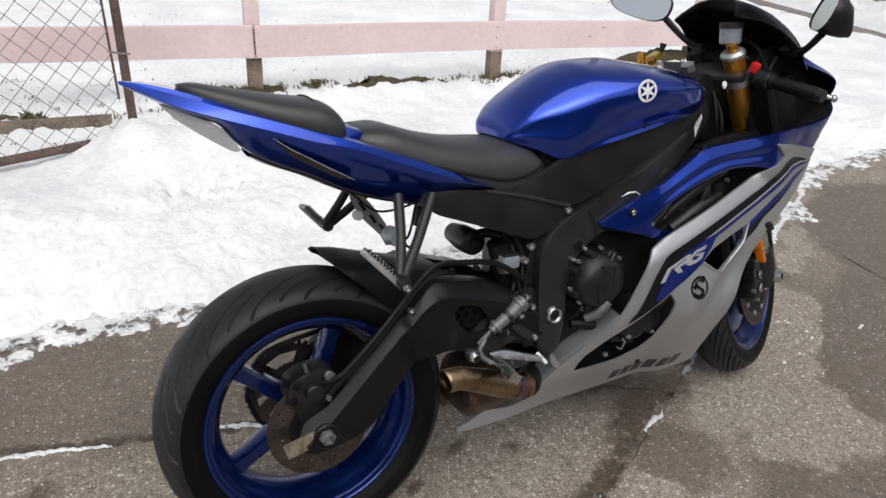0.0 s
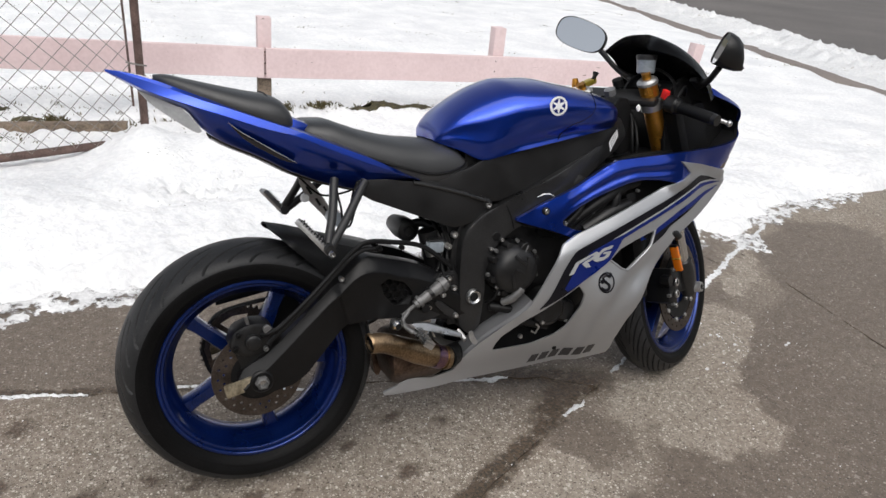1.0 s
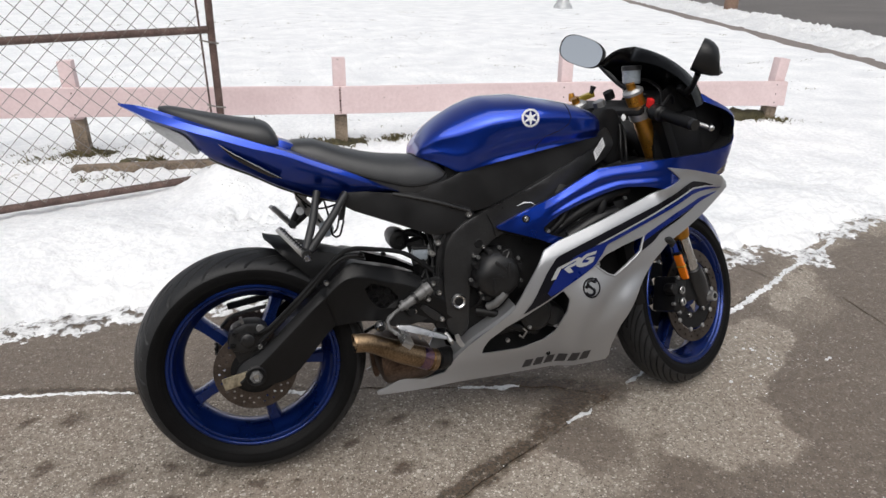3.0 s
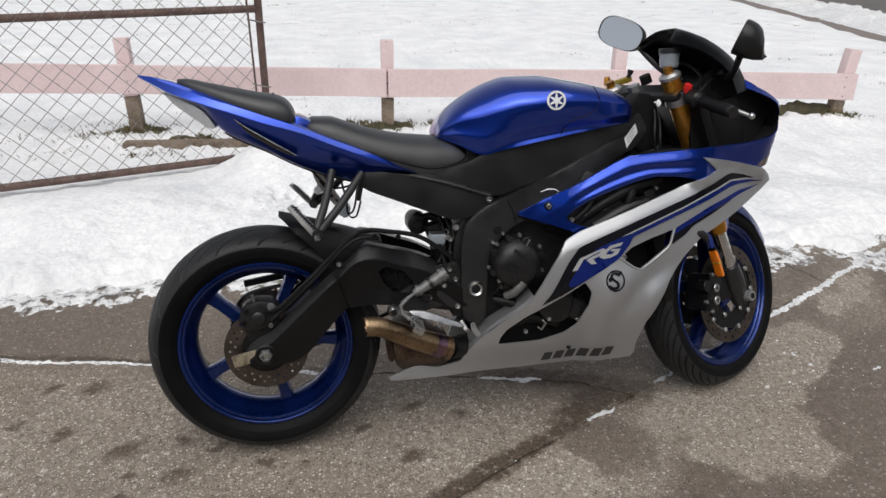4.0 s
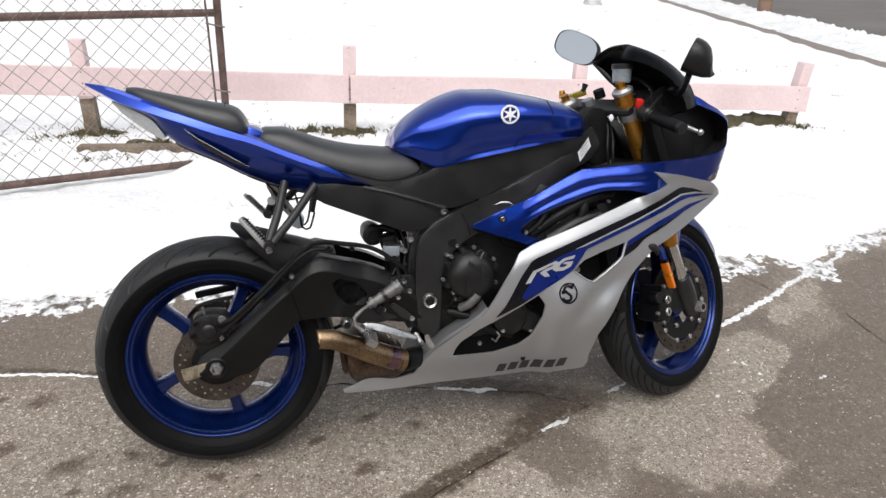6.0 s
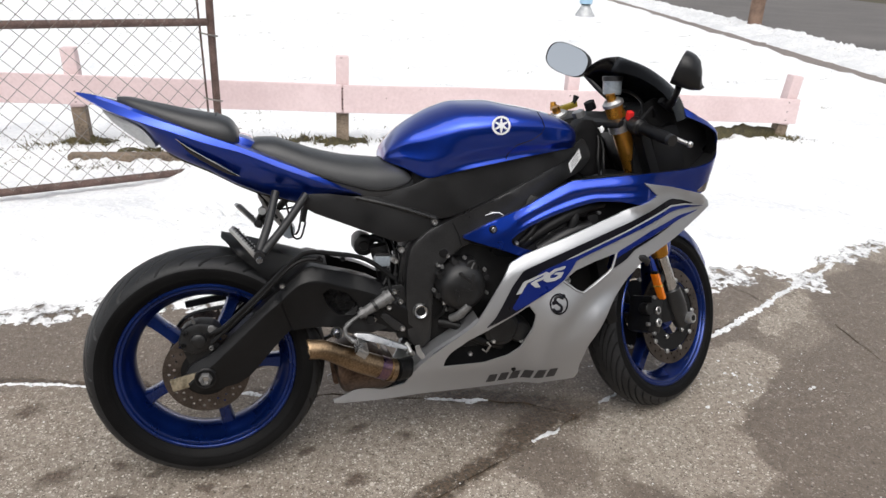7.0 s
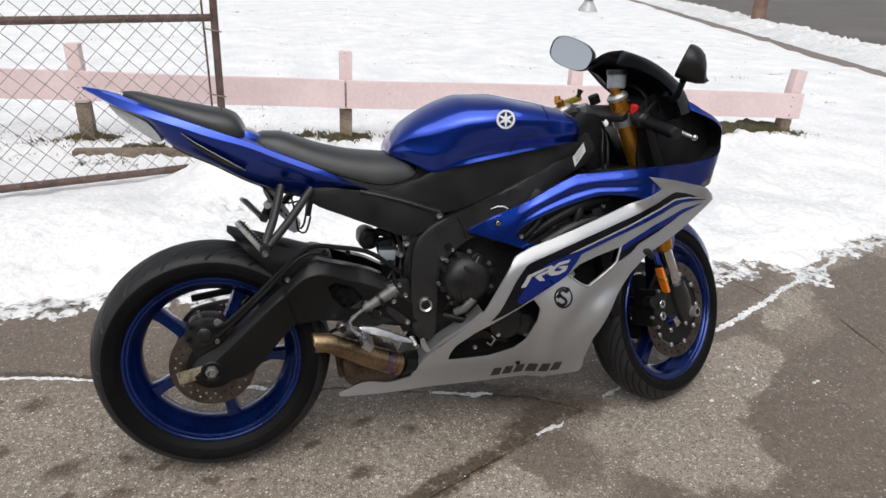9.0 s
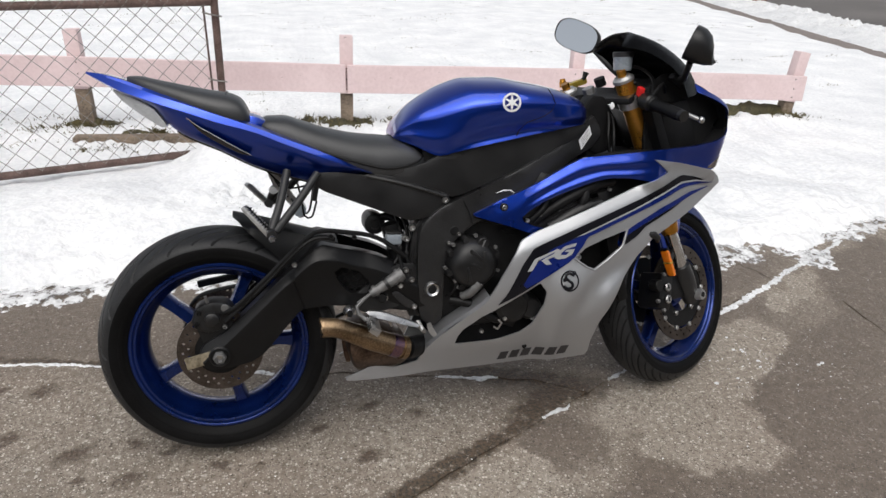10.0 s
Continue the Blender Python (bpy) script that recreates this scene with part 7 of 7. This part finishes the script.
# -- front wheel, steered to its left --
MF = STEER @ Matrix.Translation(AXLE_F)
FRONT_SECTION = [(0.226, -0.046), (0.234, -0.054), (0.250, -0.060), (0.266, -0.0605), (0.280, -0.052), (0.291, -0.035), (0.298, -0.016), (0.2995, 0.0), (0.298, 0.016), (0.291, 0.035), (0.280, 0.052), (0.266, 0.0605), (0.250, 0.060), (0.234, 0.054), (0.226, 0.046)]
front = part("front_wheel", rim(0.2325, 0.055, MF), BLUE_RIM, bike, "blue cast front wheel with five spokes")
tyre("tyre", FRONT_SECTION, 0.266, 40, 1200, True, MF, front, "black front tyre with slanted grooves")
for k in range(5):
    part("spoke", spoke(20 + 72 * k, 0.040, 0.192, 0.020, 0.016, 0.026, 0.018, MF), BLUE_RIM, front)
part("hub", revolve([(0.0, -0.06), (0.034, -0.06), (0.046, -0.045), (0.046, 0.045), (0.034, 0.06), (0.0, 0.06)], 36, m=MF), BLUE_RIM, front)
for s in (-1, 1):
    dsc = part("brake_disc", drilled_disc(0.155, 0.118, s * 0.070, 0.005, MF, 24), DISC, front, "drilled front brake disc")
    part("carrier", revolve([(0.060, s * 0.068), (0.112, s * 0.068), (0.112, s * 0.072), (0.060, s * 0.072)], 40, m=MF, closed=True), DARK, front)
    for k in range(10):
        a = 2 * math.pi * k / 10
        part("button", disc(0.008, s * 0.066, s * 0.077, x=0.116 * math.cos(a), z=0.116 * math.sin(a), sides=12, m=MF), ALLOY, dsc)
    for k in range(5):
        a = 2 * math.pi * k / 5 + 0.4
        part("disc_bolt", disc(0.008, s * 0.07, s * 0.080, x=0.072 * math.cos(a), z=0.072 * math.sin(a), sides=10, m=MF), STEEL, dsc)

# -- fork --
def fork_point(s, d, ahead=0.0, out=0.0):
    """A place on a fork leg, d metres up from the axle."""
    p = AXLE_F + FORK * d + Vector((math.cos(radians(24)), 0, math.sin(radians(24)))) * (ahead - 0.004) + Vector((0, s * (0.104 + out), 0))
    return STEER @ p


for s in (-1, 1):
    leg = part("fork_tube", tube([fork_point(s, 0.236), fork_point(s, 0.720)], 0.027, 24, smooth=False), GOLD, bike, "gold anodised fork tube")
    part("tube_end", tube([fork_point(s, 0.230), fork_point(s, 0.253), fork_point(s, 0.263)], [0.0255, 0.0295, 0.0295], 24, smooth=False), GOLD, leg)
    part("slider", tube([fork_point(s, 0.02), fork_point(s, 0.27)], 0.0215, 22, smooth=False), CHROME, leg, "bright steel fork slider")
    part("fork_bottom", tube([fork_point(s, -0.028), fork_point(s, 0.03), fork_point(s, 0.09), fork_point(s, 0.108)], [0.022, 0.032, 0.033, 0.029], 20), FRAME, leg, "black cast fork bottom")
    part("axle_end", revolve([(0.0, -0.012), (0.016, -0.012), (0.018, -0.004), (0.018, 0.012), (0.0, 0.012)], 20, m=MF @ Matrix.Translation((0.006, s * 0.137, -0.004))), ALLOY, leg)
    part("axle_hole", disc(0.009, s * 0.149, s * 0.1505, x=0.006, z=-0.004, sides=14, m=MF), DARK, leg)
    m = STEER @ Matrix.Translation(AXLE_F) @ Matrix.Rotation(radians(-24), 4, "Y")
    calp = part("front_caliper", box(0.062, 0.085, 0.112, m @ pose(-0.128, s * 0.084, 0.088, 0, 40), 0.012), SWING, leg, "black radial brake caliper")
    part("mount_arm", box(0.10, 0.026, 0.085, m @ pose(-0.060, s * 0.100, 0.065, 0, 25), 0.010), SWING, leg)
    for x, z in ((-0.138, 0.068), (-0.122, 0.102)):
        part("caliper_bolt", disc(0.0130, s * 0.128, s * 0.136, x=x, z=z, sides=20, m=m), STEEL, calp, "bright caliper bolt")
        part("bolt_slot", box(0.004, 0.002, 0.012, m @ pose(x, s * 0.1365, z, 0, 20), 0.0005), DARK, calp)
    part("caliper_core", disc(0.018, s * 0.10, s * 0.130, x=-0.150, z=0.125, sides=20, m=m), SWING, calp)
    for x, z in ((-0.175, 0.085), (-0.165, 0.045), (-0.110, 0.140)):
        part("caliper_pin", disc(0.006, s * 0.118, s * 0.130, x=x, z=z, sides=12, m=m), STEEL_DULL, calp)
    refl = part("reflector", box(0.012, 0.026, 0.086, m @ pose(-0.082, s * 0.132, 0.163, 0, 4, 0), 0.004), ORANGE, leg, "orange side reflector")
    part("reflector_frame", box(0.016, 0.024, 0.094, m @ pose(-0.077, s * 0.129, 0.163, 0, 4, 0), 0.004), SWING, leg)
    part("reflector_bar", box(0.013, 0.028, 0.005, m @ pose(-0.082, s * 0.132, 0.166, 0, 4, 0), 0.001), BRASS, refl)
    part("reflector_stay", box(0.020, 0.010, 0.060, m @ pose(-0.056, s * 0.120, 0.160, 0, 70), 0.003), FRAME, leg)
    part("hose", tube([STEER @ (AXLE_F + Vector((-0.10, s * 0.11, 0.17))), STEER @ (AXLE_F + Vector((-0.13, s * 0.115, 0.28))), STEER @ (AXLE_F + Vector((-0.16, s * 0.09, 0.40))), STEER @ (AXLE_F + Vector((-0.22, s * 0.06, 0.50)))], 0.005, 8), CABLE, leg)

# -- front mudguard --
rows = []
for i in range(26):
    t = i / 25
    a = radians(28 + 128 * t)
    w = 0.068 * (0.55 + 0.45 * math.sin(math.pi * min(1, 0.12 + t * 0.88)) ** 0.5)
    rows.append([(0.318 * math.cos(a) - 0.05 * abs(v) ** 4 * math.cos(a), v * w, (0.318 - 0.050 * abs(v) ** 4) * math.sin(a)) for v in np.linspace(-1, 1, 15)])
bm = bmesh.new()
grid_faces(bm, rows)
bmesh.ops.solidify(bm, geom=bm.faces[:], thickness=0.003)
bm.transform(MF)
guard = part("front_mudguard", bm, BLUE, bike, "blue front mudguard")
for s in (-1, 1):
    bm = panel([(-0.10, 0.28), (-0.02, 0.315), (0.04, 0.300), (0.02, 0.20), (-0.03, 0.13), (-0.075, 0.14), (-0.09, 0.20)], lambda x, z: 0.072, s, 0.004, step=0.03)
    bm.transform(MF)
    part("guard_side", bm, BLUE, guard)

# -- yokes, bars and controls --
def steered(x, y, z):
    return STEER @ Vector((x, y, z))


yoke = part("top_yoke", box(0.075, 0.27, 0.022, Matrix.Translation((fork_point(-1, 0.694) + fork_point(1, 0.694)) / 2) @ Matrix.Rotation(radians(26.7), 4, "Z") @ Matrix.Rotation(radians(-24), 4, "Y"), 0.010), FRAME, bike, "black top yoke")
part("lower_yoke", box(0.085, 0.27, 0.045, Matrix.Translation((fork_point(-1, 0.49) + fork_point(1, 0.49)) / 2) @ Matrix.Rotation(radians(26.7), 4, "Z") @ Matrix.Rotation(radians(-24), 4, "Y"), 0.012), FRAME, bike)
part("yoke_nut", tube([fork_point(0, 0.712, -0.03), fork_point(0, 0.730, -0.03)], 0.018, 6, smooth=False), ALLOY, yoke)
part("ignition", tube([fork_point(0, 0.712, 0.03), fork_point(0, 0.735, 0.03)], 0.016, 18, smooth=False), DARK, yoke)
for s in (-1, 1):
    cap = part("fork_cap", tube([fork_point(s, 0.718), fork_point(s, 0.726), fork_point(s, 0.733)], [0.030, 0.030, 0.022], 24, smooth=False), ALLOY, yoke, "alloy fork cap")
    part("adjuster", tube([fork_point(s, 0.733), fork_point(s, 0.750)], 0.013, 12, smooth=False), GOLD, cap, "gold preload adjuster")
    part("bar_clamp", tube([fork_point(s, 0.644), fork_point(s, 0.678)], 0.034, 22, smooth=False), ALLOY, yoke, "grey bar clamp")
    b0 = fork_point(s, 0.662, 0.0, 0.030)
    b1 = Vector((1.200, -0.286, 0.908)) if s < 0 else fork_point(s, 0.672) + (STEER.to_3x3() @ Vector((-0.070, 0.260, -0.050)))
    bar = part("handlebar", tube([b0, b1], 0.011, 14, smooth=False), FRAME, yoke)
    g0, g1 = b0.lerp(b1, 0.36), b0.lerp(b1, 1.0)
    grip = part("grip", tube([g0, g0.lerp(g1, 0.03), g0.lerp(g1, 0.06), g0.lerp(g1, 0.94), g1], [0.020, 0.020, 0.0165, 0.0165, 0.015], 18, smooth=False), CABLE, bar, "black rubber grip")
    part("bar_end", tube([g1, g1.lerp(g0, -0.12)], 0.015, 16, smooth=False), FRAME, bar)
    part("switch_box", tube([b0.lerp(b1, 0.12), b0.lerp(b1, 0.16), b0.lerp(b1, 0.32), b0.lerp(b1, 0.35)], [0.018, 0.024, 0.024, 0.018], 14, smooth=False), PLASTIC, bar)
    ahead = STEER.to_3x3() @ Vector((1, 0, 0))
    l0 = b0.lerp(b1, 0.22) + ahead * 0.040 + Vector((0, 0, -0.004))
    part("lever_clamp", tube([b0.lerp(b1, 0.20), l0], [0.016, 0.013], 12, smooth=False), DARK, bar)
    lever = part("lever", tube([l0, l0.lerp(g1, 0.4) + ahead * 0.030, l0.lerp(g1, 0.8) + ahead * 0.034, g1 + (Vector((0.062, 0.004, -0.014)) if s < 0 else ahead * 0.05)], [0.008, 0.0065, 0.006, 0.0055], 10), STEEL, bar, "bright alloy lever")
    ball = bmesh.new()
    bmesh.ops.create_uvsphere(ball, u_segments=14, v_segments=8, radius=0.009, matrix=Matrix.Translation(g1 + (Vector((0.064, 0.004, -0.014)) if s < 0 else ahead * 0.05)))
    part("lever_ball", ball, STEEL, bar)
    if s < 0:
        part("kill_switch", box(0.016, 0.020, 0.026, Matrix.Translation(b0.lerp(b1, 0.14) + Vector((-0.012, 0, 0.024))) @ Matrix.Rotation(radians(20), 4, "X"), 0.004), RED, bar, "red engine switch")
    else:
        part("clutch_perch", box(0.075, 0.030, 0.018, Matrix.Translation((1.100, 0.150, 0.982)) @ Matrix.Rotation(radians(-14), 4, "Y") @ Matrix.Rotation(radians(20), 4, "Z"), 0.005), BRASS, bar, "yellow alloy clutch perch")
        part("perch_post", tube([(1.10, 0.15, 0.975), (1.08, 0.15, 0.945), (1.06, 0.15, 0.93)], 0.012, 10), FRAME, bar)
        part("perch_knob", tube([(1.058, 0.150, 0.972), (1.058, 0.150, 0.985), (1.056, 0.150, 0.998)], [0.010, 0.011, 0.008], 12, smooth=False), GOLD, bar)
        part("perch_lever", tube([(1.118, 0.150, 0.985), (1.128, 0.150, 1.000), (1.134, 0.150, 1.016)], [0.008, 0.006, 0.010], 10, smooth=False), DARK, bar)
cup = part("brake_fluid_cup", tube([(1.142, -0.070, 1.020), (1.142, -0.070, 1.024), (1.142, -0.070, 1.058)], [0.022, 0.0255, 0.027], 22, smooth=False), CUP, bike, "cloudy front brake fluid cup")
part("cup_lid", tube([(1.142, -0.070, 1.058), (1.142, -0.070, 1.070), (1.142, -0.070, 1.072)], [0.029, 0.029, 0.026], 22, smooth=False), PLASTIC, cup, "black cap")
part("cup_stay", tube([(1.142, -0.070, 1.020), (1.150, -0.080, 1.005), (1.165, -0.11, 0.985)], 0.005, 8), DARK, cup)
for pts in ([(1.15, -0.075, 1.03), (1.19, -0.07, 1.03), (1.22, -0.10, 1.00), (1.20, -0.14, 0.955)], [(1.10, -0.03, 0.94), (1.11, -0.06, 0.90), (1.10, -0.085, 0.84), (1.11, -0.08, 0.78)], [(1.12, -0.02, 0.93), (1.125, -0.06, 0.88), (1.115, -0.09, 0.83), (1.12, -0.085, 0.77)], [(1.19, -0.15, 0.95), (1.23, -0.14, 0.985), (1.25, -0.12, 0.96)]):
    part("cable", tube(pts, 0.0045, 8), CABLE, bike)
part("key_tag", panel([(1.090, 0.928), (1.099, 0.938), (1.107, 0.925), (1.098, 0.914)], lambda x, z: 0.105, -1, 0.004, step=0.02), LABEL, bike, "pale grey cable fitting")

# -- mirrors --
def mirror(s, centre, facing, spin, deep=1.0, long=0.086, tall=0.043):
    """A mirror: shell, glass, stem and foot."""
    c = Vector(centre)
    n = Vector(facing).normalized()
    u = Vector((0, 0, 1)).cross(n).normalized()
    v = n.cross(u)
    a = radians(spin)
    u, v = u * math.cos(a) + v * math.sin(a), v * math.cos(a) - u * math.sin(a)
    m = Matrix((u, v, n)).transposed().to_4x4()
    m.translation = c

    def outline(k, r=1.0):
        t = 2 * math.pi * k / 40
        x = long * math.copysign(abs(math.cos(t)) ** 0.72, math.cos(t))
        y = (tall - 0.012 * x) * math.copysign(abs(math.sin(t)) ** 0.78, math.sin(t))
        return x * r, y * r

    rows = []
    bulge = ((-0.006, 1.0), (-0.018, 0.965), (-0.033, 0.82), (-0.045, 0.52), (-0.049, 0.12)) if s < 0 else ((-0.006, 1.0), (-0.020, 0.93), (-0.036, 0.74), (-0.046, 0.45), (-0.049, 0.12))
    for depth, r in ((0.004, 0.965), (0.006, 0.985), (0.004, 1.0)) + bulge:
        drop = 0.40 * tall * (1 - r) if s < 0 and depth < 0 else 0.0
        rows.append([(outline(k, r)[0], outline(k, r)[1] - drop, depth * (deep * (1 - (0.16 * outline(k, 1.0)[1] / tall if s < 0 else 0.0)) if depth < 0 else 1.0)) for k in range(40)])
    bm = bmesh.new()
    vs = grid_faces(bm, rows, closed=True)
    bm.faces.new(vs[-1])
    bm.transform(m)
    shell = part("mirror", bm, PLASTIC, bike, "black mirror on a thin stem")
    bm = bmesh.new()
    ring = [bm.verts.new((*outline(k, 0.966), 0.003)) for k in range(40)]
    bm.faces.new(ring)
    bm.transform(m)
    part("glass", bm, MIRROR, shell, "mirror glass")
    foot = Vector((1.280, s * 0.140, 0.990))
    side = m @ (Vector((0.0, -0.045, -0.018)) if s < 0 else Vector((0.075, -0.020, -0.020)))
    part("stem", tube([foot, foot.lerp(side, 0.5) + Vector((0, 0, -0.012)), side], [0.013, 0.008, 0.009], 12), PLASTIC, shell)
    part("foot", box(0.06, 0.03, 0.018, Matrix.Translation(foot) @ Matrix.Rotation(radians(35), 4, "Y"), 0.006), PLASTIC, shell)


mirror(-1, (1.242, -0.250, 1.090), (-0.74, 0.52, 0.40), -4, 1.35, 0.060, 0.045)
mirror(1, (1.150, 0.265, 1.131), (-0.90, -0.40, 0.20), -18, 1.0, 0.097, 0.047)
